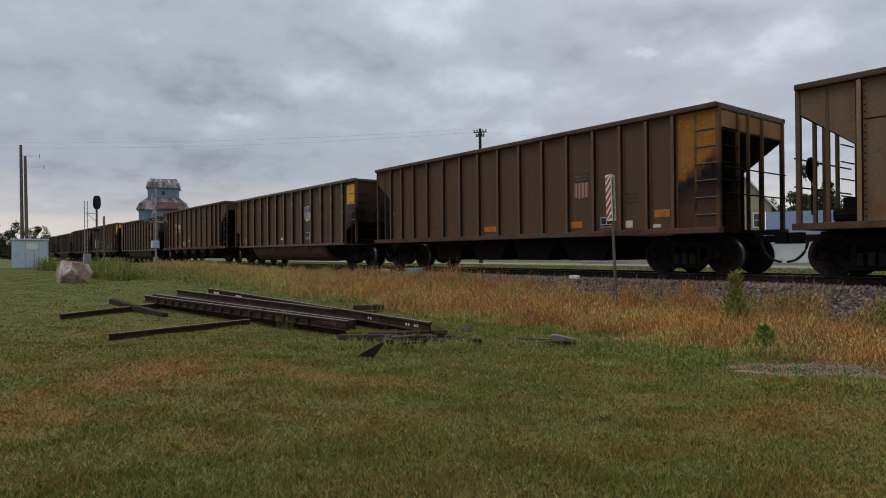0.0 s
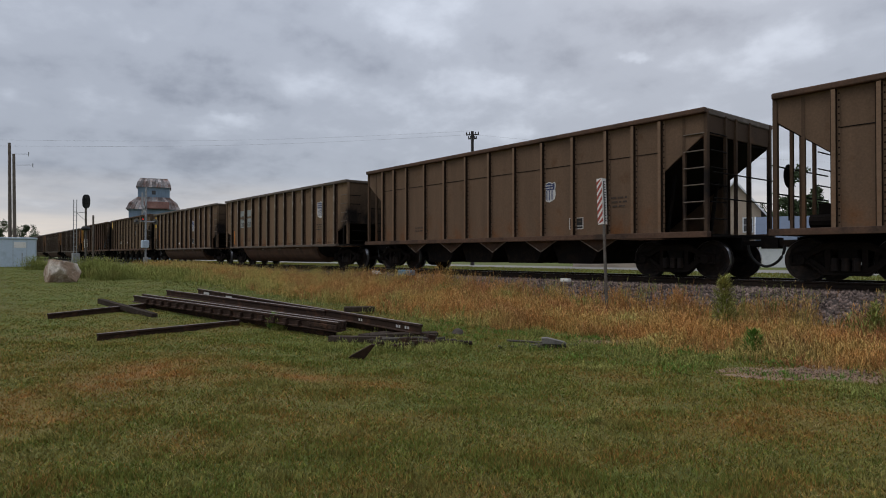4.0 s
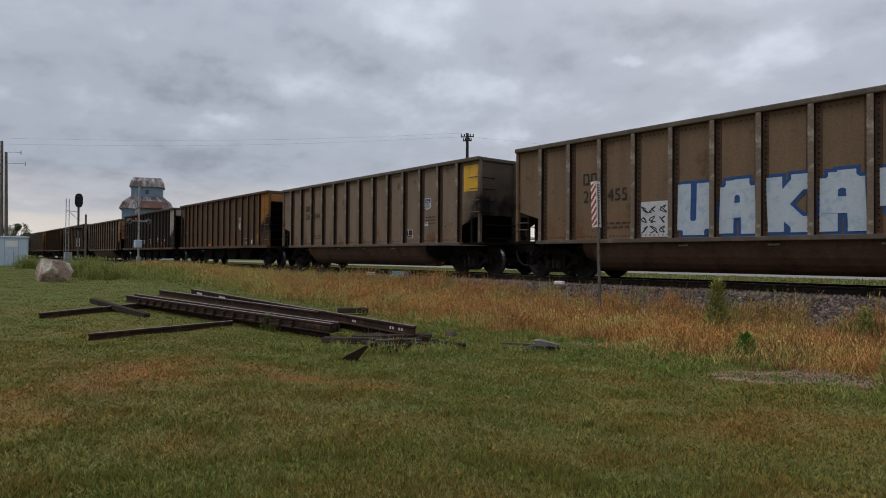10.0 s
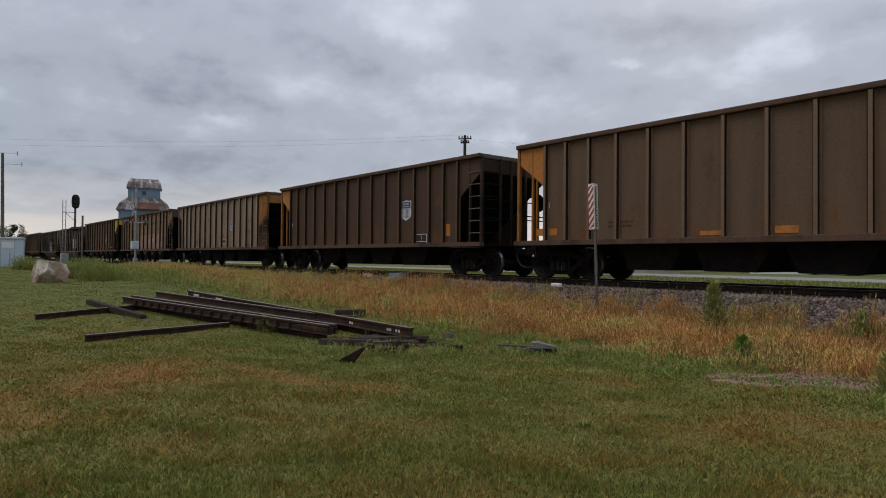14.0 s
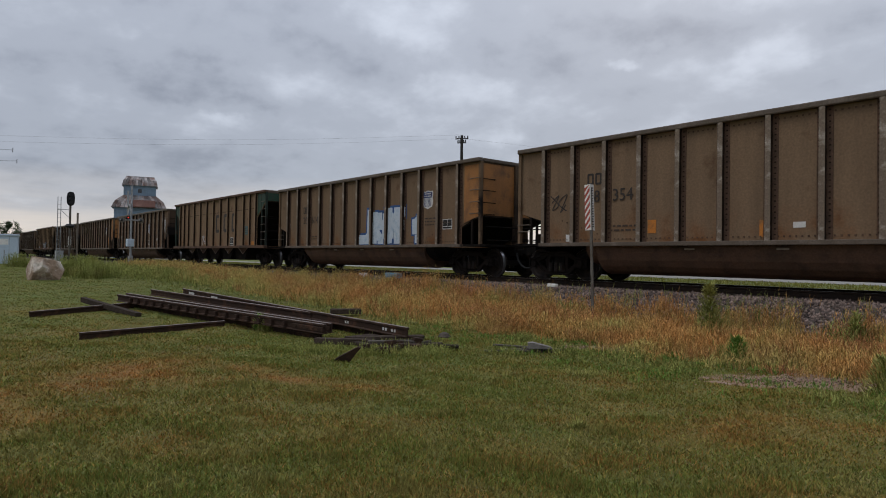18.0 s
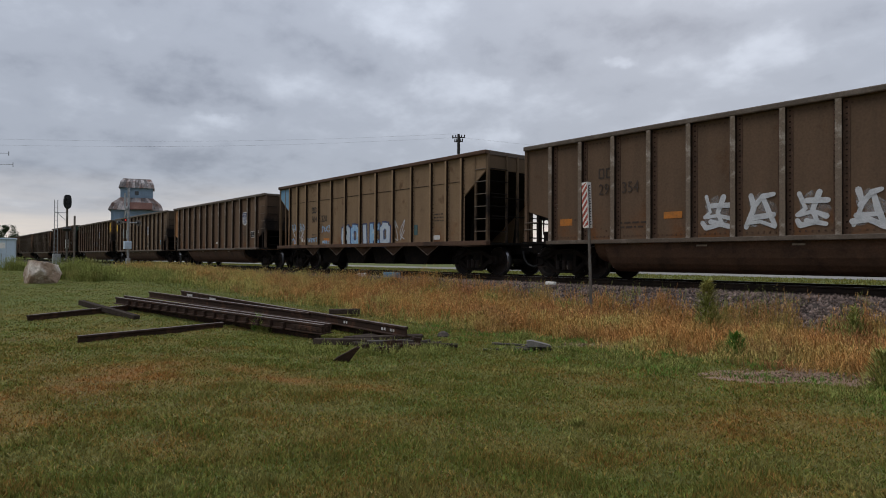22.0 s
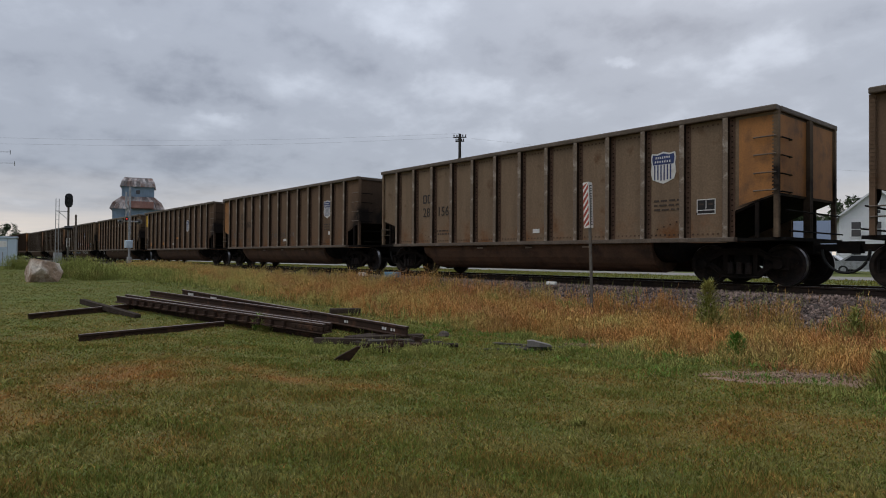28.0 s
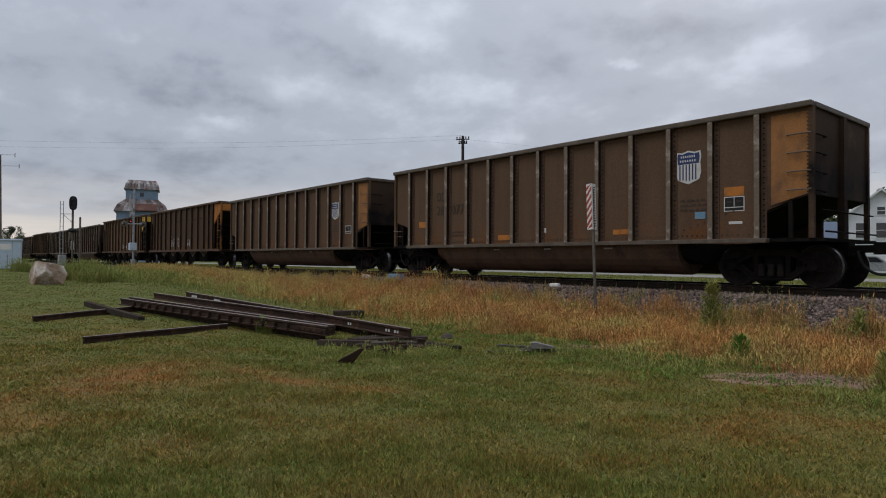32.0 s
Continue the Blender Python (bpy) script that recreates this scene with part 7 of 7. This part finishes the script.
def weed_mesh(name, x, y, h, mats, label, seed, leaves=5, dry=None, size=1.0, spread_=0.16, z=None):
    """Thin stalks, each with several narrow leaves and a seed head."""
    rs = np.random.RandomState(seed)
    n = len(x)
    z = (ground_z(x, y) if z is None else z) - 0.02
    lean = rs.randn(n, 2) * spread_ * h[:, None]
    base = np.stack([x, y, z], 1)
    top = base + np.stack([lean[:, 0], lean[:, 1], h], 1)
    vs, ds = [], []
    a = rs.rand(n) * 2 * math.pi
    wd = np.stack([np.cos(a), np.sin(a), 0 * a], 1) * 0.006 * size
    vs.append(np.stack([base - wd, base + wd, top], 1))
    for k in range(leaves):
        f = rs.uniform(0.05, 1.0, n)[:, None]
        p = base + (top - base) * f
        b = rs.rand(n) * 2 * math.pi
        ln = (0.04 + 0.10 * rs.rand(n)) * size
        q = p + np.stack([np.cos(b) * ln * 0.55, np.sin(b) * ln * 0.55, ln * rs.uniform(0.2, 1.1, n)], 1)
        sd = np.stack([-np.sin(b), np.cos(b), 0.3 * rs.randn(n)], 1) * 0.0055 * size
        vs.append(np.stack([p - sd, p + sd, q], 1))
    v = np.concatenate(vs)
    d = np.tile(dry if dry is not None else np.zeros(n), leaves + 1)
    me = cloud_mesh(name, v.reshape(-1, 3), np.arange(len(v) * 3).reshape(-1, 3), mats, np.repeat(d, 3))
    return tagged(new(name, me), label, "weeds", kind="stuff")


def leafy_plant(x, y, h, spread_, n, mats, label, seed):
    """An upright bushy weed: pointed leaves all round its stems, widest low down."""
    rs = np.random.RandomState(seed)
    f = rs.rand(n) ** 0.8
    a = rs.rand(n) * 2 * math.pi
    rad = spread_ * (1.05 - 0.85 * f) * (0.35 + 0.75 * rs.rand(n)) * (1 + 0.25 * np.sin(9 * f + 2 * a))
    z = level(x, y)
    p = np.stack([x + rad * np.cos(a), y + rad * np.sin(a), z + h * f * (0.9 + 0.1 * rs.rand(n))], 1)
    ln = 0.05 + 0.07 * rs.rand(n)
    q = p + np.stack([np.cos(a) * ln * 0.7, np.sin(a) * ln * 0.7, ln * rs.uniform(0.1, 1.1, n)], 1)
    side = np.stack([-np.sin(a), np.cos(a), 0.4 * rs.randn(n)], 1) * 0.011
    stem = np.array([(x, y, z)])
    v = np.stack([p - side, p + side, q], 1)
    k = 14
    tops = np.stack([x + spread_ * 0.5 * rs.randn(k), y + spread_ * 0.5 * rs.randn(k), z + h * rs.uniform(0.6, 1.0, k)], 1)
    w = np.array([(0.008, 0.004, 0)])
    v = np.concatenate([v, np.stack([np.repeat(stem - w, k, 0), np.repeat(stem + w, k, 0), tops], 1)])
    me = cloud_mesh("bushy_weed", v.reshape(-1, 3), np.arange(len(v) * 3).reshape(-1, 3), mats)
    tagged(new("bushy_weed", me), label, "weed")


def build_weeds():
    rs = np.random.RandomState(31)
    n = 165000
    x = -46 + 52 * rs.rand(n) ** 0.75
    y = 8.0 + 5.6 * rs.rand(n)
    edge = 9.15 + 0.5 * ripple(x, y, 1.3) + 0.25 * ripple(x, y, 0.4) + 0.35 * ease((x + 6) / 2)
    far = 13.25 + 0.3 * ripple(x, y, 0.9) - 0.42 * ease((x + 16) / 5) + 0.35 * rs.rand(n)
    gap = 0.6 + 0.45 * ripple(x, y, 0.6)
    inside = ease((y - edge) / 1.3)
    keep = (y > edge) & (y < far) & (rs.rand(n) < np.clip(gap + 0.2, 0.15, 1) * (0.3 + 0.7 * inside))
    x, y, inside = x[keep], y[keep], inside[keep]
    grow = 0.38 + 0.20 * ease((-x - 5) / 9) - 0.10 * ease((-x - 18) / 12)
    h = grow * (0.55 + 0.5 * rs.rand(len(x)) + 0.22 * ripple(x, y, 0.7)) * (0.35 + 0.65 * inside)
    dry = np.clip(0.25 + 0.6 * ripple(x, y, 1.1) + 0.3 * ripple(x, y, 0.35) + 0.6 * ease((-x - 16) / 10) + 0.45 * (1 - inside), 0, 1)
    up = np.maximum(-0.20 - np.clip(TRACK_Y - y - 1.75, 0, 9) * 0.517, ground_z(x, y))
    weed_mesh("dry_weeds", x, y, np.clip(h, 0.06, 1.0), weed_gold, "golden brown dry weeds beside the tracks", 32, 9, dry, 0.85, z=up)
    n = 900
    x, y = -26 + 24 * rs.rand(n), 11.9 + 1.1 * rs.rand(n)
    keep = ripple(x, y * 0.3, 0.5) > 0.25
    x, y = x[keep], y[keep]
    up = np.maximum(-0.20 - np.clip(TRACK_Y - y - 1.75, 0, 9) * 0.517, ground_z(x, y))
    weed_mesh("stalk_weeds", x, y, 0.45 + 0.40 * rs.rand(len(x)), weed_green, "tall thin green stalks along the stone bed", 37, 14, size=0.9, spread_=0.12, z=up)
    # low broad-leaved plants where the lawn meets the weeds
    n = 5200
    x, y = -11.5 + 10.5 * rs.rand(n), 6.9 + 3.2 * rs.rand(n)
    keep = (ripple(x, y, 0.55) + 0.4 * ripple(x, y, 0.2) > 0.28) & (rs.rand(n) < ease((y - 6.7) / 1.4))
    x, y = x[keep], y[keep]
    weed_mesh("broad_weeds", x, y, 0.03 + 0.07 * rs.rand(len(x)), leaf_bright, "low bright green broad-leaved weeds in the lawn", 36, 6, size=0.75, spread_=0.5)
    # scattered weeds up the side of the stone bed, thicker towards the crossing
    n = 15000
    x, y = -34 + 38 * rs.rand(n), 12.5 + 1.35 * rs.rand(n) ** 1.5
    keep = (ripple(x, y, 0.55) > 0.05 + 0.15 * ease((x + 14) / 8)) & (rs.rand(n) < 1.25 - (y - 12.5) / 1.35)
    x, y = x[keep], y[keep]
    up = np.maximum(-0.20 - np.clip(TRACK_Y - y - 1.75, 0, 9) * 0.517, ground_z(x, y))
    half = rs.rand(len(x)) < 0.55
    weed_mesh("thin_weeds", x[half], y[half], 0.08 + 0.30 * rs.rand(half.sum()), weed_green, "thin green weeds growing in the stone bed", 34, 7, size=0.9, z=up[half])
    half = ~half
    weed_mesh("thin_weeds", x[half], y[half], 0.10 + 0.34 * rs.rand(half.sum()), weed_gold, "thin straw-coloured weeds growing in the stone bed", 35, 6, size=0.9, dry=0.5 * rs.rand(half.sum()), z=up[half])
    n = 9000
    x, y = -44 + 34 * rs.rand(n), 6.0 + 6.2 * rs.rand(n)
    keep = (y > 8.4 + 0.5 * ripple(x, y, 1.2) - 1.8 * ease((-x - 26) / 6)) & (rs.rand(n) < 0.25 + 0.75 * ease((-x - 18) / 14))
    x, y = x[keep], y[keep]
    weed_mesh("green_weeds", x, y, np.clip(0.16 + 0.24 * rs.rand(len(x)) + 0.14 * ripple(x, y, 0.8), 0.06, 1), weed_green, "tall green grass and weeds near the crossing", 33, 9, size=1.4)
    for i, (cx, cy, hh, m, sp) in enumerate(((-33.5, 6.0, 0.95, 1500, 0.75), (-31.5, 6.2, 0.75, 700, 0.6), (-43, 4.6, 0.8, 500, 0.6), (-31, 9.0, 0.55, 500, 0.7), (-9.9, 12.2, 0.55, 160, 0.25), (-12.5, 12.3, 0.55, 180, 0.35), (-15.2, 12.2, 0.6, 220, 0.4), (-4.75, 9.85, 0.30, 180, 0.2), (-4.0, 12.4, 0.6, 90, 0.3), (-12.3, 5.55, 0.30, 110, 0.14), (-8.3, 8.9, 0.22, 120, 0.2), (-8.7, 6.3, 0.16, 260, 0.5), (-7.6, 8.3, 0.12, 220, 0.6), (-5.9, 8.7, 0.16, 240, 0.6), (-4.9, 8.4, 0.12, 160, 0.5), (-9.4, 5.2, 0.10, 200, 0.5), (-8.6, 5.75, 0.18, 200, 0.3), (-8.3, 6.6, 0.14, 220, 0.4), (-8.1, 6.2, 0.16, 240, 0.35), (-7.5, 7.6, 0.10, 160, 0.3), (-6.8, 8.3, 0.12, 160, 0.3), (-10.6, 7.6, 0.22, 260, 0.5), (-5.4, 7.0, 0.08, 120, 0.25), (-2.6, 8.0, 0.14, 160, 0.4), (-3.72, 4.76, 0.07, 60, 0.06), (-2.3, 9.3, 0.4, 120, 0.3))):
        px, py = cx + sp * rs.randn(m) * 0.6, cy + sp * rs.randn(m) * 0.6
        weed_mesh("weed_clump", px, py, hh * rs.uniform(0.45, 1.05, m), weed_green, "bushy green weed growing by the track", 50 + i, 9, size=1.3 if hh > 0.3 else 0.7, spread_=0.10)


    leafy_plant(-6.25, 12.0, 1.15, 0.36, 1700, weed_green, "tall bushy green weed at the edge of the stone bed", 71)
    leafy_plant(-4.7, 9.9, 0.40, 0.22, 420, leaf_bright, "dark green leafy weed among dry weeds", 72)
    leafy_plant(-2.5, 9.05, 0.45, 0.30, 500, weed_green, "yellowish green leafy weed beside bare soil", 73)
    leafy_plant(-3.9, 12.6, 0.75, 0.24, 420, weed_green, "thin green leafy weed at the edge of the stone bed", 74)
    leafy_plant(-12.45, 5.5, 0.32, 0.16, 260, leaf_bright, "bright green leafy weed beside scrap rails", 75)


def build_gravel():
    rs = np.random.RandomState(41)
    n = 26000
    x = -24 + 30 * rs.rand(n) ** 0.7
    y = 12.4 + 2.3 * rs.rand(n)
    u = TRACK_Y - y
    z = np.where(u > 1.75, -0.20 - (u - 1.75) * (0.62 / 1.2), -0.20)
    z = np.maximum(z, ground_z(x, y))
    s = rs.uniform(0.022, 0.055, n)
    octa = np.array([(1, 0, 0), (-1, 0, 0), (0, 1, 0), (0, -1, 0), (0, 0, 1), (0, 0, -1)], float)
    faces = np.array([(0, 2, 4), (2, 1, 4), (1, 3, 4), (3, 0, 4), (2, 0, 5), (1, 2, 5), (3, 1, 5), (0, 3, 5)])
    q = octa[None] * rs.uniform(0.6, 1.2, (n, 6, 1)) + 0.25 * rs.randn(n, 6, 3)
    v = np.stack([x, y, z], 1)[:, None, :] + q * s[:, None, None]
    f = (np.arange(n) * 6)[:, None, None] + faces[None]
    me = cloud_mesh("ballast_stones", v.reshape(-1, 3), f.reshape(-1, 3), stone_gravel)
    tagged(new("ballast_stones", me), "loose crushed grey stones beside the rails", "gravel", kind="stuff")
    n = 1000
    which = rs.randint(0, 3, n)
    cx, cy, sx, sy = np.array([(-3.45, 9.08, 0.55, 0.2), (-6.85, 9.4, 0.42, 0.14), (-14.5, 10.6, 0.5, 0.2)])[which].T
    u, v = sx * rs.randn(n), sy * rs.randn(n)
    x, y = cx + 0.643 * u - 0.766 * v, cy + 0.766 * u + 0.643 * v
    v = np.stack([x, y, ground_z(x, y) + 0.02], 1)[:, None, :] + (octa[None] * rs.uniform(0.6, 1.2, (n, 6, 1)) * np.array([1.4, 1.4, 0.6]) + 0.2 * rs.randn(n, 6, 3)) * rs.uniform(0.006, 0.022, n)[:, None, None]
    f = (np.arange(n) * 6)[:, None, None] + faces[None]
    tagged(new("bare_stones", cloud_mesh("bare_stones", v.reshape(-1, 3), f.reshape(-1, 3), bare_stone)), "pale bare stones and dirt in the weeds", "gravel", kind="stuff")
    # the bare patch is a thin uneven sheet on the ground
    gu, gv = np.meshgrid(np.linspace(-1, 1, 41), np.linspace(-1, 1, 17))
    rim = 1 - 0.18 * np.sin(5 * gu + 3 * gv) * np.abs(gu)
    uu, vv = gu * 1.2 * rim, gv * np.sqrt(np.clip(1 - gu ** 2, 0.0, 1)) * 0.55 * (1 + 0.25 * np.sin(7 * gu))
    px, py = -3.45 + 0.643 * uu - 0.766 * vv, 9.08 + 0.766 * uu + 0.643 * vv
    pz = ground_z(px, py) + 0.018 * ripple(px, py, 1.2) + 0.012 - 0.03 * (np.maximum(np.abs(gu), np.abs(gv)) > 0.99)
    idx = np.arange(gu.size).reshape(gu.shape)
    p, q, r, t = idx[:-1, :-1].ravel(), idx[:-1, 1:].ravel(), idx[1:, 1:].ravel(), idx[1:, :-1].ravel()
    tagged(new("bare_ground", cloud_mesh("bare_ground", np.stack([px, py, pz], -1).reshape(-1, 3), np.concatenate([np.stack([p, q, r], 1), np.stack([p, r, t], 1)]), bare_soil)), "bare pinkish brown soil in the lawn", "soil", kind="stuff")
    solid("track_box", Shape().box(-0.35, 0.35, -0.14, 0.14, 0, 0.2, cut=0.02), decal_blue, "small pale blue box beside the rail", "box", pose(-19.4, 13.75, -0.19, 0, 0, 4))
    solid("track_box", Shape().box(-0.22, 0.22, -0.08, 0.08, 0, 0.13, cut=0.02), sign_white, "small white box beside the rail", "box", pose(-21.6, 13.85, -0.19))
    solid("track_box", Shape().box(-0.16, 0.16, -0.06, 0.06, 0, 0.09, cut=0.02), sign_white, "small white box beside the rail", "box", pose(-11.6, 13.6, -0.17))


build_lawn()
build_weeds()
build_gravel()
motions()
